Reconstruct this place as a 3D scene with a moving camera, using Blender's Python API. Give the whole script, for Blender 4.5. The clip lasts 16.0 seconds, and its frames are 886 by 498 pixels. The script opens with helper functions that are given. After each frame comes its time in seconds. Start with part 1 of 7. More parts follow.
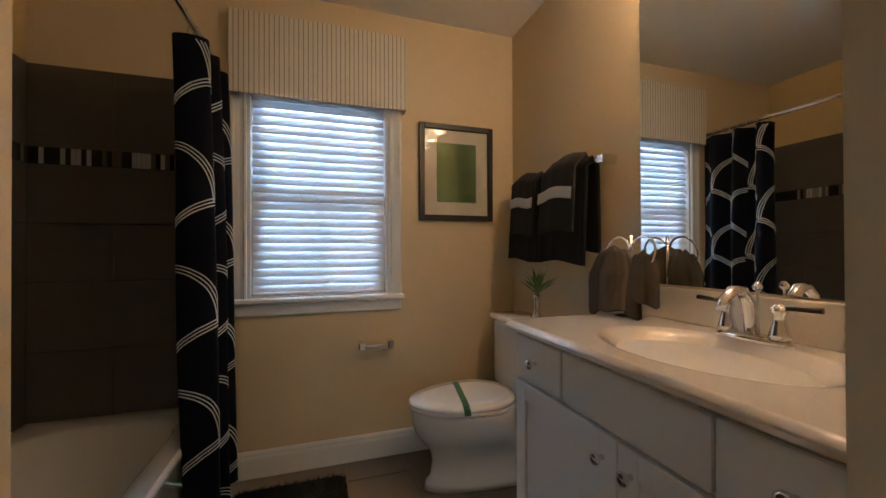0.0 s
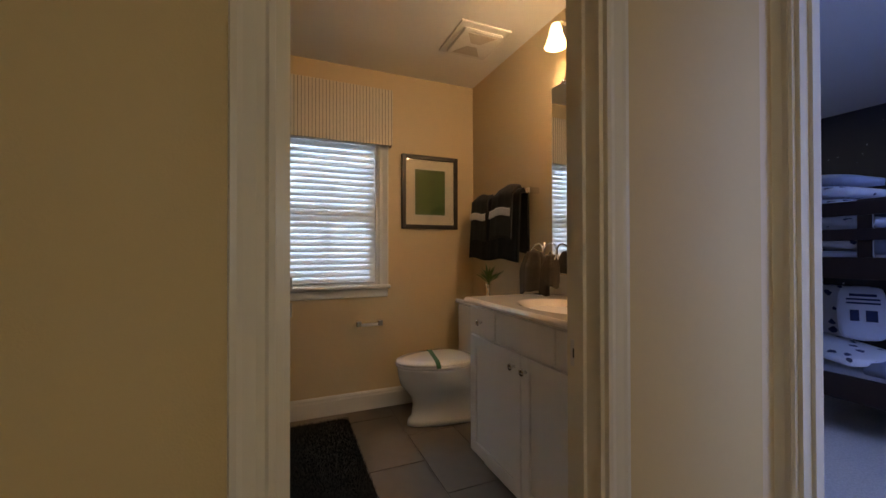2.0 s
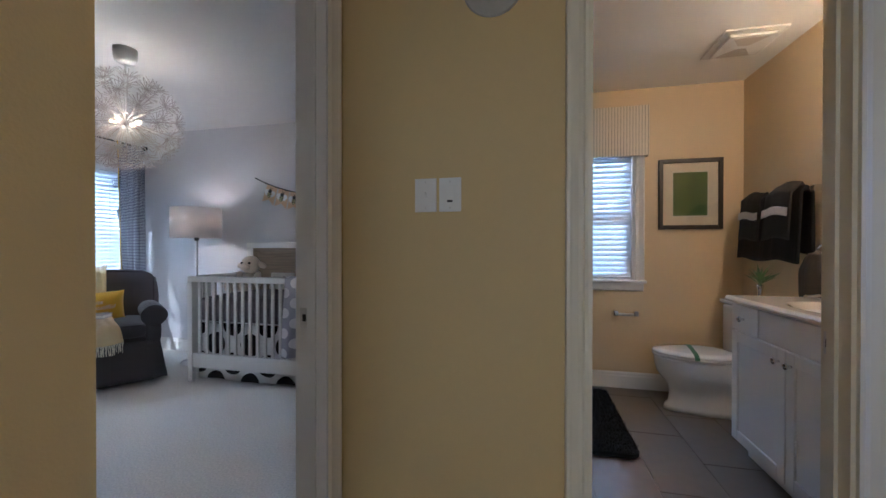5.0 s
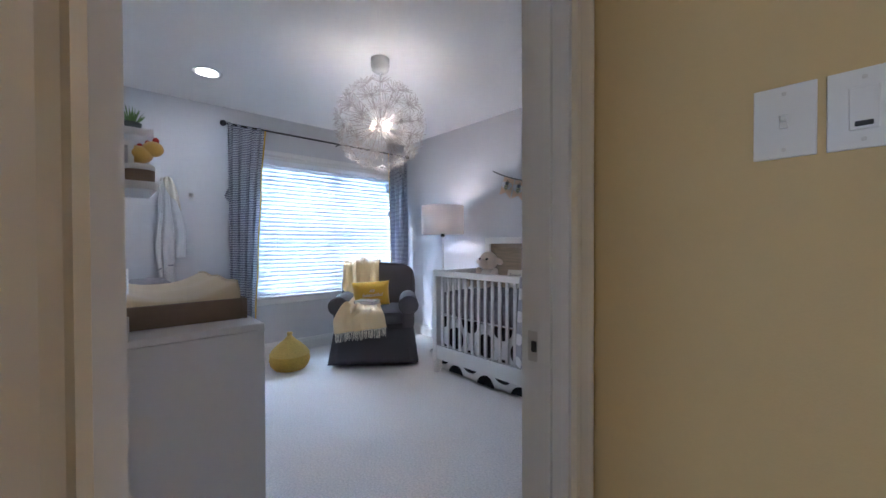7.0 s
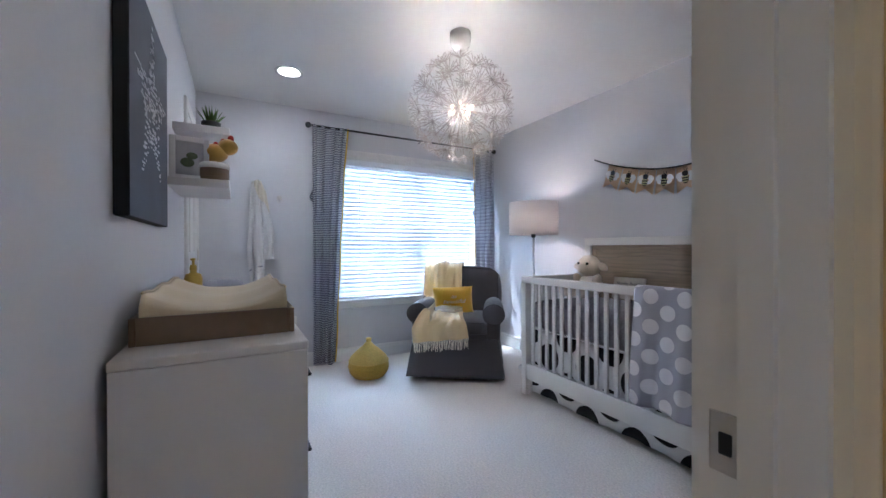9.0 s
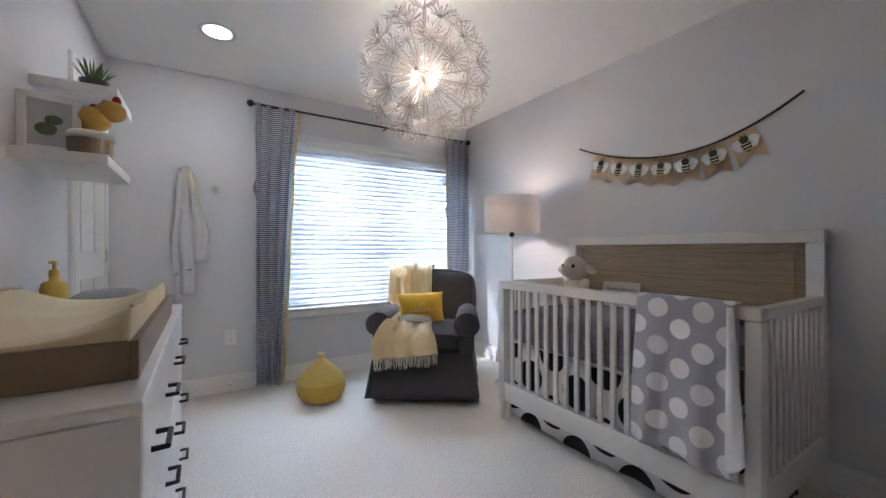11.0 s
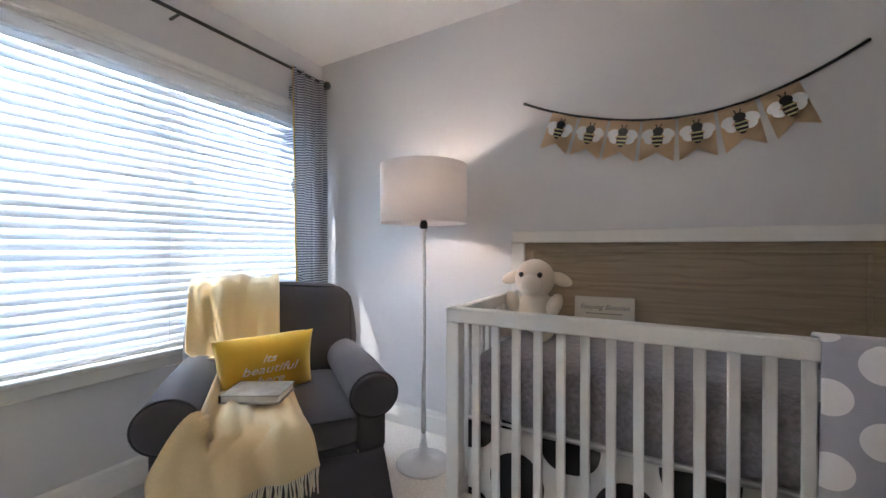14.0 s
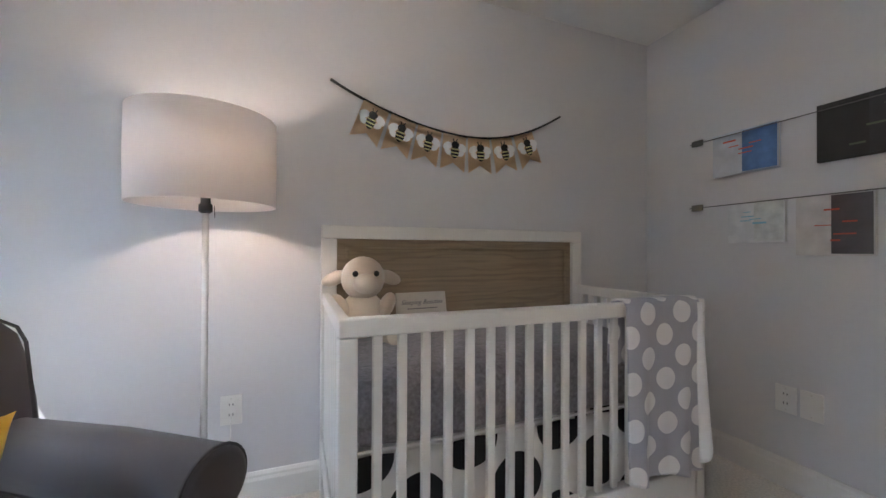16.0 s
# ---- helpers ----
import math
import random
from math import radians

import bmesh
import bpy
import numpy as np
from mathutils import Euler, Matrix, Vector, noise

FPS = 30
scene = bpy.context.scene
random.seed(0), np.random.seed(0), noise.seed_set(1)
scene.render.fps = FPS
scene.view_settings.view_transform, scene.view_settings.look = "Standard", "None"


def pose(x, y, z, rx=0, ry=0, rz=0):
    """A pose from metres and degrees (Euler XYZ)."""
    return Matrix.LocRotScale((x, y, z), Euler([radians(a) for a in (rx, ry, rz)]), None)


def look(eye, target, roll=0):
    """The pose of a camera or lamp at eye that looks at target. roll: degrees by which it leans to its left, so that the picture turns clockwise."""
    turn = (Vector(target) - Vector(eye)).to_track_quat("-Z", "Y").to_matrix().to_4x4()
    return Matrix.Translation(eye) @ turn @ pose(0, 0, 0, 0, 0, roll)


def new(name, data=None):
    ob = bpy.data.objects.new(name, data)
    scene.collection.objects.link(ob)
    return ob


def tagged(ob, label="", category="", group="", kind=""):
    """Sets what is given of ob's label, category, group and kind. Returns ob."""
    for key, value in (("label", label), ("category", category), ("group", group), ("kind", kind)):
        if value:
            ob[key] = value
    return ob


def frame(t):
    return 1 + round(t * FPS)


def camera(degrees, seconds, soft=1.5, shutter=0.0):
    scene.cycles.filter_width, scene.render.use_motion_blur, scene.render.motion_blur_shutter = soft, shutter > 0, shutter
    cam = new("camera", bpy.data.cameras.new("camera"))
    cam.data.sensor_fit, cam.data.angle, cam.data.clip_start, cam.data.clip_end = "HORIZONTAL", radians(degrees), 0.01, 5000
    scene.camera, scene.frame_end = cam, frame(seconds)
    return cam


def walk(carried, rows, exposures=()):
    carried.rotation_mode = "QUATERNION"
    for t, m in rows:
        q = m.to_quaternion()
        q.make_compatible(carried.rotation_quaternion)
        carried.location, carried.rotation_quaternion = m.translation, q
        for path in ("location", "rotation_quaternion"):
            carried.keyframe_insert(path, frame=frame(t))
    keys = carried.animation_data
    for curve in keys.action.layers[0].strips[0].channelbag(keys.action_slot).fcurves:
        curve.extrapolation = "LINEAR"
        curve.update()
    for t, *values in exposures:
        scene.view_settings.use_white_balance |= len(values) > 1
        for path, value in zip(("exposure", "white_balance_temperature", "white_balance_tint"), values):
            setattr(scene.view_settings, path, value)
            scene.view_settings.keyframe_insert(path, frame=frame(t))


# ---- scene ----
cam = camera(98.9, 16.0)
# seconds, x, y, z, yaw, pitch, roll
ROWS = [
    (0.0, 0.032, -0.202, 1.119, -18.03, 0.37, 0.20),
    (0.5, -0.049, -0.347, 1.115, -21.78, 0.66, 0.30),
    (1.0, -0.112, -0.484, 1.119, -23.35, 0.55, 0.25),
    (1.5, -0.168, -0.650, 1.120, -22.98, 0.45, 0.15),
    (2.0, -0.235, -0.832, 1.122, -22.72, 0.45, 0.12),
    (2.5, -0.305, -1.039, 1.132, -22.01, 0.42, 0.10),
    (3.0, -0.355, -1.252, 1.141, -17.90, 0.33, 0.10),
    (3.5, -0.370, -1.419, 1.147, -11.02, 0.16, -0.10),
    (4.0, -0.384, -1.526, 1.153, -2.85, -0.10, -0.10),
    (4.5, -0.393, -1.526, 1.157, 5.25, -0.18, -0.10),
    (5.0, -0.441, -1.476, 1.155, 12.85, -0.30, -0.05),
    (5.2, -0.457, -1.446, 1.154, 16.20, -0.25, 0.00),
    (7.3, -0.774, -0.944, 1.136, 52.42, -0.72, 0.13),
    (7.5, -0.804, -0.922, 1.135, 55.06, -0.69, 0.09),
    (8.0, -0.862, -0.872, 1.128, 59.96, -0.70, 0.06),
    (8.2, -0.888, -0.849, 1.127, 60.93, -0.66, 0.04),
    (10.3, -1.242, -0.555, 1.120, 61.38, 0.13, 0.01),
    (10.5, -1.274, -0.532, 1.118, 60.72, 0.11, 0.05),
    (11.0, -1.362, -0.458, 1.115, 57.77, 0.02, 0.05),
    (11.5, -1.496, -0.379, 1.111, 53.71, 0.08, 0.00),
    (12.0, -1.680, -0.294, 1.107, 49.09, 0.07, -0.05),
    (12.5, -1.895, -0.198, 1.090, 44.74, -0.01, -0.10),
    (13.0, -2.158, -0.100, 1.097, 40.32, 0.05, -0.07),
    (13.5, -2.432, -0.029, 1.109, 35.62, 0.01, -0.07),
    (14.0, -2.651, 0.026, 1.114, 29.40, -0.07, -0.11),
    (14.5, -2.853, 0.115, 1.109, 18.68, -0.13, -0.06),
    (15.0, -2.996, 0.174, 1.102, 5.59, 0.09, -0.02),
    (15.5, -3.171, 0.198, 1.095, -8.68, 0.29, -0.19),
    (16.0, -3.404, 0.170, 1.087, -21.05, 0.41, -0.26),
]
EXPOSURES = [(0.0, 0.15, 5950, 10), (0.5, 0.12, 6400, 10), (1.5, -0.05, 7300, 13), (2.5, -0.03, 7300, 13), (3.5, 0.1, 6500, 10), (4.5, 0.32, 5550, 10), (5.2, 0.45, 5100, 11), (7.5, 0.95, 5050, 13), (8.2, 0.98, 5050, 13), (10.5, 1.02, 5650, 11), (13.0, 0.92, 5850, 11), (14.5, 0.94, 6050, 12), (16.0, 0.90, 6100, 11)]
walk(cam, [(t, pose(x, y, z, 90 + pitch, roll, yaw)) for t, x, y, z, yaw, pitch, roll in ROWS], EXPOSURES)

# ---- light ----
world = bpy.data.worlds.new("World")
scene.world = world
world.use_nodes = True
wn = world.node_tree.nodes
sky = wn.new("ShaderNodeTexSky")
sky.sky_type, sky.sun_disc = 'NISHITA', False
SUN_DIR = Vector((0.45, 0.62, -1.0)).normalized()
sky.sun_elevation = math.asin(-SUN_DIR.z)
sky.sun_rotation = math.atan2(-SUN_DIR.x, -SUN_DIR.y)
world.node_tree.links.new(sky.outputs[0], wn["Background"].inputs[0])
wn["Background"].inputs[1].default_value = 0.12


def lamp(name, kind, energy, color, m, **kw):
    data = bpy.data.lights.new(name, kind)
    data.energy, data.color = energy, color
    for k, v in kw.items():
        if k == "size":
            data.size = v
        elif k == "size_y":
            data.shape, data.size_y = 'RECTANGLE', v
        elif k == "radius":
            data.shadow_soft_size = v
        elif k == "angle":
            data.angle = v
    ob = new(name, data)
    ob.matrix_world = m
    return ob


lamp("sun", 'SUN', 5.0, (1.0, 0.95, 0.87), look((0, 0, 0), SUN_DIR), angle=radians(0.5))
# sky light in the window openings
lamp("nursery_window_light", 'AREA', 490.0, (0.62, 0.79, 1.0), look((-6.3, 1.01, 1.9), (-4.8, 1.01, 1.32)), size=3.4, size_y=3.0)
lamp("bath_window_light", 'AREA', 170.0, (0.45, 0.68, 1.0), look((0.041, 3.0, 1.8), (0.041, 1.9, 1.42)), size=2.0, size_y=2.0)
# fill lamp added to brighten the hall, in a made-up opening out of view
lamp("hall_fill_light", 'AREA', 6.4, (1.0, 0.89, 0.70), look((-0.1, -4.12, 1.4), (-0.1, 0, 1.4)), size=1.2, size_y=1.2)

lamp("bunk_window_light", 'AREA', 26.0, (0.17, 0.31, 1.0), look((2.3, -1.98, 1.4), (2.3, 0, 1.2)), size=0.98, size_y=1.18)

# ---- materials ----


def mat(name, color, rough=0.6, metal=0.0, noise_scale=40.0, vary=0.06, bump=0.0, bump_scale=200.0, stain=0.04, sheen=0.0, trans=0.0, coat=0.0, random_vary=0.0, stretch=None):
    m = bpy.data.materials.new(name)
    m.use_nodes = True
    nt = m.node_tree
    n, l = nt.nodes, nt.links
    b = n["Principled BSDF"]
    b.inputs["Roughness"].default_value = rough
    b.inputs["Metallic"].default_value = metal
    b.inputs["Sheen Weight"].default_value = sheen
    b.inputs["Coat Weight"].default_value = coat
    b.inputs["Transmission Weight"].default_value = trans
    tc = n.new("ShaderNodeTexCoord")
    t1 = n.new("ShaderNodeTexNoise")
    t1.inputs["Scale"].default_value, t1.inputs["Detail"].default_value = noise_scale, 4
    t2 = n.new("ShaderNodeTexNoise")
    t2.inputs["Scale"].default_value, t2.inputs["Detail"].default_value = 1.7, 3
    l.new(tc.outputs["Object"], t1.inputs["Vector"])
    l.new(tc.outputs["Object"], t2.inputs["Vector"])
    if stretch:
        mp = n.new("ShaderNodeMapping")
        mp.inputs["Scale"].default_value = stretch
        l.new(tc.outputs["Object"], mp.inputs["Vector"])
        l.new(mp.outputs[0], t1.inputs["Vector"])
    hsv = n.new("ShaderNodeHueSaturation")
    hsv.inputs["Color"].default_value = (*color, 1)
    a = n.new("ShaderNodeMath")
    a.operation = 'MULTIPLY_ADD'
    a.inputs[1].default_value, a.inputs[2].default_value = vary * 2, 1 - vary
    l.new(t1.outputs["Fac"], a.inputs[0])
    c = n.new("ShaderNodeMath")
    c.operation = 'MULTIPLY_ADD'
    c.inputs[1].default_value, c.inputs[2].default_value = stain * 2, -stain
    l.new(t2.outputs["Fac"], c.inputs[0])
    d = n.new("ShaderNodeMath")
    l.new(a.outputs[0], d.inputs[0])
    l.new(c.outputs[0], d.inputs[1])
    last = d
    if random_vary:
        oi = n.new("ShaderNodeObjectInfo")
        e = n.new("ShaderNodeMath")
        e.operation = 'MULTIPLY_ADD'
        e.inputs[1].default_value = random_vary
        l.new(oi.outputs["Random"], e.inputs[0])
        l.new(d.outputs[0], e.inputs[2])
        last = e
    l.new(last.outputs[0], hsv.inputs["Value"])
    l.new(hsv.outputs[0], b.inputs["Base Color"])
    if bump:
        t3 = n.new("ShaderNodeTexNoise")
        t3.inputs["Scale"].default_value, t3.inputs["Detail"].default_value = bump_scale, 3
        l.new(tc.outputs["Object"], t3.inputs["Vector"])
        bp = n.new("ShaderNodeBump")
        bp.inputs["Strength"].default_value, bp.inputs["Distance"].default_value = bump, 0.004
        l.new(t3.outputs["Fac"], bp.inputs["Height"])
        l.new(bp.outputs[0], b.inputs["Normal"])
    return m


def glow(name, color, strength):
    m = bpy.data.materials.new(name)
    m.use_nodes = True
    b = m.node_tree.nodes["Principled BSDF"]
    b.inputs["Base Color"].default_value = (*color, 1)
    b.inputs["Emission Color"].default_value = (*color, 1)
    b.inputs["Emission Strength"].default_value = strength
    return m


def glass(name, color=(1, 1, 1), rough=0.0):
    m = bpy.data.materials.new(name)
    m.use_nodes = True
    b = m.node_tree.nodes["Principled BSDF"]
    b.inputs["Base Color"].default_value = (*color, 1)
    b.inputs["Roughness"].default_value = rough
    b.inputs["Transmission Weight"].default_value = 1.0
    b.inputs["IOR"].default_value = 1.45
    return m


TAN = mat("tan_wall_paint", (0.63, 0.473, 0.222), 0.62, bump=0.12, bump_scale=260, vary=0.02, stain=0.03)
CREAM = mat("cream_bath_paint", (0.69, 0.553, 0.35), 0.6, bump=0.12, bump_scale=260, vary=0.02, stain=0.03)
GREY = mat("pale_grey_paint", (0.64, 0.64, 0.65), 0.65, bump=0.12, bump_scale=260, vary=0.02, stain=0.03)
DARKROOM = mat("grey_blue_paint", (0.35, 0.38, 0.40), 0.7, bump=0.1, vary=0.02)
CEIL = mat("white_ceiling_paint", (0.80, 0.79, 0.77), 0.8, bump=0.2, bump_scale=180, vary=0.02, stain=0.02)
TRIM = mat("white_gloss_trim_paint", (0.78, 0.77, 0.74), 0.45, vary=0.02, stain=0.02, bump=0.04, bump_scale=60)
# white trim in hall and bath, with the warm light put into its colour
TRIM2 = mat("warm_lit_trim_paint", (0.74, 0.675, 0.52), 0.32, vary=0.02, stain=0.02, bump=0.04, bump_scale=60)
CARPET = mat("cream_carpet", (0.76, 0.715, 0.65), 0.95, noise_scale=95, vary=0.34, bump=1.0, bump_scale=150, stain=0.08, sheen=0.3)
GROUT = mat("grey_grout", (0.21, 0.19, 0.165), 0.85, vary=0.08)
TILE = mat("taupe_stone_tile", (0.17, 0.142, 0.116), 0.32, noise_scale=14, vary=0.12, stain=0.08, bump=0.05, random_vary=0.08)
DTILE = mat("dark_brown_wall_tile", (0.13, 0.110, 0.09), 0.38, noise_scale=18, vary=0.12, stain=0.06, random_vary=0.05)
WHITE = mat("white_lacquer", (0.80, 0.79, 0.765), 0.3, vary=0.015, stain=0.02)
CHINA = mat("white_glazed_china", (0.86, 0.845, 0.81), 0.08, vary=0.01, stain=0.01, coat=0.5)
MARBLE = mat("cultured_marble", (0.80, 0.76, 0.70), 0.12, noise_scale=6, vary=0.03, stain=0.03, coat=0.4)
CHROME = mat("polished_chrome", (0.80, 0.80, 0.82), 0.08, 1.0, vary=0.02)
NICKEL = mat("brushed_nickel", (0.68, 0.66, 0.62), 0.42, 1.0, vary=0.05)
BLACK = mat("black_metal", (0.015, 0.015, 0.017), 0.4, vary=0.1)
BLINDS = mat("white_blind_slat", (0.86, 0.87, 0.88), 0.5, vary=0.02, stain=0.02)
MIRROR = mat("mirror_silver", (0.88, 0.89, 0.89), 0.01, 1.0, vary=0.0, stain=0.0)
PANE = glass("window_glass")

# ---- building helpers ----


def thing(name, label, category, m=Matrix(), group="", kind=""):
    ob = new(name)
    ob.empty_display_size = 0.05
    ob.matrix_world = m
    return tagged(ob, label, category, group, kind)


def part(name, bm, material, parent=None, label="", smooth=False, m=None):
    me = bpy.data.meshes.new(name)
    bm.normal_update()
    bm.to_mesh(me)
    bm.free()
    for mm in (material if isinstance(material, (list, tuple)) else (material,)):
        me.materials.append(mm)
    if smooth:
        for p in me.polygons:
            p.use_smooth = True
    ob = new(name, me)
    if parent is not None:
        ob.parent = parent
    if m is not None:
        ob.matrix_local = m
    if label:
        ob["label"] = label
    return ob


def box(bm, x0, x1, y0, y1, z0, z1, bevel=0.0, seg=1, m=None):
    x0, x1 = min(x0, x1), max(x0, x1)
    y0, y1 = min(y0, y1), max(y0, y1)
    z0, z1 = min(z0, z1), max(z0, z1)
    mm = Matrix.LocRotScale(((x0 + x1) / 2, (y0 + y1) / 2, (z0 + z1) / 2), None, (x1 - x0, y1 - y0, z1 - z0))
    if m is not None:
        mm = m @ mm
    r = bmesh.ops.create_cube(bm, size=1, matrix=mm)
    if bevel:
        es = list({e for v in r["verts"] for e in v.link_edges})
        bmesh.ops.bevel(bm, geom=es, offset=bevel, segments=seg, affect='EDGES', profile=0.5)
    return bm


def boxbm(*a, **k):
    return box(bmesh.new(), *a, **k)


def tube(bm, p0, p1, r0, r1=None, n=12, caps=True):
    p0, p1 = Vector(p0), Vector(p1)
    d = p1 - p0
    q = d.to_track_quat('Z', 'Y').to_matrix().to_4x4()
    bmesh.ops.create_cone(bm, cap_ends=caps, segments=n, radius1=r0, radius2=r0 if r1 is None else r1, depth=d.length, matrix=Matrix.Translation((p0 + p1) / 2) @ q)
    return bm


def path_tube(bm, pts, r, n=8, closed=False):
    """A round bar along points."""
    pts = [Vector(p) for p in pts]
    rings = []
    up = Vector((0, 0, 1))
    last = None
    for i, p in enumerate(pts):
        a = pts[i - 1] if (i or closed) else p
        b = pts[(i + 1) % len(pts)] if (i < len(pts) - 1 or closed) else p
        t = (b - a).normalized()
        if last is None:
            u = t.cross(up if abs(t.z) < 0.9 else Vector((1, 0, 0))).normalized()
        else:
            u = (last - t * last.dot(t)).normalized()
        last = u
        w = t.cross(u)
        rr = r(i / (len(pts) - 1)) if callable(r) else r
        rings.append([bm.verts.new(p + (u * math.cos(k * 2 * math.pi / n) + w * math.sin(k * 2 * math.pi / n)) * rr) for k in range(n)])
    for i in range(len(rings) if closed else len(rings) - 1):
        a, b = rings[i], rings[(i + 1) % len(rings)]
        for k in range(n):
            bm.faces.new((a[k], a[(k + 1) % n], b[(k + 1) % n], b[k]))
    if not closed:
        bm.faces.new(list(reversed(rings[0])))
        bm.faces.new(rings[-1])
    return bm


def lathe(bm, profile, n=32, m=Matrix(), ring=False):
    """A turned shape from (radius, height) pairs, from bottom to top; ring: the profile closes on itself."""
    rings = []
    for r, z in profile:
        rings.append([bm.verts.new(m @ Vector((r * math.cos(k * 2 * math.pi / n), r * math.sin(k * 2 * math.pi / n), z))) for k in range(n)])
    for a, b in zip(rings, rings[1:] + (rings[:1] if ring else [])):
        for k in range(n):
            bm.faces.new((a[k], a[(k + 1) % n], b[(k + 1) % n], b[k]))
    if ring:
        return bm
    if profile[0][0] > 1e-4:
        bm.faces.new(list(reversed(rings[0])))
    if profile[-1][0] > 1e-4:
        bm.faces.new(rings[-1])
    bmesh.ops.remove_doubles(bm, verts=bm.verts, dist=1e-5)
    return bm


def sheet(bm, nu, nv, fn, thick=0.0):
    """A grid surface fn(u, v), given a thickness along its normals."""
    vs = [[bm.verts.new(fn(i / nu, j / nv)) for j in range(nv + 1)] for i in range(nu + 1)]
    fs = [bm.faces.new((vs[i][j], vs[i + 1][j], vs[i + 1][j + 1], vs[i][j + 1])) for i in range(nu) for j in range(nv)]
    if thick:
        bm.normal_update()
        bmesh.ops.solidify(bm, geom=fs, thickness=thick)
    return bm


def extrude_profile(bm, prof, p0, p1, out):
    """A moulding: prof is (depth along out, height), swept from p0 to p1."""
    p0, p1, out = Vector(p0), Vector(p1), Vector(out)
    a = [bm.verts.new(p0 + out * d + Vector((0, 0, h))) for d, h in prof]
    b = [bm.verts.new(p1 + out * d + Vector((0, 0, h))) for d, h in prof]
    for i in range(len(prof)):
        j = (i + 1) % len(prof)
        bm.faces.new((a[i], a[j], b[j], b[i]))
    bm.faces.new(list(reversed(a)))
    bm.faces.new(b)
    bmesh.ops.recalc_face_normals(bm, faces=bm.faces)
    return bm


H = 2.44


def wall(name, axis, at, thick, a0, a1, mats, holes=(), label=""):
    """A wall from a0 to a1 along the other axis; at: the lower face; holes: (from, to, bottom, top); mats: paint of the low side and of the high side."""
    bm = bmesh.new()

    def seg(u0, u1, z0, z1):
        if u1 - u0 < 1e-4 or z1 - z0 < 1e-4:
            return
        if axis == 'x':
            box(bm, at, at + thick, u0, u1, z0, z1)
        else:
            box(bm, u0, u1, at, at + thick, z0, z1)
    u = a0
    for h0, h1, zb, zt in sorted(holes):
        seg(u, h0, 0, H)
        seg(h0, h1, 0, zb)
        seg(h0, h1, zt, H)
        u = h1
    seg(u, a1, 0, H)
    bmesh.ops.remove_doubles(bm, verts=bm.verts, dist=1e-5)
    bm.normal_update()
    k = 0 if axis == 'x' else 1
    for f in bm.faces:
        f.material_index = 1 if f.normal[k] > 0.5 else 0
    return tagged(part(name, bm, mats), label, "wall", kind="structure")


def slab(name, x0, x1, y0, y1, z0, z1, material, label, category):
    return tagged(part(name, boxbm(x0, x1, y0, y1, z0, z1), material), label, category, kind="structure")


# ---- rooms ----
NW, NN, NE, NS = -4.78, 2.0, -1.275, -1.03      # nursery faces
BE, BN, BW, BS = 1.165, 1.885, -1.16, 0.005     # bathroom faces
HN, HE = -0.11, 1.245                           # hall faces
DH = 2.075
BWIN = (-0.315, 0.398, 0.875, 1.97)             # bath window: x0, x1, z0, z1
NWIN = (0.13, 1.89, 0.60, 2.03)                 # nursery window: y0, y1, z0, z1
NDOOR = (-1.006, -0.215)
BDOOR = (-0.254, 0.508)
KDOOR = (-0.920, -0.160)

wall("wall_nursery_north", 'y', NN, 0.12, NW - 0.12, BW, (GREY, GREY), label="pale grey painted nursery wall behind the crib")
wall("wall_nursery_west", 'x', NW - 0.12, 0.12, NS - 0.115, NN, (GREY, GREY), [NWIN], "pale grey painted nursery wall with the wide window")
wall("wall_nursery_south", 'y', NS - 0.115, 0.115, NW, NE, (TAN, GREY), label="pale grey painted nursery wall behind the dresser")
wall("wall_nursery_east", 'x', NE, 0.115, NS - 0.115, NN, (GREY, TAN), [(*NDOOR, 0, DH)], "painted partition wall between nursery and hall")
wall("wall_hall_west", 'x', NE, 0.115, -4.0, NS - 0.115, (TAN, TAN), label="tan painted hall wall")
slab("wall_stair", BW + 0.001, -0.842, -3.999, -1.199, 0.0, H, TAN, "tan painted wall beside the stairs", "wall")
wall("wall_bath_south", 'y', HN, 0.115, BW, BE, (TAN, CREAM), [(*BDOOR, 0, DH)], "tan painted hall wall with the bathroom doorway")
wall("wall_bath_north", 'y', BN, 0.115, BW, BE, (CREAM, CREAM), [BWIN], "cream painted bathroom wall with the window")
wall("wall_bath_east", 'x', BE, 0.115, HN, BN + 0.115, (CREAM, CREAM), label="cream painted bathroom wall behind the vanity")
wall("wall_hall_east", 'x', HE, 0.115, -4.0, HN, (TAN, DARKROOM), [(*KDOOR, 0, DH)], "tan painted hall wall with the bunk room doorway")
# unseen end wall; its opening is made up for the hall fill lamp
wall("wall_hall_south", 'y', -4.12, 0.12, NE, HE + 0.115, (TAN, TAN), [(-0.7, 0.5, 0.8, 2.0)], "unseen tan painted hall wall with an added light opening")
KX0, KX1, KY0, KY1 = 1.36, 4.70, -1.9, 2.20
wall("wall_bunk_north", 'y', KY1, 0.1, 1.28, KX1 + 0.1, (DARKROOM, DARKROOM), label="grey blue painted bunk room wall")
wall("wall_bunk_south", 'y', KY0 - 0.1, 0.1, KX0, KX1 + 0.1, (DARKROOM, DARKROOM), [(1.8, 2.8, 0.8, 2.0)], label="grey blue painted bunk room wall")
wall("wall_bunk_west", 'x', 1.28, 0.08, HN, KY1, (CREAM, DARKROOM), label="grey blue painted bunk room wall")

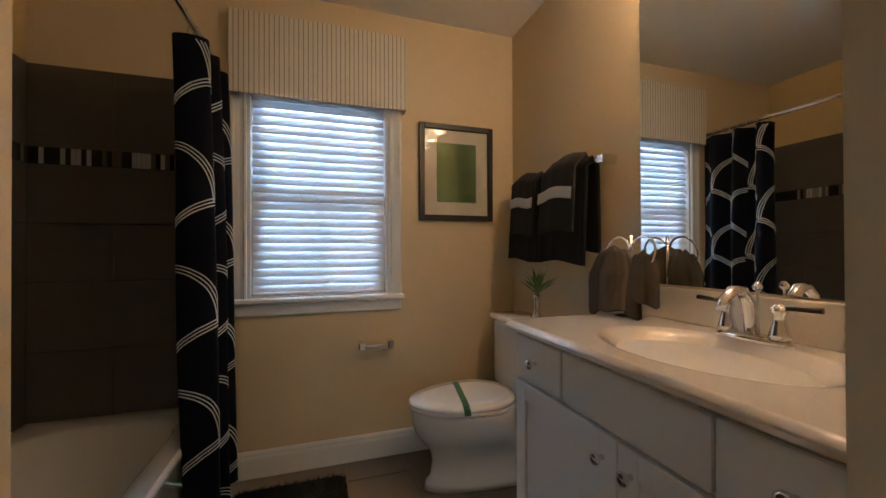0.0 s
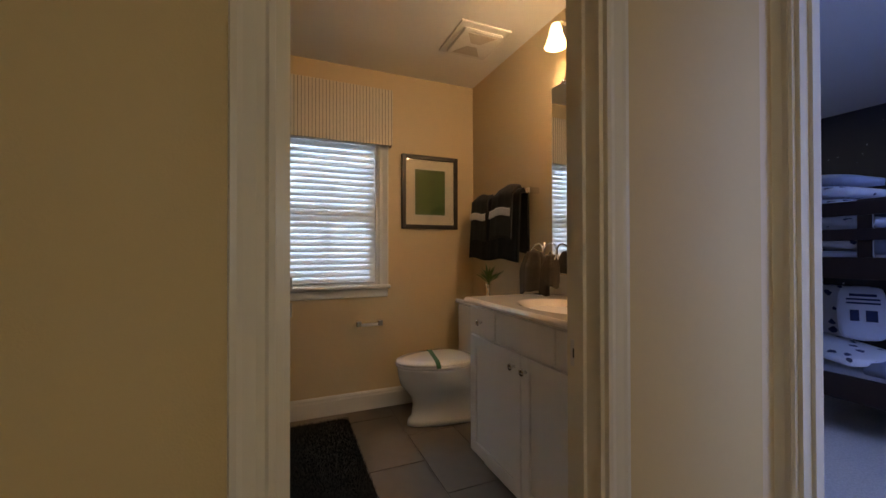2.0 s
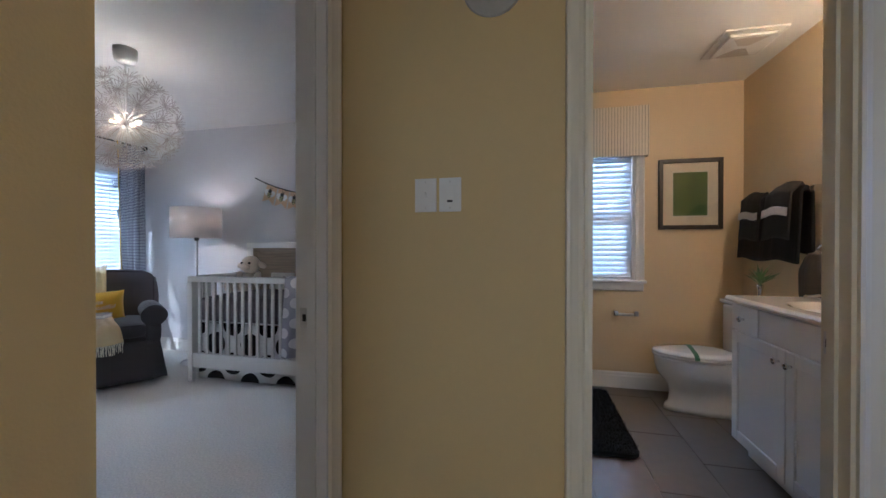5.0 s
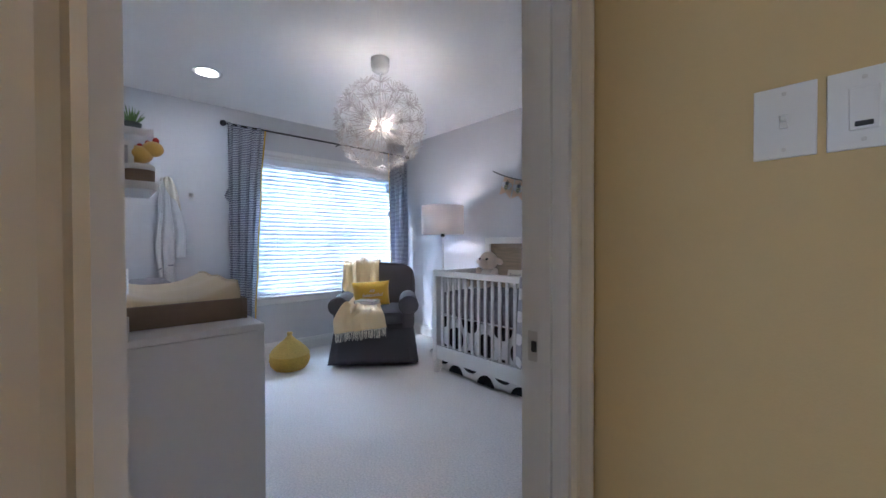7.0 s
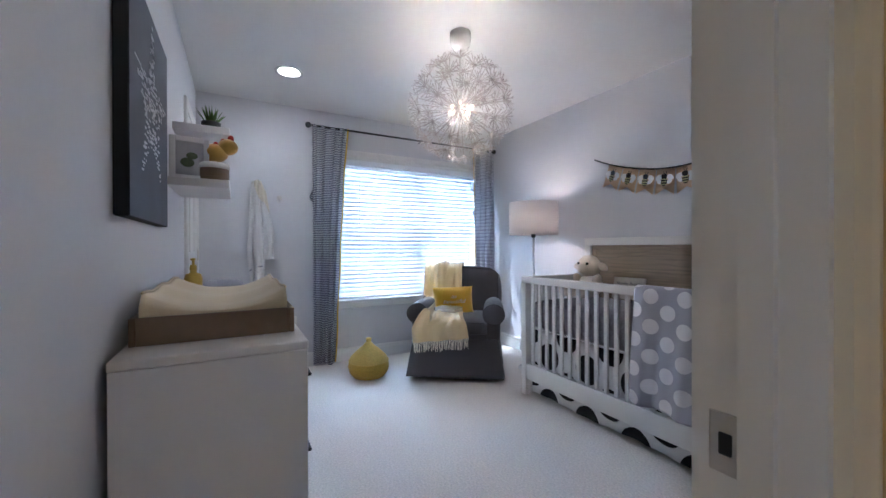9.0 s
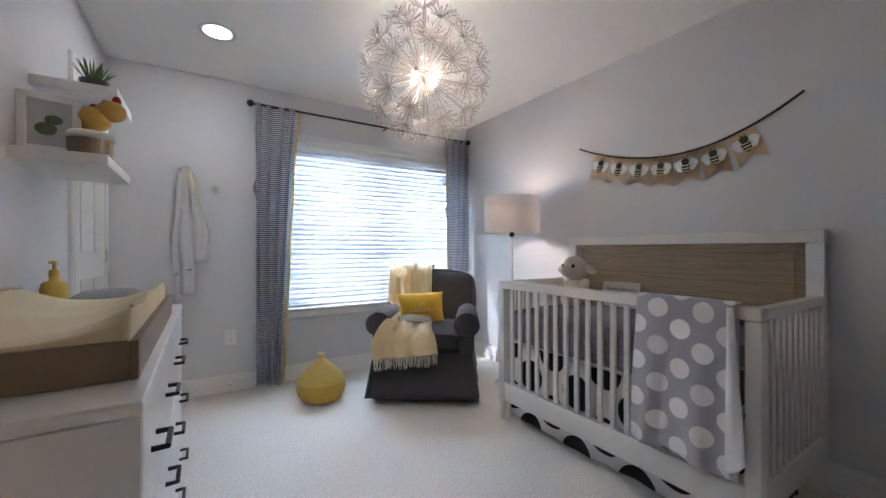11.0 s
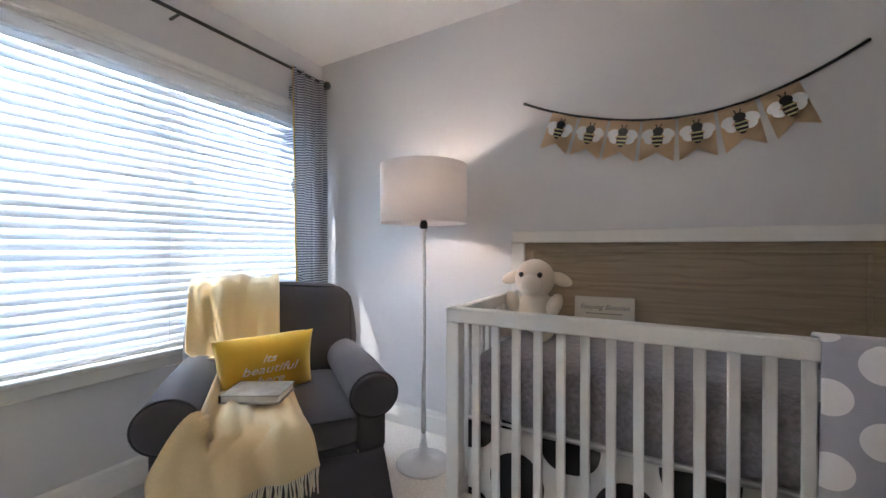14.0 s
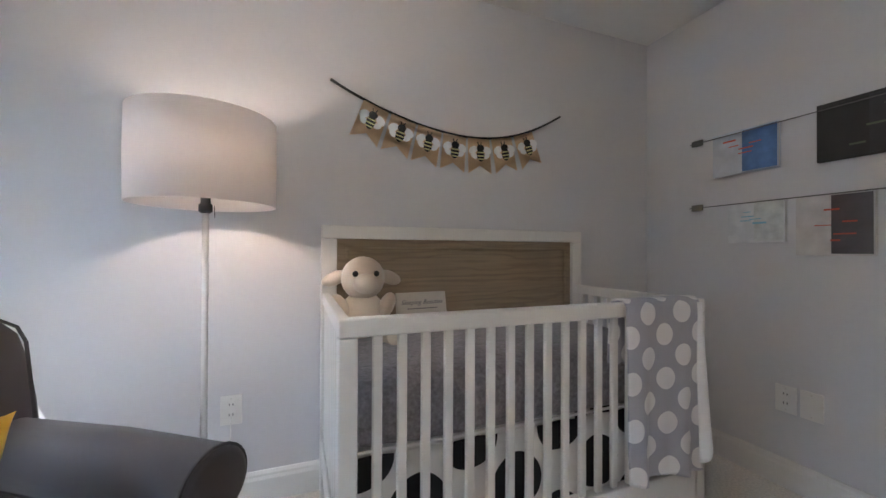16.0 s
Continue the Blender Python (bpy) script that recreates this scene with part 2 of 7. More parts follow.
slab("floor_nursery", NW, NE, NS, NN, -0.1, 0.0, CARPET, "cream cut pile carpet of the nursery", "carpet")
slab("floor_nursery_threshold", NE, NE + 0.115, NDOOR[0], NDOOR[1], -0.1, 0.0, CARPET, "cream carpet in the nursery doorway", "carpet")
slab("floor_hall", NE + 0.115, HE, -4.0, HN, -0.1, 0.0, CARPET, "cream cut pile carpet of the hall", "carpet")
slab("floor_bunk", HE, KX1, KY0, KY1, -0.1, -0.002, CARPET, "cream carpet of the bunk room", "carpet")
slab("ceiling_nursery", NW - 0.12, NE + 0.05, NS - 0.115, NN + 0.12, H, H + 0.1, CEIL, "white painted nursery ceiling", "ceiling")
slab("ceiling_bath", BW, BE + 0.115, HN + 0.05, BN + 0.115, H, H + 0.1, CEIL, "white painted bathroom ceiling", "ceiling")
slab("ceiling_hall", NE + 0.05, HE + 0.1, -4.12, HN + 0.05, H, H + 0.1, CEIL, "white painted hall ceiling", "ceiling")
slab("ceiling_bunk", HE + 0.1, KX1 + 0.1, KY0 - 0.1, KY1 + 0.1, H, H + 0.1, CEIL, "white painted bunk room ceiling", "ceiling")
slab("floor_bath", BW, BE, BS, BN, -0.1, -0.006, GROUT, "grey grout bed under the bathroom tiles", "floor")
slab("floor_bath_threshold", BDOOR[0], BDOOR[1], HN, BS, -0.1, -0.002, TILE, "taupe tile in the bathroom doorway", "floor")
GRASS = mat("mown_grass", (0.06, 0.09, 0.035), 0.9, vary=0.25, stain=0.1)
slab("ground", -400, 400, -400, 400, -3.2, -3.0, GRASS, "mown lawn far below the windows", "ground")

# ---- trims, doors and windows ----
BASE = [(0, 0), (0.014, 0), (0.014, 0.095), (0.010, 0.108), (0.010, 0.118), (0.004, 0.13), (0, 0.132)]


def baseboard(name, p0, p1, out, material, label):
    return tagged(part(name, extrude_profile(bmesh.new(), BASE, (*p0, 0.001), (*p1, 0.001), (*out, 0)), material), label, "baseboard", kind="structure")


baseboard("baseboard_nursery_north", (NW, NN), (NE, NN), (0, -1), TRIM, "white moulded baseboard")
baseboard("baseboard_nursery_west", (NW, NS), (NW, NN - 0.016), (1, 0), TRIM, "white moulded baseboard")
baseboard("baseboard_nursery_east", (NE, NDOOR[1] + 0.09), (NE, NN - 0.016), (-1, 0), TRIM, "white moulded baseboard")
baseboard("baseboard_nursery_south", (-3.93, NS), (NE - 0.02, NS), (0, 1), TRIM, "white moulded baseboard")
baseboard("baseboard_bath_north", (-0.42, BN), (BE, BN), (0, -1), TRIM, "white moulded baseboard")
baseboard("baseboard_bath_east", (BE, 0.96), (BE, BN - 0.016), (-1, 0), TRIM2, "white moulded baseboard")
baseboard("baseboard_hall_north_a", (BW + 0.016, HN), (BDOOR[0] - 0.08, HN), (0, -1), TRIM2, "white moulded baseboard")
baseboard("baseboard_hall_north_b", (BDOOR[1] + 0.08, HN), (HE - 0.016, HN), (0, -1), TRIM2, "white moulded baseboard")
baseboard("baseboard_hall_west", (BW, -1.198), (BW, NDOOR[0] - 0.08), (1, 0), TRIM2, "white moulded baseboard")
baseboard("baseboard_stair", (-0.842, -3.9), (-0.842, -1.199), (1, 0), TRIM2, "white moulded baseboard")
baseboard("baseboard_stair_end", (BW + 0.016, -1.199), (-0.828, -1.199), (0, 1), TRIM2, "white moulded baseboard")
baseboard("baseboard_hall_east", (HE, -3.9), (HE, KDOOR[0] - 0.08), (-1, 0), TRIM2, "white moulded baseboard")

CAS = [(0.0, 0.0), (0.0, 0.016), (0.010, 0.019), (0.016, 0.012), (0.030, 0.010), (0.050, 0.016), (0.058, 0.020), (0.068, 0.020), (0.072, 0.012), (0.072, 0.0)]


def casing_face(bm, axis, at, side, u0, u1, top, bottom=0.0):
    """Moulded casing round an opening on one face of a wall: mitred legs and head."""
    def P(u, z, d):
        return (at + side * d, u, z) if axis == 'x' else (u, at + side * d, z)
    runs = []
    for w, d in CAS:
        runs.append([bm.verts.new(P(u0 - w, bottom, d)), bm.verts.new(P(u0 - w, top + w, d)), bm.verts.new(P(u1 + w, top + w, d)), bm.verts.new(P(u1 + w, bottom, d))])
    for a, b in zip(runs, runs[1:]):
        for i in range(3):
            bm.faces.new((a[i], a[i + 1], b[i + 1], b[i]))


def doorway(name, axis, at, thick, u0, u1, mats, label):
    """Jamb lining, door stop and casing of an open doorway without its door."""
    root = thing(name, label, "doorway", kind="structure")
    t = 0.018
    bm = bmesh.new()

    def bx(a, b, d0, d1, z0, z1):
        if axis == 'x':
            box(bm, at + d0, at + d1, a, b, z0, z1)
        else:
            box(bm, a, b, at + d0, at + d1, z0, z1)
    bx(u0, u0 + t, -0.002, thick + 0.002, 0, DH - t)
    bx(u1 - t, u1, -0.002, thick + 0.002, 0, DH - t)
    bx(u0, u1, -0.002, thick + 0.002, DH - t, DH)
    part("jamb", bm, mats[0], root)
    bm = bmesh.new()
    a, b = (0.045, 0.078)
    bx(u0 + t, u0 + t + 0.011, a, b, 0, DH - t - 0.011)
    bx(u1 - t - 0.011, u1 - t, a, b, 0, DH - t - 0.011)
    bx(u0 + t, u1 - t, a, b, DH - t - 0.011, DH - t)
    part("door_stop", bm, mats[0], root)
    for k, (face, side) in enumerate(((at, -1), (at + thick, 1))):
        bm = bmesh.new()
        casing_face(bm, axis, face, side, u0 + 0.005, u1 - 0.005, DH - 0.005)
        bmesh.ops.recalc_face_normals(bm, faces=bm.faces)
        part("casing", bm, mats[k], root)
    return root


def plate_on(bm, axis, at, side, u, z, w, h, d=0.004):
    if axis == 'x':
        box(bm, at, at + side * d, u - w / 2, u + w / 2, z - h / 2, z + h / 2, 0.0012)
    else:
        box(bm, u - w / 2, u + w / 2, at, at + side * d, z - h / 2, z + h / 2, 0.0012)


def strike(parent, axis, face, side, d, z):
    """A strike plate let into a jamb face."""
    bm = bmesh.new()
    plate_on(bm, axis, face, side, d, z, 0.036, 0.072, 0.003)
    pl = part("strike_plate", bm, NICKEL, parent, "brushed nickel strike plate")
    bm = bmesh.new()
    plate_on(bm, axis, face + side * 0.003, side, d, z, 0.014, 0.026, 0.0012)
    part("latch_hole", bm, BLACK, pl, "dark latch hole")


def hinge(parent, axis, face, side, d, z, leaf_dir):
    """A hinge leaf with its knuckles left on the jamb."""
    bm = bmesh.new()
    plate_on(bm, axis, face, side, d, z, 0.034, 0.09, 0.003)
    lf = part("hinge_leaf", bm, NICKEL, parent, "brushed nickel hinge leaf")
    for dz in (-0.027, 0.027):
        bm = bmesh.new()
        u = d + leaf_dir * 0.024
        p = (face + side * 0.008, u) if axis == 'x' else (u, face + side * 0.008)
        tube(bm, (*p, z + dz - 0.014), (*p, z + dz + 0.014), 0.008, n=12)
        part("knuckle", bm, NICKEL, lf)


nd = doorway("doorway_nursery", 'x', NE, 0.115, *NDOOR, (TRIM, TRIM2), "white painted nursery doorway with moulded casing, door taken off")
strike(nd, 'y', NDOOR[1] - 0.018, -1, NE + 0.03, 0.895)
for z in (0.25, 1.07, 1.80):
    hinge(nd, 'y', NDOOR[0] + 0.018, 1, NE + 0.022, z, -1)
bd = doorway("doorway_bath", 'y', HN, 0.115, *BDOOR, (TRIM2, TRIM2), "white painted bathroom doorway with moulded casing, door taken off")
strike(bd, 'x', BDOOR[1] - 0.018, -1, BS - 0.03, 0.848)
for z in (0.25, 1.03, 1.80):
    hinge(bd, 'x', BDOOR[0] + 0.018, 1, BS - 0.022, z, 1)
kd = doorway("doorway_bunk", 'x', HE, 0.115, *KDOOR, (TRIM2, TRIM2), "white painted bunk room doorway with moulded casing")
strike(kd, 'y', KDOOR[1] - 0.018, -1, HE + 0.085, 0.875)


def window(name, axis, wall_face, room, depth, u0, u1, z0, z1, bays, casing_mat, label, sill_out=0.055):
    """A double hung window of so many bays, with casing, stool and apron. room: the side of the room along the axis."""
    root = thing(name, label, "window", kind="structure")
    n0, n1 = wall_face - room * depth, wall_face

    def bx(bm, a, b, d0, d1, za, zb, bev=0.0):
        if axis == 'x':
            box(bm, d0, d1, a, b, za, zb, bev)
        else:
            box(bm, a, b, d0, d1, za, zb, bev)
    bm = bmesh.new()
    t = 0.02
    o = n0 + room * 0.012
    bx(bm, u0, u0 + t, o, n1, z0 + t, z1 - t)
    bx(bm, u1 - t, u1, o, n1, z0 + t, z1 - t)
    bx(bm, u0, u1, o, n1, z1 - t, z1)
    bx(bm, u0, u1, o, n1, z0, z0 + t)
    part("window_frame", bm, casing_mat, root)
    w = (u1 - u0 - 2 * t) / bays
    zm = (z0 + z1) / 2
    for i in range(bays):
        a, b = u0 + t + i * w, u0 + t + (i + 1) * w
        for (za, zb, d) in ((z0 + t, zm + 0.02, 0.045), (zm - 0.02, z1 - t, 0.015)):
            s0, s1 = n0 + room * d, n0 + room * (d + 0.028)
            bm = bmesh.new()
            f = 0.05
            bx(bm, a, a + f, s0, s1, za, zb, 0.003)
            bx(bm, b - f, b, s0, s1, za, zb, 0.003)
            bx(bm, a + f, b - f, s0, s1, za, za + f, 0.003)
            bx(bm, a + f, b - f, s0, s1, zb - f * 0.9, zb, 0.003)
            if bays == 1:
                bx(bm, (a + b) / 2 - 0.009, (a + b) / 2 + 0.009, s0, s1, za + f, zb - f)
            sash = part("sash", bm, TRIM, root)
            bm = bmesh.new()
            mid = (s0 + s1) / 2
            bx(bm, a + f - 0.005, b - f + 0.005, mid - 0.002, mid + 0.002, za + f - 0.005, zb - f * 0.9 + 0.005)
            pane = part("pane", bm, PANE, sash, "clear glass pane")
            pane.visible_shadow = False
    if bays > 1:
        for i in range(1, bays):
            bm = bmesh.new()
            bx(bm, u0 + t + i * w - 0.045, u0 + t + i * w + 0.045, n0 + room * 0.012, n0 + room * 0.055, z0 + t, z1 - t)
            part("mullion", bm, TRIM, root)
    bm = bmesh.new()
    casing_face(bm, axis, wall_face, room, u0 + 0.004, u1 - 0.004, z1 - 0.004, z0)
    bmesh.ops.recalc_face_normals(bm, faces=bm.faces)
    part("casing", bm, casing_mat, root)
    bm = bmesh.new()
    bx(bm, u0 - 0.072, u1 + 0.075, n1 - room * 0.0, n1 + room * sill_out, z0 - 0.012, z0 + 0.014, 0.006)
    part("window_sill", bm, casing_mat, root)
    bm = bmesh.new()
    bx(bm, u0 - 0.060, u1 + 0.062, n1, n1 + room * 0.022, z0 - 0.075, z0 - 0.012, 0.006)
    part("apron", bm, casing_mat, root)
    return root


window("window_1", 'x', NW, 1, 0.17, *NWIN, 2, TRIM, "wide white double hung twin window with moulded casing")
window("window_2", 'y', BN, -1, 0.115, *BWIN, 1, TRIM, "white double hung bathroom window with stool and apron")


def blind(name, axis, centre, u0, u1, z0, z1, pitch, tilt, label):
    root = thing(name, label, "blind")

    def P(u, d, z):
        return (centre + d, u, z) if axis == 'x' else (u, centre + d, z)

    def bx(bm, a, b, d0, d1, za, zb, bev=0.0):
        if axis == 'x':
            box(bm, centre + d0, centre + d1, a, b, za, zb, bev)
        else:
            box(bm, a, b, centre + d0, centre + d1, za, zb, bev)
    bm = bmesh.new()
    bx(bm, u0, u1, -0.024, 0.024, z1 - 0.05, z1, 0.004)
    part("head_rail", bm, BLINDS, root)
    bm = bmesh.new()
    bx(bm, u0, u1, -0.024, 0.024, z0, z0 + 0.018, 0.004)
    part("bottom_rail", bm, BLINDS, root)
    bm = bmesh.new()
    sheet(bm, 1, 4, lambda u, v: Vector(((u - 0.5) * (u1 - u0), (v - 0.5) * 0.0555, 0.0035 * (1 - (2 * v - 1) ** 2))), 0.003)
    me = None
    n = int((z1 - 0.06 - z0 - 0.03) / pitch)
    for i in range(n + 1):
        z = z0 + 0.035 + i * pitch
        rot = pose(0, 0, 0, 0, 0, 90 if axis == 'x' else 0)
        m = Matrix.Translation(P((u0 + u1) / 2, 0, z)) @ rot @ pose(0, 0, 0, tilt, 0, 0)
        if me is None:
            ob = part("slat", bm, BLINDS, root, m=m)
            me = ob.data
        else:
            ob = new("slat", me)
            ob.parent = root
            ob.matrix_local = m
    for k in ((0.12, 0.5, 0.88) if u1 - u0 > 1 else (0.5,)):
        bm = bmesh.new()
        u = u0 + (u1 - u0) * k
        tube(bm, P(u, 0.027, z0), P(u, 0.027, z1), 0.0012, n=5)
        part("ladder_cord", bm, BLINDS, root)
    return root


blind("window_blind", 'x', NW - 0.028, NWIN[0] + 0.024, NWIN[1] - 0.024, NWIN[2] + 0.022, NWIN[3] - 0.022, 0.0428, 60, "white slatted blind, lowered with its slats closed")
blind("window_blind", 'y', BN + 0.028, BWIN[0] + 0.024, BWIN[1] - 0.024, BWIN[2] + 0.022, BWIN[3] - 0.022, 0.0428, 60, "white slatted blind, lowered in the bathroom window")

SKYGLOW = glow("pale_sky_haze", (0.86, 0.93, 1.0), 1.15)
tagged(part("backdrop_west", boxbm(-20.2, -20, -30, 30, -3.0, 26), SKYGLOW), "pale hazy sky beyond the nursery window", "backdrop", kind="structure")
tagged(part("backdrop_north", boxbm(-30, 30, 20, 20.2, -3.0, 26), SKYGLOW), "pale hazy sky beyond the bathroom window", "backdrop", kind="structure")
# unseen glowing plane, added behind the made-up hall opening
tagged(part("backdrop_south", boxbm(-30, 30, -24.2, -24, -3.0, 26), SKYGLOW), "pale hazy sky beyond the added hall opening", "backdrop", kind="structure")

PLASTIC = mat("white_plastic_plate", (0.78, 0.77, 0.74), 0.35, vary=0.01, stain=0.01)
SLOT = mat("dark_slot", (0.03, 0.03, 0.03), 0.6)


def wall_plate(name, label, axis, face, side, u, z, kind):
    """A switch or outlet plate. kind: outlet, toggle, slider or blank."""
    root = thing(name, label, "outlet" if kind == "outlet" else "switch")
    bm = bmesh.new()
    plate_on(bm, axis, face + side * 0.0005, side, u, z, 0.082, 0.124, 0.006)
    part("cover_plate", bm, PLASTIC, root)
    f = face + side * 0.0065
    if kind == "outlet":
        for dz in (-0.021, 0.021):
            bm = bmesh.new()
            plate_on(bm, axis, f, side, u, z + dz, 0.034, 0.03, 0.002)
            s = part("socket", bm, PLASTIC, root)
            for du in (-0.007, 0.007):
                bm = bmesh.new()
                plate_on(bm, axis, f + side * 0.002, side, u + du, z + dz + 0.003, 0.003, 0.010, 0.0008)
                part("slot", bm, SLOT, s, "dark slot")
    elif kind in ("toggle", "slider"):
        bm = bmesh.new()
        plate_on(bm, axis, f, side, u, z, 0.012 if kind == "toggle" else 0.033, 0.024 if kind == "toggle" else 0.067, 0.003)
        s = part("switch_body", bm, PLASTIC, root)
        bm = bmesh.new()
        if kind == "toggle":
            plate_on(bm, axis, f + side * 0.003, side, u, z + 0.004, 0.008, 0.010, 0.010)
            part("toggle", bm, PLASTIC, s)
        else:
            plate_on(bm, axis, f + side * 0.003, side, u, z - 0.024, 0.02, 0.008, 0.002)
            part("display", bm, SLOT, s, "small dark display")
    for dz in (-0.048, 0.048):
        bm = bmesh.new()
        plate_on(bm, axis, f, side, u, z + dz, 0.006, 0.006, 0.001)
        part("screw", bm, NICKEL, root)
    return root


wall_plate("light_switch", "white toggle switch plate on the tan hall wall", 'y', HN, -1, -0.818, 1.347, "toggle")
wall_plate("light_switch", "white dimmer plate with a small display on the hall wall", 'y', HN, -1, -0.725, 1.347, "slider")
wall_plate("wall_outlet", "white double outlet beside the striped curtain", 'x', NW, 1, -0.283, 0.425, "outlet")
wall_plate("wall_outlet", "white double outlet behind the floor lamp", 'y', NN, -1, -3.66, 0.412, "outlet")
wall_plate("wall_outlet", "white double outlet on the grey wall beside the crib", 'x', NE, -1, 1.245, 0.41, "outlet")
wall_plate("blank_plate", "white blank cover plate beside the crib outlet", 'x', NE, -1, 1.150, 0.41, "blank")
for x, z, r, lab in ((0.883, 2.075, 0.115, "round grey speaker cover on the hall wall"), (-0.57, 2.085, 0.108, "round grey speaker cover above the switches")):
    bm = bmesh.new()
    lathe(bm, [(0.0, 0), (r, 0.0), (r, 0.006), (r - 0.004, 0.010), (0.0, 0.012)], 48, pose(x, HN - 0.0005, z, 90, 0, 0))
    tagged(part("wall_speaker", bm, mat("grey_speaker_cloth", (0.42, 0.40, 0.35), 0.8, bump=0.2, bump_scale=500), smooth=False), lab, "speaker", group="round covers in the hall")

# newel post at the head of the stairs
OAK = mat("grey_brown_stained_oak", (0.12, 0.085, 0.058), 0.35, noise_scale=30, vary=0.2, stain=0.1, coat=0.3)


def newel():
    root = thing("newel_post", "grey brown stained wooden newel post with a stepped cap", "newel post", pose(0.096, -1.235, 0.006))
    bm = boxbm(-0.096, 0.096, -0.096, 0.096, -0.006, 0.90, 0.004)
    part("shaft", bm, OAK, root)
    bm = bmesh.new()
    for k, (w, z0, z1) in enumerate(((0.100, 0.90, 0.955), (0.103, 0.955, 0.972), (0.112, 0.972, 0.987), (0.125, 0.987, 1.005))):
        box(bm, -w, w, -w, w, z0, z1, 0.006, 2)
    part("cap_moulding", bm, OAK, root)
    bm = boxbm(-0.10, 0.10, -0.10, 0.10, 1.005, 1.05, 0.016, 3)
    part("cap", bm, OAK, root)


newel()

# ---- nursery ----


def pattern(m, build):
    """Replaces the base colour of a material by what build(nodes, links, coordinate) returns."""
    nt = m.node_tree
    b = nt.nodes["Principled BSDF"]
    old = b.inputs["Base Color"].links[0].from_socket
    tc = nt.nodes.new("ShaderNodeTexCoord")
    sp = nt.nodes.new("ShaderNodeSeparateXYZ")
    nt.links.new(tc.outputs["Object"], sp.inputs[0])
    nt.links.new(build(nt, sp, old), b.inputs["Base Color"])
    return m


def math_node(nt, op, a, b=None, c=None):
    n = nt.nodes.new("ShaderNodeMath")
    n.operation = op
    for i, v in enumerate((a, b, c)):
        if v is None:
            continue
        if isinstance(v, (int, float)):
            n.inputs[i].default_value = v
        else:
            nt.links.new(v, n.inputs[i])
    return n.outputs[0]


def mix(nt, fac, a, b):
    n = nt.nodes.new("ShaderNodeMix")
    n.data_type = 'RGBA'
    nt.links.new(fac, n.inputs[0])
    for k, v in ((6, a), (7, b)):
        if isinstance(v, tuple):
            n.inputs[k].default_value = (*v, 1)
        else:
            nt.links.new(v, n.inputs[k])
    return n.outputs[2]


def dotted(name, ground, dot, u_axis, v_axis, su, sv, r, rough=0.9, phase=0.0, **k):
    """Cloth with staggered round dots, spaced su by sv metres."""
    m = mat(name, ground, rough, **k)

    def build(nt, sp, old):
        best = None
        for off in (0.0, 0.5):
            u = math_node(nt, 'ADD', math_node(nt, 'DIVIDE', sp.outputs[u_axis], su), off)
            v = math_node(nt, 'ADD', math_node(nt, 'DIVIDE', sp.outputs[v_axis], 2 * sv), off + phase)
            du = math_node(nt, 'MULTIPLY', math_node(nt, 'SUBTRACT', math_node(nt, 'FRACT', u), 0.5), su)
            dv = math_node(nt, 'MULTIPLY', math_node(nt, 'SUBTRACT', math_node(nt, 'FRACT', v), 0.5), 2 * sv)
            d = math_node(nt, 'SQRT', math_node(nt, 'ADD', math_node(nt, 'MULTIPLY', du, du), math_node(nt, 'MULTIPLY', dv, dv)))
            best = d if best is None else math_node(nt, 'MINIMUM', best, d)
        return mix(nt, math_node(nt, 'LESS_THAN', best, r), old, dot)
    return pattern(m, build)


def striped(name, ground, stripe, axis, pitch, share, rough=0.85, wobble=0.0, **k):
    m = mat(name, ground, rough, **k)

    def build(nt, sp, old):
        c = sp.outputs[axis]
        f = math_node(nt, 'FRACT', math_node(nt, 'DIVIDE', c, pitch))
        return mix(nt, math_node(nt, 'LESS_THAN', f, share), old, stripe)
    return pattern(m, build)


LACQ = mat("white_crib_lacquer", (0.74, 0.725, 0.69), 0.3, vary=0.015, stain=0.02)
DRIFT = mat("driftwood_veneer", (0.285, 0.225, 0.155), 0.55, noise_scale=26, vary=0.34, stain=0.06, bump=0.25, bump_scale=60, stretch=(0.10, 1.0, 3.0))
CHAIRCLOTH = mat("charcoal_twill", (0.058, 0.054, 0.060), 0.9, noise_scale=500, vary=0.2, bump=0.35, bump_scale=500, sheen=0.15)
PIPING = mat("charcoal_piping", (0.036, 0.034, 0.038), 0.9)
YELLOW = mat("mustard_cotton", (0.76, 0.48, 0.035), 0.85, noise_scale=300, vary=0.08, bump=0.3, bump_scale=500, sheen=0.2)
CREAMKNIT = mat("butter_yellow_wool", (0.72, 0.56, 0.31), 0.95, noise_scale=220, vary=0.1, bump=0.4, bump_scale=420, sheen=0.4)
FRINGE = mat("cream_yarn", (0.75, 0.68, 0.55), 0.95)
PADCLOTH = mat("pale_yellow_pad_cover", (0.74, 0.62, 0.40), 0.9, noise_scale=120, vary=0.05, bump=0.2, sheen=0.3)
TRAYWOOD = mat("brown_tray_wood", (0.22, 0.155, 0.10), 0.5, noise_scale=25, vary=0.15, bump=0.1, bump_scale=80)
QUILT = mat("slate_grey_quilt", (0.205, 0.195, 0.21), 0.95, noise_scale=75, vary=0.75, bump=0.9, bump_scale=120, sheen=0.3)
PLUSH = mat("cream_plush", (0.70, 0.61, 0.50), 1.0, noise_scale=200, vary=0.08, bump=0.8, bump_scale=300, sheen=0.6)
SHADE = mat("white_linen_shade", (0.93, 0.89, 0.88), 0.9, noise_scale=300, vary=0.03, bump=0.15, bump_scale=500)
LAMPWHITE = mat("white_enamel", (0.78, 0.77, 0.75), 0.25)
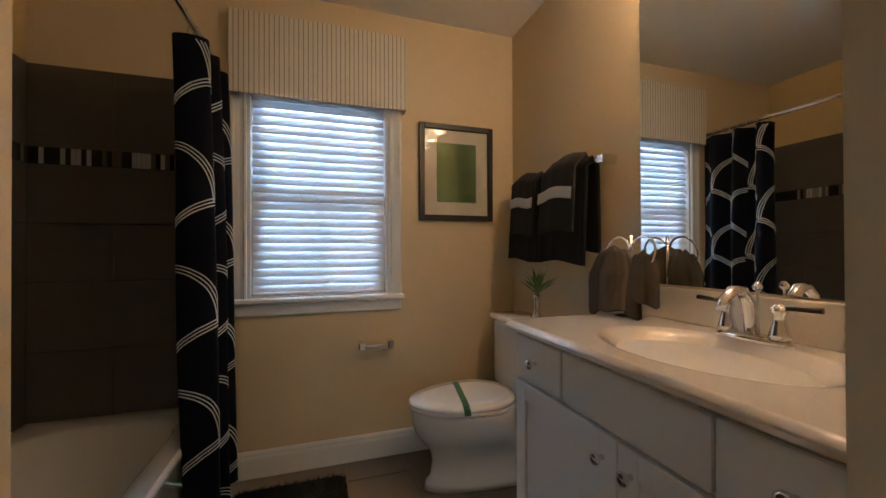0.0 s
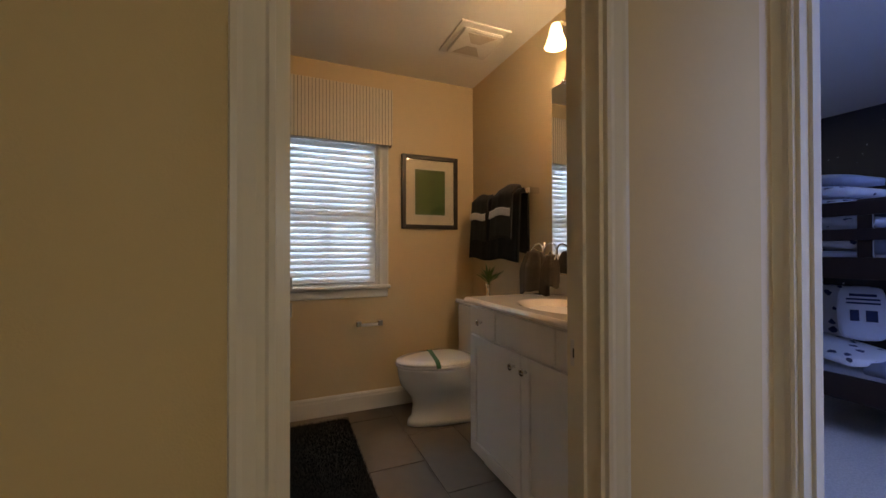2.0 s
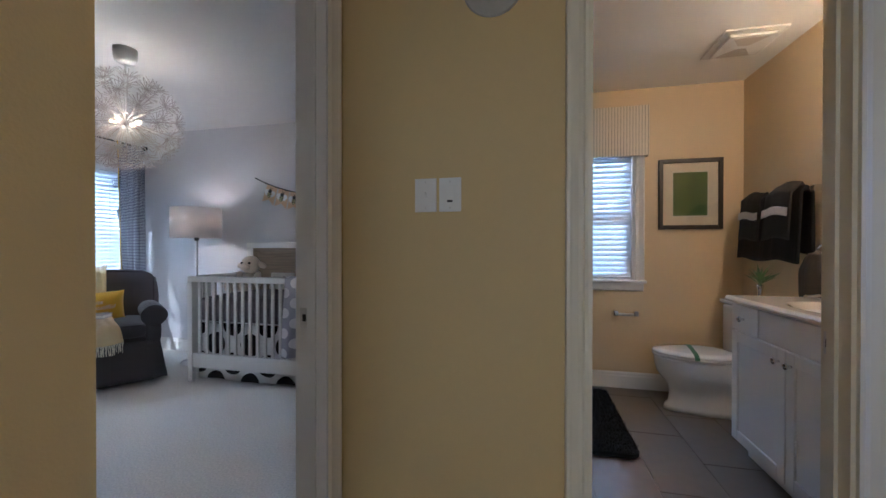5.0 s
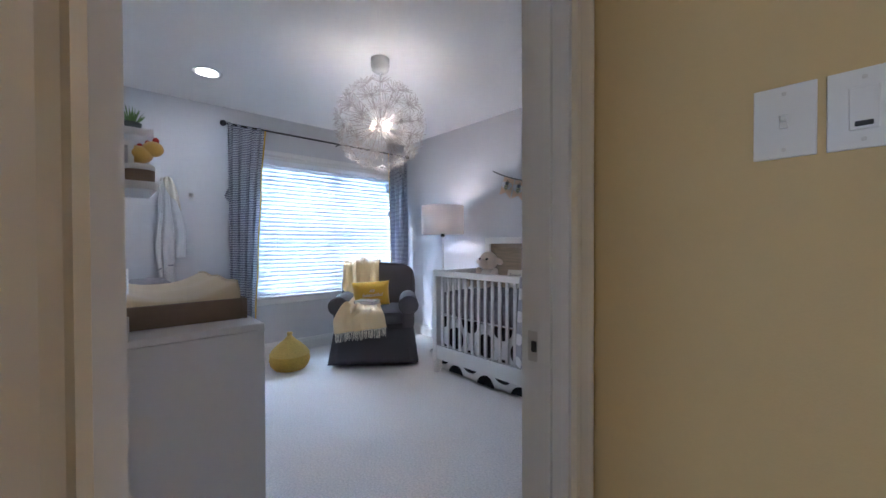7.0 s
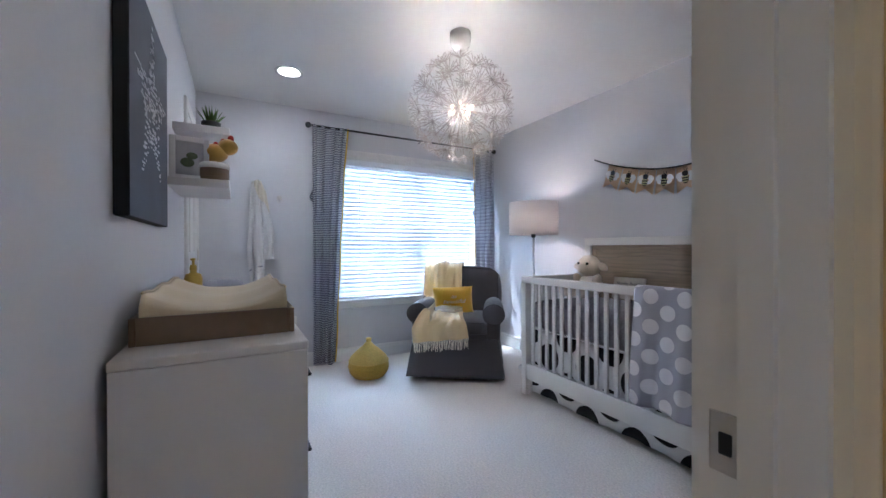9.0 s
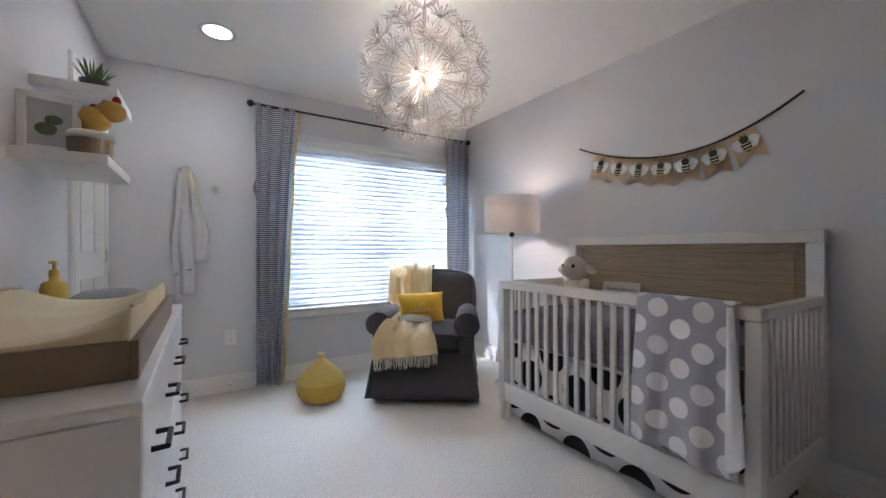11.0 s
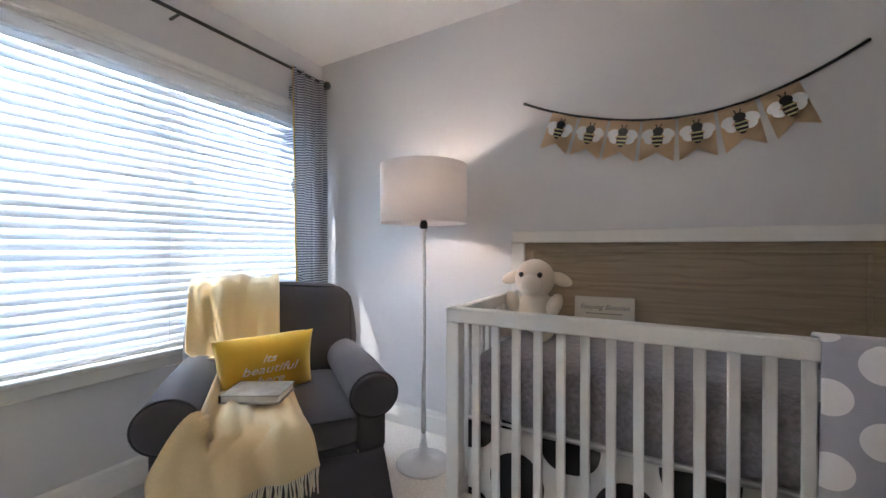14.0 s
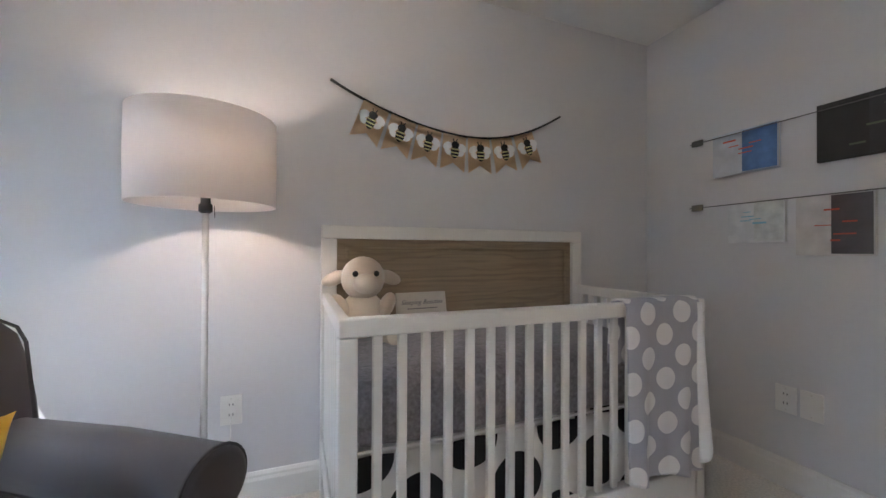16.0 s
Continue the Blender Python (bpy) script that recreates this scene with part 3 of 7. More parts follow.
BURLAP = mat("tan_burlap", (0.70, 0.52, 0.345), 0.95, noise_scale=260, vary=0.2, bump=0.4, bump_scale=400)
PAPERW = mat("white_felt", (0.86, 0.86, 0.86), 0.9)
BEEY = mat("bee_yellow_felt", (0.66, 0.64, 0.34), 0.9)


def translucent(m, amount):
    """Lets a thin cloth pass some of the light behind it."""
    nt = m.node_tree
    out = [n for n in nt.nodes if n.type == 'OUTPUT_MATERIAL'][0]
    b = nt.nodes["Principled BSDF"]
    tr = nt.nodes.new("ShaderNodeBsdfTranslucent")
    src = b.inputs["Base Color"].links[0].from_socket
    nt.links.new(src, tr.inputs[0])
    mx = nt.nodes.new("ShaderNodeMixShader")
    mx.inputs[0].default_value = amount
    nt.links.new(b.outputs[0], mx.inputs[1])
    nt.links.new(tr.outputs[0], mx.inputs[2])
    nt.links.new(mx.outputs[0], out.inputs[0])
    return m


translucent(SHADE, 0.5)
translucent(BLINDS, 0.15)


def soft_box(bm, x0, x1, y0, y1, z0, z1, r, seg=3, puff=0.0, m=None):
    """A cushion: a box with round edges and bulging faces."""
    bm2 = bmesh.new()
    box(bm2, x0, x1, y0, y1, z0, z1)
    bmesh.ops.subdivide_edges(bm2, edges=bm2.edges, cuts=7, use_grid_fill=True)
    c = Vector(((x0 + x1) / 2, (y0 + y1) / 2, (z0 + z1) / 2))
    h = Vector(((x1 - x0) / 2, (y1 - y0) / 2, (z1 - z0) / 2))
    for v in bm2.verts:
        p = v.co - c
        q = Vector((p[i] / h[i] for i in range(3)))
        inner = Vector((max(-h[i] + r, min(h[i] - r, p[i])) for i in range(3)))
        d = p - inner
        if d.length > 1e-6:
            p = inner + d.normalized() * min(d.length, r)
        for i in range(3):
            j, k = (i + 1) % 3, (i + 2) % 3
            if abs(q[i]) > 0.999:
                p[i] += math.copysign(puff * (1 - q[j] ** 2) * (1 - q[k] ** 2), q[i])
        v.co = c + p
    if m is not None:
        bmesh.ops.transform(bm2, matrix=m, verts=bm2.verts)
    me = bpy.data.meshes.new("tmp")
    bm2.to_mesh(me)
    bm2.free()
    bm.from_mesh(me)
    bpy.data.meshes.remove(me)
    return bm


def text_part(words, size, m, material, parent, label="", name="lettering", align='CENTER', depth=0.0006, shear=0.0, sx=1.0):
    cu = bpy.data.curves.new("letters", 'FONT')
    cu.body, cu.size, cu.align_x, cu.extrude, cu.shear = words, size, align, depth, shear
    tmp = bpy.data.objects.new("letters", cu)
    scene.collection.objects.link(tmp)
    me = bpy.data.meshes.new_from_object(tmp.evaluated_get(bpy.context.evaluated_depsgraph_get()))
    bpy.data.objects.remove(tmp)
    bpy.data.curves.remove(cu)
    me.materials.clear()
    me.materials.append(material)
    ob = new(name, me)
    ob.parent = parent
    ob.matrix_local = m @ Matrix.Diagonal((sx, 1, 1, 1))
    if label:
        ob["label"] = label
    return ob


def veined(nt, sp, old):
    """Long dark veins that wander along x."""
    tc = nt.nodes.new("ShaderNodeTexCoord")
    mp = nt.nodes.new("ShaderNodeMapping")
    mp.inputs["Scale"].default_value = (0.16, 0.6, 1.0)
    nt.links.new(tc.outputs["Object"], mp.inputs["Vector"])
    wv = nt.nodes.new("ShaderNodeTexWave")
    wv.bands_direction = 'Z'
    wv.inputs["Scale"].default_value = 7.0
    wv.inputs["Distortion"].default_value = 14.0
    wv.inputs["Detail"].default_value = 3.0
    wv.inputs["Detail Scale"].default_value = 1.6
    nt.links.new(mp.outputs[0], wv.inputs["Vector"])
    f = math_node(nt, 'MULTIPLY', math_node(nt, 'POWER', wv.outputs["Fac"], 4.0), 0.26)
    return mix(nt, f, old, (0.105, 0.078, 0.048))


pattern(DRIFT, veined)

# crib
CX0, CX1, CYF, CYB = -3.300, -1.893, 1.200, 1.965


def crib():
    root = thing("crib", "white lacquered crib with a driftwood headboard panel", "crib", pose(0, 0, 0))
    rt = 0.905
    p = 0.050
    for x in (CX0, CX1 - p):
        part("front_post", boxbm(x, x + p, CYF, CYF + p, 0.12, rt - 0.052, 0.003), LACQ, root)
    part("front_top_rail", boxbm(CX0, CX1, CYF, CYF + p, rt - 0.05, rt, 0.004), LACQ, root)
    part("front_bottom_rail", boxbm(CX0 + p + 0.001, CX1 - p - 0.001, CYF + 0.004, CYF + p - 0.004, 0.125, 0.245, 0.003), LACQ, root)
    n = 18
    s = None
    for i in range(n):
        x = -3.193 + 0.0713 * i
        if s is None:
            s = part("front_slat", boxbm(-0.0135, 0.0135, -0.009, 0.009, 0.245, rt - 0.05, 0.003), LACQ, root, m=pose(x, CYF + p / 2, 0)).data
        else:
            ob = new("front_slat", s)
            ob.parent = root
            ob.matrix_local = pose(x, CYF + p / 2, 0)
    for k, x in enumerate((CX0, CX1 - 0.034)):
        part("side_top_rail", boxbm(x, x + 0.034, CYF + p + 0.001, CYB - 0.061, rt - 0.05, rt - 0.002, 0.004), LACQ, root)
        part("side_bottom_rail", boxbm(x, x + 0.034, CYF + p + 0.001, CYB - 0.061, 0.145, 0.265, 0.003), LACQ, root)
        m = 10
        s2 = None
        for i in range(m):
            y = CYF + p + (CYB - 0.06 - CYF - p) * (i + 0.5) / m
            mm = pose(x + 0.017, y, 0)
            if s2 is None:
                s2 = part("side_slat", boxbm(-0.009, 0.009, -0.0135, 0.0135, 0.265, rt - 0.05, 0.003), LACQ, root, m=mm).data
            else:
                ob = new("side_slat", s2)
                ob.parent = root
                ob.matrix_local = mm
    ht = 1.203
    y0, y1 = CYB - 0.06, CYB
    for x in (CX0 - 0.004, CX1 - 0.061):
        part("headboard_post", boxbm(x, x + 0.065, y0, y1, 0.0, ht - 0.062, 0.003), LACQ, root)
    part("headboard_top_rail", boxbm(CX0 - 0.004, CX1 + 0.004, y0, y1, ht - 0.06, ht, 0.004), LACQ, root)
    a, b = CX0 + 0.062, CX1 - 0.062
    pan = part("headboard_panel", boxbm(a, b, y0 + 0.018, y1 - 0.012, 0.30, ht - 0.06), DRIFT, root, "weathered driftwood veneer panel")
    bm = bmesh.new()
    e = 0.038
    yb = y0 + 0.018
    box(bm, a + e, b - e, yb - 0.011, yb - 0.0005, ht - 0.06 - e - 0.010, ht - 0.06 - e, 0.002)
    box(bm, a + e, a + e + 0.012, yb - 0.011, yb - 0.0005, 0.40, ht - 0.07 - e, 0.002)
    box(bm, b - e - 0.012, b - e, yb - 0.011, yb - 0.0005, 0.40, ht - 0.07 - e, 0.002)
    part("panel_bead", bm, DRIFT, pan)
    for x in (CX0 + 0.004, CX1 - 0.046):
        part("front_leg", boxbm(x, x + 0.042, CYF + 0.004, CYF + 0.046, 0.0, 0.12, 0.003), LACQ, root)
    for z in (0.36, 0.44, 0.52, 0.60):
        bm = tube(bmesh.new(), (CX1 + 0.003, CYB - 0.03, z), (CX1 + 0.009, CYB - 0.03, z), 0.006, n=12)
        part("bolt", bm, NICKEL, root, "small brass coloured bolt head")
    return root


crib()
bm = soft_box(bmesh.new(), CX0 + 0.055, CX1 - 0.055, CYF + 0.06, CYB - 0.075, 0.505, 0.725, 0.040, puff=0.018)
bmesh.ops.subdivide_edges(bm, edges=bm.edges, cuts=5, use_grid_fill=True)
bm.normal_update()
for v in bm.verts:
    q = v.co
    w = noise.noise(Vector((q.x * 26, q.y * 26, q.z * 26))) + 0.7 * noise.noise(Vector((q.x * 60 + 9, q.y * 60, q.z * 60)))
    v.co = q + v.normal * (0.0045 * w)
cm = thing("crib_mattress", "slate grey quilted mattress cover inside the crib", "mattress")
part("quilt", bm, QUILT, cm, smooth=True)
bm = path_tube(bmesh.new(), [(CX0 + 0.058, CYF + 0.064, 0.510), (CX1 - 0.058, CYF + 0.064, 0.510), (CX1 - 0.058, CYB - 0.078, 0.510), (CX0 + 0.058, CYB - 0.078, 0.510)], 0.005, 6, closed=True)
part("piping", bm, PAPERW, cm, "pale piping along the lower edge")

# dust ruffle with big black dots under the mattress
RUFF = dotted("white_cotton_with_black_dots", (0.76, 0.75, 0.73), (0.012, 0.012, 0.014), 0, 2, 0.34, 0.165, 0.094, vary=0.03)
RUFFX = dotted("white_cotton_with_black_dots_side", (0.76, 0.75, 0.73), (0.012, 0.012, 0.014), 1, 2, 0.34, 0.165, 0.094, vary=0.03)


def scallop(s):
    return 0.022 + 0.006 * math.sin(s * 9)


rf = thing("crib_skirt", "white crib skirt with large black dots hanging below the rails", "bed skirt")
bm = sheet(bmesh.new(), 140, 8, lambda u, v: Vector((CX0 + 0.06 + u * (CX1 - CX0 - 0.12), CYF + 0.058 + 0.005 * math.sin(u * 50), scallop(u * 1.3) + (0.500 - scallop(u * 1.3)) * v)), 0.002)
part("front_panel", bm, RUFF, rf, smooth=True)
for x in (CX0 + 0.058, CX1 - 0.058):
    bm = sheet(bmesh.new(), 60, 8, lambda u, v: Vector((x + 0.004 * math.sin(u * 30), CYF + 0.085 + u * (CYB - CYF - 0.17), scallop(u * 0.6) + (0.500 - scallop(u * 0.6)) * v)), 0.002)
    part("side_panel", bm, RUFFX, rf, smooth=True)

# dotted blanket over the front rail
DOTS = dotted("grey_fleece_with_white_dots", (0.40, 0.40, 0.455), (0.82, 0.81, 0.81), 0, 2, 0.172, 0.079, 0.040, phase=0.5, vary=0.05, bump=0.3, bump_scale=300, sheen=0.4)
bl = thing("crib_blanket", "grey fleece blanket with white dots hung over the crib rail", "blanket")


def blanket(u, v):
    # v runs from inside over the rail to the front hem
    x = -2.342 + 0.383 * u + 0.012 * math.sin(v * 5 + u * 2)
    L = [(0.0, CYF + 0.062, 0.66), (0.22, CYF + 0.058, 0.895), (0.27, CYF + 0.045, 0.913), (0.31, CYF + 0.005, 0.915), (0.35, CYF - 0.010, 0.898), (1.0, CYF - 0.030, 0.27)]
    for (a, y0, z0), (b, y1, z1) in zip(L, L[1:]):
        if v <= b:
            f = (v - a) / (b - a)
            y, z = y0 + (y1 - y0) * f, z0 + (z1 - z0) * f
            break
    w = max(0.0, v - 0.4)
    y -= w * (0.030 * math.sin(u * 11 + 0.7) + 0.012 * math.sin(u * 23 + v * 4)) + 0.006 * math.sin(u * 9) * (v > 0.33)
    return Vector((x - 0.05 * w * (u - 0.4), y - 0.012, z + 0.04 * w * (1 - u) - 0.01 * math.sin(u * 9) * w))


part("dotted_face", sheet(bmesh.new(), 44, 70, blanket, 0.006), DOTS, bl, smooth=True)
bm = sheet(bmesh.new(), 8, 30, lambda u, v: Vector((-1.985 + 0.062 * u * (0.25 + 0.75 * v), CYF - 0.022 - 0.018 * math.sin(u * 3) - 0.02 * v, 0.90 - 0.60 * v + 0.05 * (u ** 2) * v)), 0.004)
part("white_lining", bm, PAPERW, bl, "plain white blanket lining", smooth=True)

# plush lamb and framed plaque


def ball(bm, c, r, s=(1, 1, 1), rot=(0, 0, 0)):
    m = pose(*c, *rot) @ Matrix.Diagonal((*s, 1))
    bmesh.ops.create_uvsphere(bm, u_segments=20, v_segments=14, radius=r, matrix=m)


bm = bmesh.new()
lx, ly, lz = -3.145, 1.79, 0.735
ball(bm, (lx, ly, lz + 0.085), 0.095, (1, 0.9, 1.05))
ball(bm, (lx, ly - 0.015, lz + 0.240), 0.091, (1.0, 0.92, 1.0))
ball(bm, (lx, ly - 0.085, lz + 0.222), 0.050, (1, 0.9, 0.85))
for s in (-1, 1):
    ball(bm, (lx + s * 0.114, ly, lz + 0.240), 0.052, (1.05, 0.4, 0.55), (0, s * 22, 0))
    ball(bm, (lx + s * 0.075, ly - 0.13, lz + 0.030), 0.044, (0.95, 2.1, 0.9), (0, 0, s * 14))
    ball(bm, (lx + s * 0.088, ly - 0.215, lz + 0.046), 0.043, (0.95, 0.6, 1.15))
    ball(bm, (lx + s * 0.095, ly - 0.04, lz + 0.125), 0.036, (0.9, 1.0, 1.6), (0, s * 25, 0))
for f in bm.faces:
    f.smooth = True
n0 = len(bm.faces)
for s in (-1, 1):
    ball(bm, (lx + s * 0.042, ly - 0.086, lz + 0.262), 0.012)
bm.faces.ensure_lookup_table()
for f in bm.faces[n0:]:
    f.material_index = 1
tagged(part("plush_toy", bm, [PLUSH, BLACK], smooth=True), "cream plush lamb sitting in the crib", "soft toy")
pq = thing("framed_plaque", "cream plaque with a line of grey writing in the crib", "sign", pose(-2.855, 1.845, 0.735) @ pose(0, 0, 0, -14, 0, 4))
part("board", boxbm(-0.125, 0.125, -0.008, 0.008, 0.0, 0.165, 0.003), mat("cream_card", (0.62, 0.59, 0.52), 0.7), pq)
INK = mat("grey_ink", (0.16, 0.16, 0.17), 0.8)
text_part("Sleeping Beauties", 0.030, pose(0.0, -0.0085, 0.108, 90, 0, 0), INK, pq, "grey script lettering", shear=0.4)
bm = bmesh.new()
for k in range(11):
    box(bm, -0.075 + k * 0.014, -0.065 + k * 0.014, -0.0095, -0.0085, 0.086, 0.091)
part("small_print", bm, INK, pq, "line of small grey print")

# bee bunting
bunt = thing("bee_bunting", "burlap pennant bunting with felt bees on a black cord", "bunting")
BL, BR = Vector((-3.265, NN - 0.012, 1.882)), Vector((-1.976, NN - 0.012, 1.878))


def cord(u):
    p = BL.lerp(BR, u)
    p.z -= 0.185 * (1 - (2 * u - 1) ** 2) - 0.012 * math.sin(u * math.pi * 2)
    return p


part("cord", path_tube(bmesh.new(), [cord(i / 40) for i in range(41)], 0.0065, 6), BLACK, bunt, "black cord")


def bee_flag(c, ang, w=0.130, h=0.186):
    m = Matrix.Translation(c) @ pose(0, 0, 0, 0, ang, 0)
    bm = bmesh.new()
    vs = [(-w / 2, 0), (w / 2, 0), (w / 2 + 0.004, -h), (0.0, -h + 0.042), (-w / 2 - 0.004, -h)]
    a = [bm.verts.new((x, 0.004 + 0.004 * math.sin(x * 40), z)) for x, z in vs]
    f = bm.faces.new(a)
    bmesh.ops.solidify(bm, geom=[f], thickness=0.0015)
    fl = part("pennant", bm, BURLAP, bunt, m=m)

    def oval(bm, x, z, rx, rz, y, rot=0.0, t=0.003):
        lathe(bm, [(0, 0), (1, 0), (1, 1), (0, 1.0)], 20, pose(x, y, z, 90, 0, 0) @ pose(0, 0, 0, 0, 0, rot) @ Matrix.Diagonal((rx, rz, t, 1)))
    z = -0.084
    bm = bmesh.new()
    oval(bm, 0, z - 0.008, 0.022, 0.033, -0.0100)
    oval(bm, 0, z + 0.030, 0.021, 0.018, -0.0100)
    for s in (-1, 1):
        path_tube(bm, [(s * 0.006, -0.004, z + 0.044), (s * 0.009, -0.004, z + 0.058), (s * 0.012, -0.004, z + 0.064)], 0.0024, 5)
    part("bee_body", bm, BLACK, fl, "black felt bee body")
    bm = bmesh.new()
    for dz, hw in ((0.006, 0.024), (-0.012, 0.026), (-0.029, 0.020)):
        box(bm, -hw * 0.8, hw * 0.8, -0.0142, -0.0131, z + dz - 0.0034, z + dz + 0.0034)
    part("bee_stripes", bm, BEEY, fl, "yellow felt stripes")
    for s in (-1, 1):
        bm = bmesh.new()
        oval(bm, s * 0.041, z + 0.020, 0.026, 0.019, -0.0062, -s * 34)
        part("bee_wing", bm, PAPERW, fl, "white felt wing")
        bm = bmesh.new()
        oval(bm, s * 0.036, z - 0.010, 0.020, 0.014, -0.0068, s * 32)
        part("bee_wing", bm, PAPERW, fl, "white felt wing")


for i in range(7):
    u = 0.1655 + 0.1060 * i
    a, b = cord(u - 0.03), cord(u + 0.03)
    bee_flag(cord(u) + Vector((0, -0.008, -0.004)), -math.degrees(math.atan2(b.z - a.z, b.x - a.x)))

# floor lamp
fl = thing("floor_lamp", "white floor lamp with a drum shade, switched on", "floor lamp", pose(-3.70, 1.685, 0))
part("base", lathe(bmesh.new(), [(0.135, 0), (0.14, 0.006), (0.135, 0.014), (0.07, 0.028), (0.03, 0.055), (0.016, 0.11), (0.012, 0.16)], 40), LAMPWHITE, fl, smooth=True)
part("pole", tube(bmesh.new(), (0, 0, 0.155), (0, 0, 1.225), 0.0115, 0.0105, 16), LAMPWHITE, fl, smooth=True)
part("socket", lathe(bmesh.new(), [(0.012, 1.215), (0.021, 1.222), (0.021, 1.245), (0.015, 1.25), (0.015, 1.31)], 20), BLACK, fl, "black lamp socket", smooth=True)
bm = lathe(bmesh.new(), [(0.222, 1.243), (0.224, 1.40), (0.222, 1.540), (0.219, 1.540), (0.221, 1.40), (0.219, 1.243)], 64, ring=True)
sh = part("shade", bm, SHADE, fl, "white linen drum shade", smooth=False)
for p in sh.data.polygons:
    p.use_smooth = abs(p.normal.z) < 0.5
bm = bmesh.new()
for k in range(3):
    a = k * 2.094
    path_tube(bm, [(0.014 * math.cos(a), 0.014 * math.sin(a), 1.30), (0.219 * math.cos(a), 0.219 * math.sin(a), 1.525)], 0.002, 5)
part("spider", bm, BLACK, fl)
BULB = glow("warm_bulb", (1.0, 0.72, 0.45), 8.0)
part("bulb", lathe(bmesh.new(), [(0.013, 1.31), (0.028, 1.345), (0.034, 1.38), (0.024, 1.41), (0.0, 1.42)], 20), BULB, fl, "glowing warm bulb", smooth=True).visible_shadow = False
part("pull_chain", path_tube(bmesh.new(), [(0.03, -0.02, 1.24), (0.032, -0.022, 1.20)], 0.0012, 5), BLACK, fl)
lamp("floor_lamp_light", 'POINT', 5.5, (1.0, 0.76, 0.62), pose(-3.70, 1.685, 1.385), radius=0.035)
bm = path_tube(bmesh.new(), [(-3.62, 1.74, 0.012), (-3.56, 1.80, 0.008), (-3.60, 1.90, 0.008), (-3.66, 1.96, 0.05), (-3.66, 1.975, 0.30), (-3.66, 1.985, 0.388)], 0.003, 6)
tagged(part("lamp_cord", bm, LAMPWHITE, smooth=True), "white lamp cord running to the outlet", "cable")

# dandelion chandelier
CH = Vector((-3.005, 0.473, 1.975))
PETAL = mat("white_plastic_petals", (0.47, 0.43, 0.40), 0.5, vary=0.02)
ch = thing("pendant_lamp", "white dandelion pendant lamp of many star flowers, switched on", "pendant lamp", Matrix.Translation(CH))
part("canopy", lathe(bmesh.new(), [(0.030, 0.365), (0.058, 0.385), (0.064, 0.42), (0.064, H - CH.z - 0.001)], 32), LAMPWHITE, ch, smooth=True)
part("stem", tube(bmesh.new(), (0, 0, 0.06), (0, 0, 0.37), 0.006, n=10), LAMPWHITE, ch)
part("core", lathe(bmesh.new(), [(0.0, -0.03), (0.018, -0.026), (0.028, -0.01), (0.028, 0.02), (0.018, 0.045), (0.0, 0.06)], 24), LAMPWHITE, ch, smooth=True)
bm = bmesh.new()
tube(bm, (0, 0, -0.25), (0, 0, 0.0), 0.0022, n=5)
for k in range(18):
    a = k * 2 * math.pi / 18
    l, up = 0.062 + 0.006 * (k % 2), 0.020 + 0.012 * (k % 2)
    p0 = Vector((0.004 * math.cos(a), 0.004 * math.sin(a), 0.0))
    p1 = Vector((l * math.cos(a), l * math.sin(a), up))
    side = Vector((-math.sin(a), math.cos(a), 0)) * 0.0021
    t = Vector((0, 0, 0.0016))
    q = [bm.verts.new(p0 - side * 0.6), bm.verts.new(p0 + side * 0.6), bm.verts.new(p1 + side), bm.verts.new(p1 - side)]
    w = [bm.verts.new(v.co + t) for v in q]
    for f in ((0, 3, 2, 1), (4, 5, 6, 7), (0, 1, 5, 4), (1, 2, 6, 5), (2, 3, 7, 6), (3, 0, 4, 7)):
        qq = q + w
        bm.faces.new([qq[i] for i in f])
ball(bm, (0, 0, 0.002), 0.010, (1, 1, 0.5))
flower = None
NF = 60
for i in range(NF):
    z = 1 - 2 * (i + 0.5) / NF
    if z > 0.97:
        continue
    r = math.sqrt(1 - z * z)
    a = i * 2.39996
    n = Vector((r * math.cos(a), r * math.sin(a), z))
    m = Matrix.Translation(n * 0.285) @ n.to_track_quat('Z', 'Y').to_matrix().to_4x4() @ pose(0, 0, 0, 0, 0, i * 37)
    if flower is None:
        flower = part("star_flower", bm, PETAL, ch, m=m).data
    else:
        ob = new("star_flower", flower)
        ob.parent = ch
        ob.matrix_local = m
for k in range(4):
    a = k * 1.571 + 0.4
    part("bulb", lathe(bmesh.new(), [(0.006, 0), (0.013, 0.012), (0.014, 0.03), (0.0, 0.042)], 12, pose(0.055 * math.cos(a), 0.055 * math.sin(a), -0.015, 70, 0, math.degrees(a) + 90)), glow("warm_pendant_bulb", (1.0, 0.70, 0.42), 3.0), ch, "glowing warm bulb", smooth=True).visible_shadow = False
lamp("pendant_light", 'POINT', 13.0, (1.0, 0.80, 0.60), Matrix.Translation(CH), radius=0.065)


def downlight(x, y, watts, lab):
    r = thing("recessed_light", lab, "downlight", pose(x, y, H))
    part("trim_ring", lathe(bmesh.new(), [(0.070, -0.002), (0.098, -0.006), (0.100, -0.0005), (0.070, -0.0005)], 40, ring=True), LAMPWHITE, r, smooth=True)
    part("lens", lathe(bmesh.new(), [(0.0, -0.004), (0.070, -0.004), (0.070, -0.001), (0.0, -0.001)], 40), glow("warm_white_lens", (1.0, 0.90, 0.76), 9.0), r, "glowing white lens")
    lamp("recessed_light_beam", 'AREA', watts, (1.0, 0.965, 0.93), look((x, y, H - 0.012), (x, y, 0)), size=0.13)


downlight(-4.05, -0.386, 2.0, "white recessed ceiling light, switched on, in the nursery")

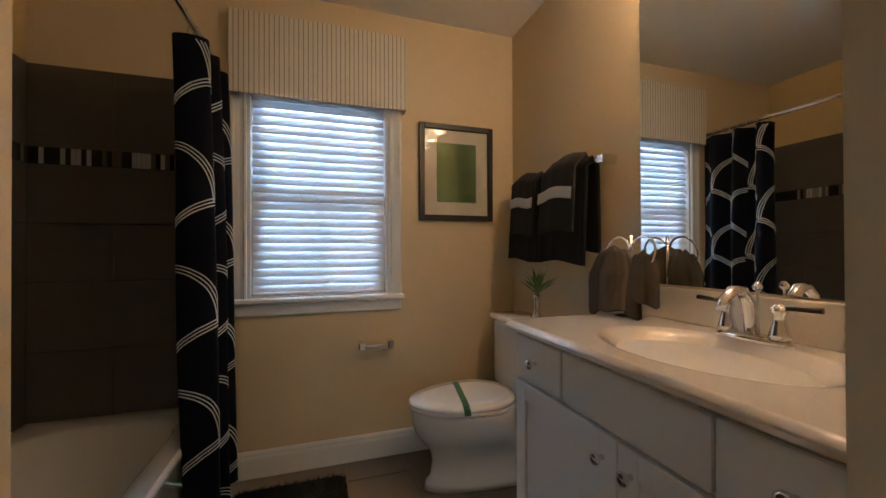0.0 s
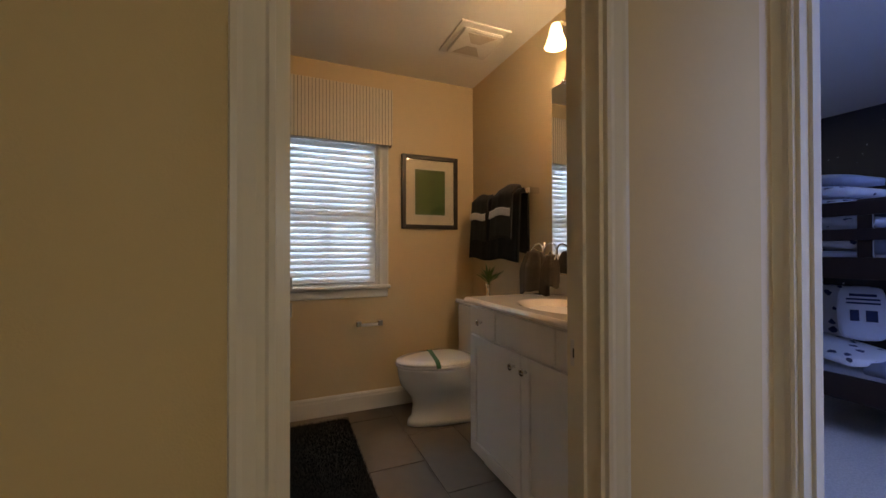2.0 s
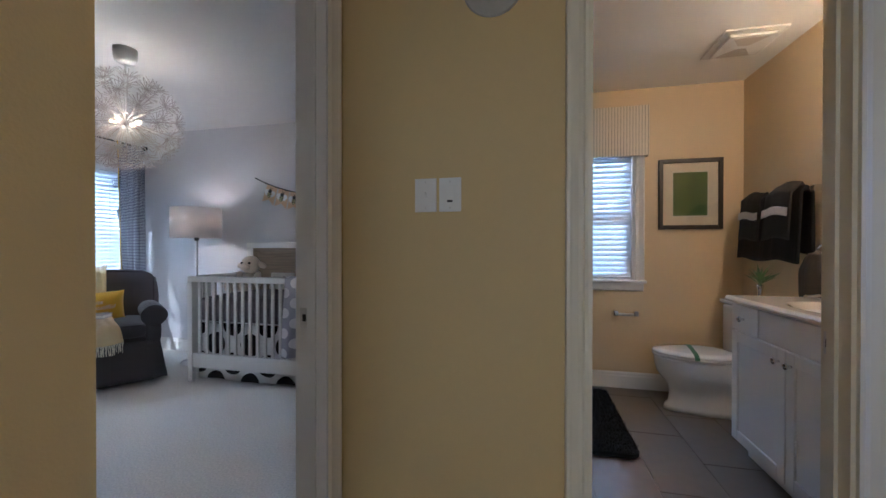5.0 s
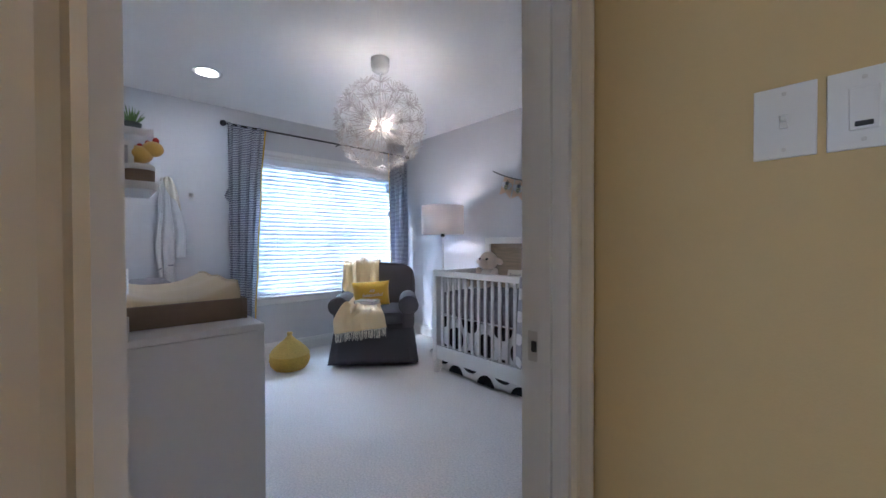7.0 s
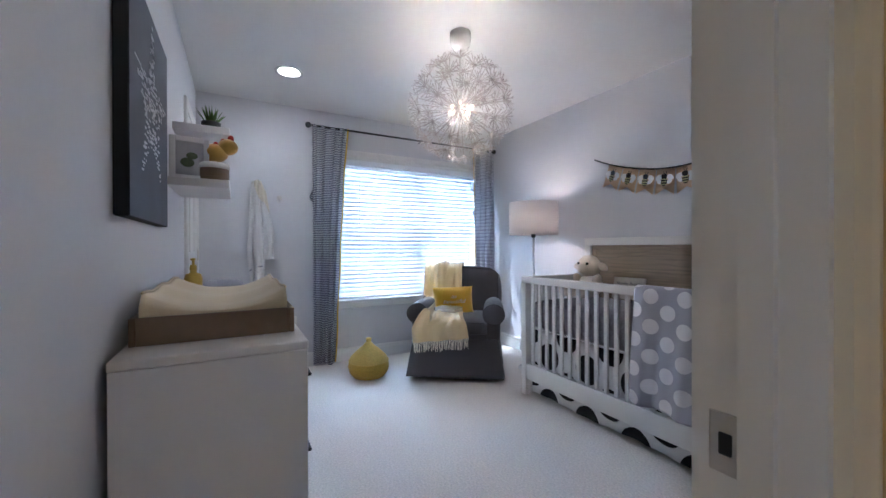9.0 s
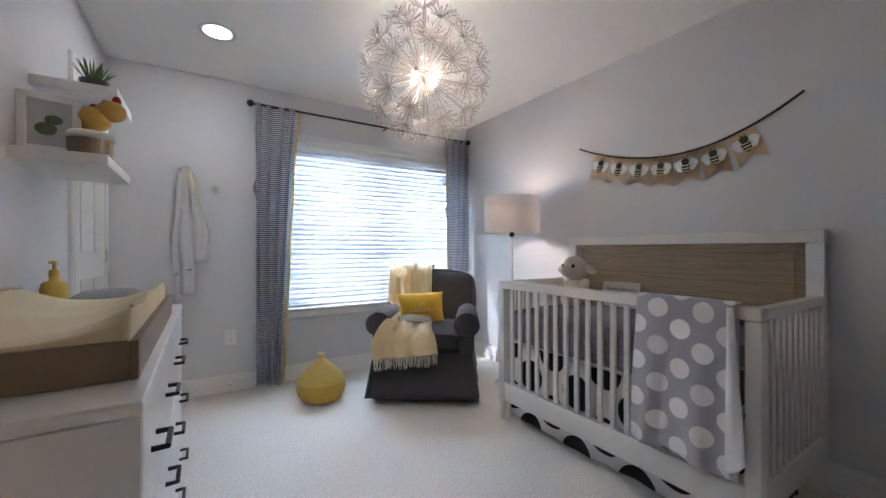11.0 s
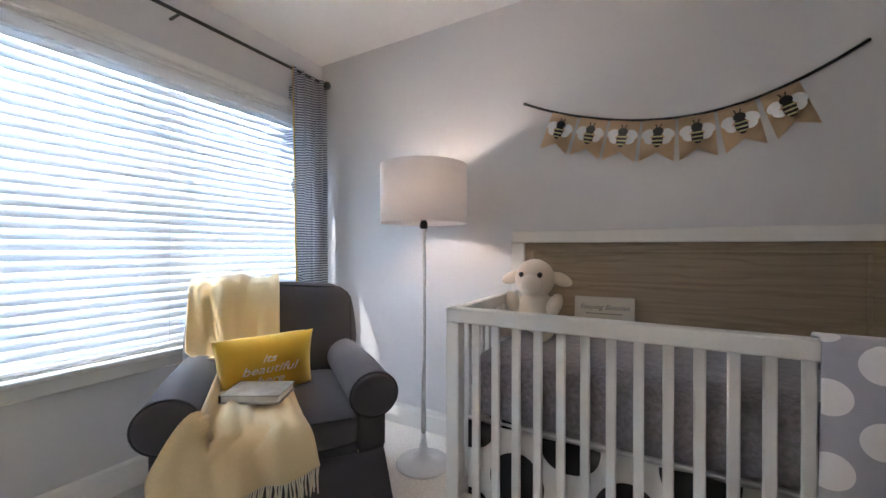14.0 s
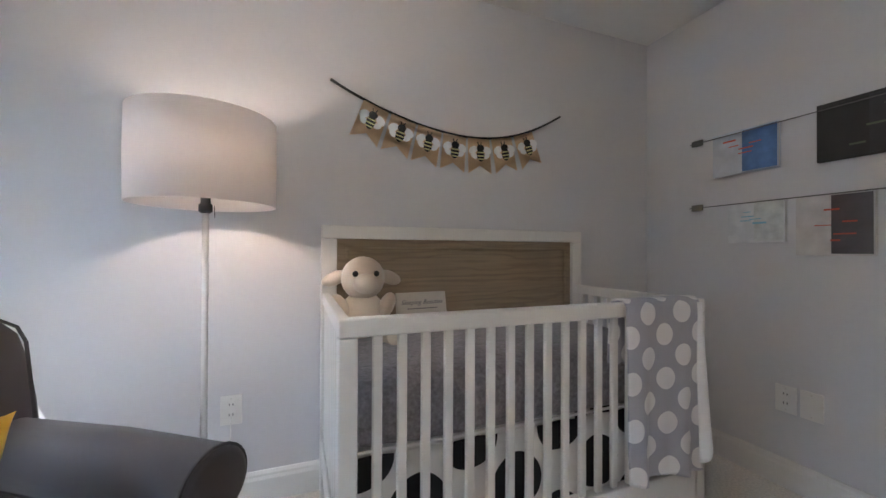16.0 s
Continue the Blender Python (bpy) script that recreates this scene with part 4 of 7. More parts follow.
# curtains and rod
CURT = striped("white_curtain_with_slate_stripes", (0.82, 0.82, 0.83), (0.135, 0.14, 0.215), 2, 0.0165, 0.44, vary=0.04, bump=0.2, bump_scale=500)
translucent(CURT, 0.6)
rod = thing("curtain_rod", "black metal curtain rod with ball finials", "curtain rod")
RX, RZ = NW + 0.10, 2.262
part("rod", tube(bmesh.new(), (RX, -0.12, RZ), (RX, 1.93, RZ), 0.0095, n=14), BLACK, rod, smooth=True)
for y in (-0.15, 1.955):
    bm = bmesh.new()
    ball(bm, (RX, y, RZ), 0.027)
    part("finial", bm, BLACK, rod, smooth=True)
for y in (-0.085, 1.01, 1.92):
    part("bracket", boxbm(NW + 0.001, RX, y - 0.006, y + 0.006, RZ - 0.008, RZ + 0.004, 0.002), BLACK, rod)


def curtain(y0a, y1a, y0b, y1b, folds, trim_y, lab):
    """A curtain panel; a: its ends at the rod, b: at the hem."""
    root = thing("curtain", lab, "curtain", group="nursery curtains")

    def fn(u, v):
        w = 0.6 + 0.4 * v
        s = math.sin(u * folds * 2 * math.pi + 0.6 * math.sin(v * 3))
        ya, yb = y0a + (y1a - y0a) * u, y0b + (y1b - y0b) * u
        return Vector((RX + 0.002 + 0.026 * w * s + 0.008 * math.sin(u * 31 + v * 2), ya + (yb - ya) * v ** 0.7 + 0.006 * math.cos(u * folds * 4 * math.pi), RZ + 0.012 - v * (RZ - 0.03)))
    part("panel", sheet(bmesh.new(), 90, 30, fn, 0.002), CURT, root, smooth=True)
    e = 1.0 if trim_y > 0 else 0.0
    bm = sheet(bmesh.new(), 3, 60, lambda u, v: fn(e, v) + Vector((0.004, (u - 0.5) * 0.013 + 0.003 * math.sin(v * 400), 0)), 0.003)
    part("pompon_trim", bm, YELLOW, root, "yellow trim along the edge", smooth=True)


curtain(-0.118, 0.215, -0.115, 0.085, 4, 1, "slate and white striped curtain with yellow trim")
curtain(1.655, 1.945, 1.675, 1.935, 4, -1, "slate and white striped curtain with yellow trim in the corner")

# glider chair
GC = pose(-4.085, 1.112, 0, 0, 0, -126.0)
gc = thing("armchair", "charcoal slipcovered glider armchair with rolled arms", "armchair", GC)
part("base", boxbm(-0.33, 0.33, -0.33, 0.33, 0.0, 0.045, 0.01), BLACK, gc, "dark glider base")


def skirt(u, v):
    # round the four sides, v from the seam to the hem
    P = [(-0.36, 0.40), (0.36, 0.40), (0.36, -0.40), (-0.36, -0.40), (-0.36, 0.40)]
    k = min(3, int(u * 4))
    f = u * 4 - k
    x, y = P[k][0] + (P[k + 1][0] - P[k][0]) * f, P[k][1] + (P[k + 1][1] - P[k][1]) * f
    edge = min(f, 1 - f)
    fl = 1 + 0.13 * v + 0.02 * v * math.sin(u * 60) - (0.03 * v if 0.02 < edge < 0.06 else 0)
    return Vector((x * fl, y * fl, 0.36 - 0.315 * v))


part("skirt", sheet(bmesh.new(), 160, 8, skirt, 0.006), CHAIRCLOTH, gc, "gathered charcoal skirt", smooth=True)
bm = soft_box(bmesh.new(), -0.27, 0.27, -0.30, 0.385, 0.30, 0.40, 0.02)
part("seat_frame", bm, CHAIRCLOTH, gc, smooth=True)
bm = soft_box(bmesh.new(), -0.268, 0.268, -0.24, 0.405, 0.385, 0.505, 0.035, puff=0.02)
seat = part("seat_cushion", bm, CHAIRCLOTH, gc, smooth=True)
part("piping", path_tube(bmesh.new(), [(-0.24, 0.40, 0.492), (0.0, 0.408, 0.50), (0.24, 0.40, 0.492)], 0.004, 6), PIPING, seat)
bk = pose(0, -0.285, 0.40, 14, 0, 0)
bm = soft_box(bmesh.new(), -0.372, 0.372, -0.075, 0.085, 0.0, 0.515, 0.075, puff=0.035, m=bk)
back = part("backrest", bm, CHAIRCLOTH, gc, smooth=True)
pts = [(-0.358, 0.09, 0.12), (-0.365, 0.092, 0.42), (-0.352, 0.090, 0.465), (-0.31, 0.088, 0.497), (0.0, 0.085, 0.520), (0.31, 0.088, 0.497), (0.352, 0.090, 0.465), (0.365, 0.092, 0.42), (0.358, 0.09, 0.12)]
part("piping", path_tube(bmesh.new(), [bk @ Vector(p) for p in pts], 0.0045, 6), PIPING, back)
for s in (-1, 1):
    bm = bmesh.new()
    soft_box(bm, s * 0.318 - 0.060, s * 0.318 + 0.060, -0.33, 0.39, 0.34, 0.59, 0.03)
    n = 28
    prof = [(s * 0.322 + 0.090 * math.cos(2 * math.pi * k / n), 0.567 + 0.084 * math.sin(2 * math.pi * k / n)) for k in range(n)]
    rings = []
    for y, sc in ((0.415, 0.80), (0.41, 0.93), (0.395, 1.0), (0.1, 1.0), (-0.34, 0.96)):
        rings.append([bm.verts.new((s * 0.322 + (x - s * 0.322) * sc, y, 0.567 + (z - 0.567) * sc - 0.02 * (y < 0))) for x, z in prof])
    for a, b in zip(rings, rings[1:]):
        for k in range(n):
            bm.faces.new((a[k], a[(k + 1) % n], b[(k + 1) % n], b[k]))
    bm.faces.new(rings[0])
    bm.faces.new(list(reversed(rings[-1])))
    bmesh.ops.recalc_face_normals(bm, faces=bm.faces)
    arm = part("arm", bm, CHAIRCLOTH, gc, "rolled charcoal arm", smooth=True)
    part("piping", path_tube(bmesh.new(), [(x, 0.402, z) for x, z in prof], 0.004, 6, closed=True), PIPING, arm)

# throw, pillow and book on the chair
th = thing("throw_blanket", "butter yellow fringed throw draped over the armchair", "throw blanket", GC)
TP = [(-0.484, 0.64), (-0.533, 0.848), (-0.512, 0.914), (-0.430, 0.947), (-0.340, 0.950), (-0.270, 0.90), (-0.222, 0.72), (-0.185, 0.60), (-0.11, 0.545), (0.10, 0.545), (0.36, 0.54), (0.435, 0.515), (0.465, 0.48), (0.482, 0.385)]


def smooth_path(pts, v):
    """A point and the way on along a smooth curve through (y, z) points; v from 0 to 1."""
    n = len(pts) - 1
    k = min(n - 1, int(v * n))
    f = v * n - k
    q = [pts[max(0, k - 1)], pts[k], pts[k + 1], pts[min(n, k + 2)]]
    w = (-f ** 3 + 2 * f * f - f, 3 * f ** 3 - 5 * f * f + 2, -3 * f ** 3 + 4 * f * f + f, f ** 3 - f * f)
    d = (-3 * f * f + 4 * f - 1, 9 * f * f - 10 * f, -9 * f * f + 8 * f + 1, 3 * f * f - 2 * f)
    at = [sum(a * p[i] for a, p in zip(w, q)) / 2 for i in (0, 1)]
    on = Vector([sum(a * p[i] for a, p in zip(d, q)) / 2 for i in (0, 1)]).normalized()
    return at, on


def throw(u, v):
    (y, z), on = smooth_path(TP, v)
    on_seat = max(0.0, min(1.0, (v - 0.50) / 0.12)) * max(0.0, min(1.0, (0.93 - v) / 0.08))
    x0 = 0.372 - 0.145 * on_seat - 0.03 * max(0.0, v - 0.86) / 0.14
    x1 = -0.01 - 0.11 * max(0.0, v - 0.55) / 0.45
    x = x0 + (x1 - x0) * u
    fold = 0.012 * math.sin(u * 13 + v * 5) + 0.006 * math.sin(u * 29 - v * 7) + 0.010 * math.sin(u * 6 + v * 17)
    up = max(0.012 + fold, 0.004)
    p = Vector((x, y - on.y * up, z + on.x * up))
    arm = 1 - ((x - 0.322) / 0.107) ** 2
    if arm > 0:
        p.z += on_seat * max(0.0, 0.572 + 0.091 * math.sqrt(arm) - p.z)
    hang = max(0.0, v - 0.86) / 0.14
    p.z -= 0.05 * hang * (1 - u)
    p.y += 0.018 * hang * math.sin(u * 17)
    return p


part("cloth", sheet(bmesh.new(), 56, 110, throw, 0.005), CREAMKNIT, th, smooth=True)
bm = bmesh.new()
rnd = random.Random(4)
for i in range(64):
    p = throw((i + 0.5) / 64, 1.0)
    d = Vector((rnd.uniform(-0.012, 0.012), rnd.uniform(-0.004, 0.014), -rnd.uniform(0.06, 0.085)))
    path_tube(bm, [p, p + d * 0.5 + Vector((rnd.uniform(-0.004, 0.004), 0.004, 0)), p + d], 0.0027, 5)
tagged(part("fringe", bm, FRINGE, th, "knotted cream fringe"), kind="stuff")
pm = GC @ pose(0.045, 0.020, 0.512, -25, 3, 3)
pl = thing("throw_pillow", "mustard yellow lumbar pillow with white script lettering", "pillow", pm)
bm = bmesh.new()
N = 22
for sgn in (1, -1):
    vs = [[bm.verts.new(((u / N - 0.5) * 0.365 * (1 - 0.05 * (1 - (2 * v / N - 1) ** 2)), sgn * 0.062 * ((1 - (2 * u / N - 1) ** 4) * (1 - (2 * v / N - 1) ** 4)) ** 0.6, (v / N) * 0.285 + 0.012 * (1 - (2 * u / N - 1) ** 2) * (1 if v < N / 2 else -1) * abs(2 * v / N - 1))) for v in range(N + 1)] for u in range(N + 1)]
    for u in range(N):
        for v in range(N):
            q = (vs[u][v], vs[u + 1][v], vs[u + 1][v + 1], vs[u][v + 1])
            bm.faces.new(q if sgn < 0 else q[::-1])
bmesh.ops.remove_doubles(bm, verts=bm.verts, dist=0.0006)
part("cover", bm, YELLOW, pl, smooth=True)
for k, (wd, sz) in enumerate((("its", 0.052), ("beautiful", 0.058), ("here", 0.056))):
    text_part(wd, sz, pose(-0.01, 0.0665, 0.205 - k * 0.054, 90, 0, 180), PAPERW, pl, "white stitched script", shear=0.35)
bk2 = thing("book", "closed hardback book lying on the throw", "book", GC @ pose(0.07, 0.255, 0.572, 0, 0, -24))
part("page_block", boxbm(-0.098, 0.100, -0.068, 0.068, 0.004, 0.026), mat("book_paper", (0.72, 0.70, 0.64), 0.9), bk2)
COVER = mat("grey_photo_cover", (0.33, 0.32, 0.30), 0.4, noise_scale=25, vary=0.45)
for z in (0.0, 0.0262):
    part("cover_board", boxbm(-0.105, 0.103, -0.073, 0.073, z, z + 0.0038, 0.001), COVER, bk2)
part("spine", boxbm(0.1035, 0.107, -0.073, 0.073, 0.0, 0.03, 0.001), mat("brown_spine", (0.12, 0.09, 0.07), 0.5), bk2)

# woven basket
WEAVE = mat("golden_seagrass", (0.54, 0.355, 0.06), 0.8, noise_scale=90, vary=0.3, bump=0.3, bump_scale=150)
WEAVE2 = mat("pale_straw_lid", (0.60, 0.43, 0.11), 0.8, noise_scale=90, vary=0.3, bump=0.3, bump_scale=150)
ba = thing("lidded_basket", "golden woven seagrass basket with a pointed lid", "basket", pose(-4.255, 0.285, 0))


def coils(profile, n):
    out = []
    for (r0, z0), (r1, z1) in zip(profile, profile[1:]):
        k = max(1, round(math.hypot(r1 - r0, z1 - z0) / n))
        for i in range(k):
            for j in range(3):
                f = (i + j / 3) / k
                b = 0.0055 * math.sin(j / 3 * math.pi)
                out.append((r0 + (r1 - r0) * f + b, z0 + (z1 - z0) * f))
    return out + [profile[-1]]


part("body", lathe(bmesh.new(), [(0.0, 0.0)] + coils([(0.125, 0.0), (0.162, 0.045), (0.172, 0.09), (0.166, 0.135)], 0.012) + [(0.15, 0.135)], 48), WEAVE, ba, smooth=True)
part("lid", lathe(bmesh.new(), coils([(0.172, 0.137), (0.15, 0.175), (0.10, 0.225), (0.05, 0.265), (0.024, 0.295)], 0.010) + [(0.022, 0.31), (0.026, 0.328), (0.02, 0.335), (0.0, 0.336)], 48), WEAVE2, ba, smooth=True)

# dresser with changing tray
dr = thing("dresser", "white lacquered dresser with black bar handles", "dresser")
DX0, DX1, DY0, DY1, DZ = -3.60, -2.200, -1.014, -0.548, 0.850
part("body", boxbm(DX0 + 0.01, DX1 - 0.01, DY0 + 0.005, DY1 - 0.021, 0.06, DZ - 0.026), WHITE, dr)
part("top", boxbm(DX0, DX1, DY0, DY1, DZ - 0.025, DZ, 0.003), WHITE, dr)
part("end_panel", boxbm(DX1 - 0.0095, DX1, DY0 + 0.002, DY1 - 0.002, 0.0, DZ - 0.026, 0.002), WHITE, dr)
part("plinth", boxbm(DX0 + 0.02, DX1 - 0.02, DY0 + 0.02, DY1 - 0.06, 0.0, 0.06), WHITE, dr)
for c in range(2):
    for r in range(3):
        x0 = DX0 + 0.014 + c * (DX1 - DX0 - 0.024) / 2
        x1 = x0 + (DX1 - DX0 - 0.034) / 2
        z0 = 0.07 + r * 0.252
        d = part("drawer", boxbm(x0, x1, DY1 - 0.0205, DY1 - 0.002, z0, z0 + 0.246, 0.003), WHITE, dr)
        for hx in (0.25, 0.75):
            xm = x0 + (x1 - x0) * hx
            bm = bmesh.new()
            path_tube(bm, [(xm - 0.045, DY1 - 0.002, z0 + 0.13), (xm - 0.045, DY1 + 0.026, z0 + 0.13), (xm + 0.045, DY1 + 0.026, z0 + 0.13), (xm + 0.045, DY1 - 0.002, z0 + 0.13)], 0.006, 6)
            part("handle", bm, BLACK, d, "black bar handle")
tr = thing("changing_tray", "brown wooden changing tray on the dresser", "tray")
TX0, TX1, TY0, TY1 = -3.27, -2.345, -1.0, -0.570
bm = bmesh.new()
box(bm, TX0, TX1, TY0, TY0 + 0.016, DZ + 0.001, DZ + 0.080, 0.002)
box(bm, TX0, TX1, TY1 - 0.016, TY1, DZ + 0.001, DZ + 0.080, 0.002)
box(bm, TX0, TX0 + 0.016, TY0 + 0.0165, TY1 - 0.0165, DZ + 0.001, DZ + 0.080, 0.002)
box(bm, TX1 - 0.016, TX1, TY0 + 0.0165, TY1 - 0.0165, DZ + 0.001, DZ + 0.080, 0.002)
part("sides", bm, TRAYWOOD, tr)
part("bottom", boxbm(TX0 + 0.017, TX1 - 0.017, TY0 + 0.017, TY1 - 0.017, DZ + 0.001, DZ + 0.010), TRAYWOOD, tr)


def pad(u, v):
    x = TX0 + 0.02 + u * (TX1 - TX0 - 0.04)
    y = TY0 + 0.02 + v * (TY1 - TY0 - 0.04)
    s = abs(2 * v - 1)
    e = min(u, 1 - u)
    return Vector((x, y, DZ + 0.082 + 0.056 * s ** 2.0 * (1 if e > 0.04 else 0.50 + 12.5 * e) + 0.004 * math.sin(x * 20)))


bm = sheet(bmesh.new(), 50, 30, pad, 0.0)
edge = [e for e in bm.edges if e.is_boundary]
r = bmesh.ops.extrude_edge_only(bm, edges=edge)
for v in [g for g in r["geom"] if isinstance(g, bmesh.types.BMVert)]:
    v.co.z = DZ + 0.012
cp = thing("changing_pad", "pale yellow contoured changing pad in the tray", "changing pad")
part("cover", bm, PADCLOTH, cp, smooth=True)
for s in (0.0, 1.0):
    rim = [pad(u / 40, s) + Vector((0, 0, 0.002)) for u in range(2, 39)]
    part("piping", path_tube(bmesh.new(), rim, 0.004, 6), PADCLOTH, cp, smooth=True)

# bottle and grey cloth behind the pad
bt = thing("lotion_bottle", "yellow pump bottle of baby lotion", "bottle", pose(-3.33, -0.93, DZ))
BOT = mat("yellow_plastic", (0.70, 0.50, 0.10), 0.35)
part("bottle", lathe(bmesh.new(), [(0.036, 0.001), (0.040, 0.01), (0.040, 0.12), (0.034, 0.142), (0.015, 0.15), (0.015, 0.165)], 28), BOT, bt, smooth=True)
bm = bmesh.new()
tube(bm, (0, 0, 0.165), (0, 0, 0.19), 0.017, 0.014, 18)
tube(bm, (0, 0, 0.19), (0, 0, 0.215), 0.006, n=10)
box(bm, -0.012, 0.030, -0.010, 0.010, 0.213, 0.224, 0.003)
part("pump", bm, BOT, bt)
bm = soft_box(bmesh.new(), -3.56, -3.33, -0.90, -0.70, DZ + 0.002, DZ + 0.09, 0.03, puff=0.01)
tagged(part("caddy", bm, mat("grey_felt", (0.30, 0.30, 0.32), 0.95, noise_scale=100, vary=0.2), smooth=True), "grey felt caddy on the dresser", "caddy")

# canvas
cv = thing("canvas_print", "dark grey canvas with a white star made of words", "picture")
CVX0, CVX1, CVY = -2.99, -2.335, NS + 0.036
part("stretcher", boxbm(CVX0, CVX1, NS + 0.001, CVY, 1.215, 1.93, 0.003), mat("black_canvas_edge", (0.02, 0.02, 0.022), 0.8), cv)
CANV = mat("slate_canvas", (0.05, 0.054, 0.07), 0.7, noise_scale=5, vary=0.35, stain=0.2, bump=0.1, bump_scale=600)
part("print", boxbm(CVX0 + 0.002, CVX1 - 0.002, CVY, CVY + 0.0015, 1.217, 1.928), CANV, cv, "slate coloured print")
bm = bmesh.new()
rnd = random.Random(9)
sc, cz = (CVX0 + CVX1) / 2, 1.60
star = [(math.sin(k * math.pi / 5) * (0.30 if k % 2 == 0 else 0.115), math.cos(k * math.pi / 5) * (0.30 if k % 2 == 0 else 0.115)) for k in range(10)]


def in_star(x, z):
    c = False
    for (x0, z0), (x1, z1) in zip(star, star[1:] + star[:1]):
        if (z0 > z) != (z1 > z) and x < (x1 - x0) * (z - z0) / (z1 - z0) + x0:
            c = not c
    return c


for i in range(900):
    x, z = rnd.uniform(-0.3, 0.3), rnd.uniform(-0.3, 0.3)
    if in_star(x, z):
        w = rnd.uniform(0.006, 0.02)
        box(bm, sc + x - w, sc + x + w, CVY + 0.0018, CVY + 0.0024, cz + z - 0.003, cz + z + 0.003)
tagged(part("star_lettering", bm, mat("white_print_ink", (0.5, 0.5, 0.52), 0.7), cv, "white star of small words"), kind="stuff")

# shelves
for x0, x1, z, lab in ((-3.80, -3.44, 1.752, "white floating shelf with a potted plant"), (-3.76, -3.25, 1.432, "white floating shelf with a frame and toys")):
    tagged(part("wall_shelf", boxbm(x0, x1, NS + 0.001, -0.765, z, z + 0.042, 0.002), WHITE), lab, "shelf", group="nursery wall shelves")
pp = thing("potted_plant", "small green plant in a white dish on the shelf", "plant", pose(-3.555, -0.86, 1.802))
part("pot", lathe(bmesh.new(), [(0.03, 0), (0.045, 0.01), (0.05, 0.04), (0.045, 0.04), (0.04, 0.03), (0.0, 0.03)], 24), mat("dark_pot", (0.05, 0.055, 0.05), 0.6), pp, smooth=True)
LEAF = mat("green_leaf", (0.11, 0.19, 0.045), 0.5, vary=0.3, noise_scale=30)
bm = bmesh.new()
rnd = random.Random(2)
for i in range(46):
    a, t = rnd.uniform(0, 6.28), rnd.uniform(0.1, 1.0)
    l = rnd.uniform(0.06, 0.115)
    d = Vector((math.cos(a) * t * 0.8, math.sin(a) * t * 0.8, 1)).normalized()
    p0 = Vector((math.cos(a) * 0.02, math.sin(a) * 0.02, 0.03))
    s = d.cross(Vector((0, 0, 1))).normalized() * 0.004
    q = [p0 - s, p0 + s, p0 + d * l * 0.6 + s * 0.9, p0 + d * l + Vector((0, 0, -0.01 * t)), p0 + d * l * 0.6 - s * 0.9]
    f = bm.faces.new([bm.verts.new(v) for v in q])
    bmesh.ops.solidify(bm, geom=[f], thickness=0.001)
tagged(part("leaves", bm, LEAF, pp), kind="stuff")
tagged(part("folded_cloth", soft_box(bmesh.new(), -3.74, -3.48, -0.94, -0.80, 1.7945, 1.801, 0.003), mat("grey_muslin", (0.62, 0.62, 0.64), 0.9)), "folded grey white cloth under the plant", "cloth")
pf = thing("photo_stand", "white picture frame with a small print on the shelf", "picture frame", pose(-3.345, -0.945, 1.4745) @ pose(0, 0, 0, 0, 0, 8))
bm = bmesh.new()
for a in ((-0.085, -0.06, 0, 0.22), (0.06, 0.085, 0, 0.22)):
    box(bm, a[0], a[1], -0.012, 0.012, a[2], a[3], 0.002)
box(bm, -0.06, 0.06, -0.012, 0.012, 0, 0.025, 0.002)
box(bm, -0.06, 0.06, -0.012, 0.012, 0.195, 0.22, 0.002)
bmesh.ops.rotate(bm, verts=bm.verts, matrix=Matrix.Rotation(radians(90), 3, 'Z'))
part("frame", bm, WHITE, pf)
part("mat_board", boxbm(-0.004, 0.004, -0.061, 0.061, 0.024, 0.196), mat("grey_mat", (0.5, 0.5, 0.5), 0.8), pf)
bm = bmesh.new()
ball(bm, (0.0045, -0.01, 0.09), 0.03, (0.05, 1, 0.8))
ball(bm, (0.0045, 0.01, 0.125), 0.025, (0.05, 1, 0.7))
part("print", bm, mat("green_red_print", (0.12, 0.15, 0.09), 0.8, noise_scale=60, vary=0.5), pf, "small green and red print")
bx_ = thing("lidded_box", "round wooden box with a white lid on the shelf", "box", pose(-3.375, -0.838, 1.4745))
part("body", lathe(bmesh.new(), [(0.068, 0), (0.07, 0.005), (0.07, 0.07), (0.0, 0.07)], 32), TRAYWOOD, bx_, smooth=False)
part("lid", lathe(bmesh.new(), [(0.073, 0.0705), (0.073, 0.09), (0.066, 0.10), (0.03, 0.108), (0.0, 0.112)], 32), WHITE, bx_, smooth=True)
bm = bmesh.new()
dxy = (-3.39, -0.835, 1.588)
ball(bm, (dxy[0], dxy[1], dxy[2] + 0.035), 0.042, (1, 1.1, 0.85))
ball(bm, (dxy[0] + 0.01, dxy[1] + 0.045, dxy[2] + 0.062), 0.033, (0.9, 1.1, 0.95))
ball(bm, (dxy[0], dxy[1] - 0.05, dxy[2] + 0.02), 0.024, (0.9, 1.3, 0.8))
for k in range(5):
    ball(bm, (dxy[0], dxy[1] + 0.055 - k * 0.026, dxy[2] + 0.098 - k * 0.016), 0.014, (0.5, 0.8, 1.1))
for f in bm.faces:
    f.smooth = True
    c = f.calc_center_median()
    if any((c - Vector((dxy[0], dxy[1] + 0.055 - k * 0.026, dxy[2] + 0.098 - k * 0.016))).length < 0.0165 for k in range(5)):
        f.material_index = 1
for v in bm.verts:
    v.co = Vector(dxy) + (v.co - Vector(dxy)) * 1.35
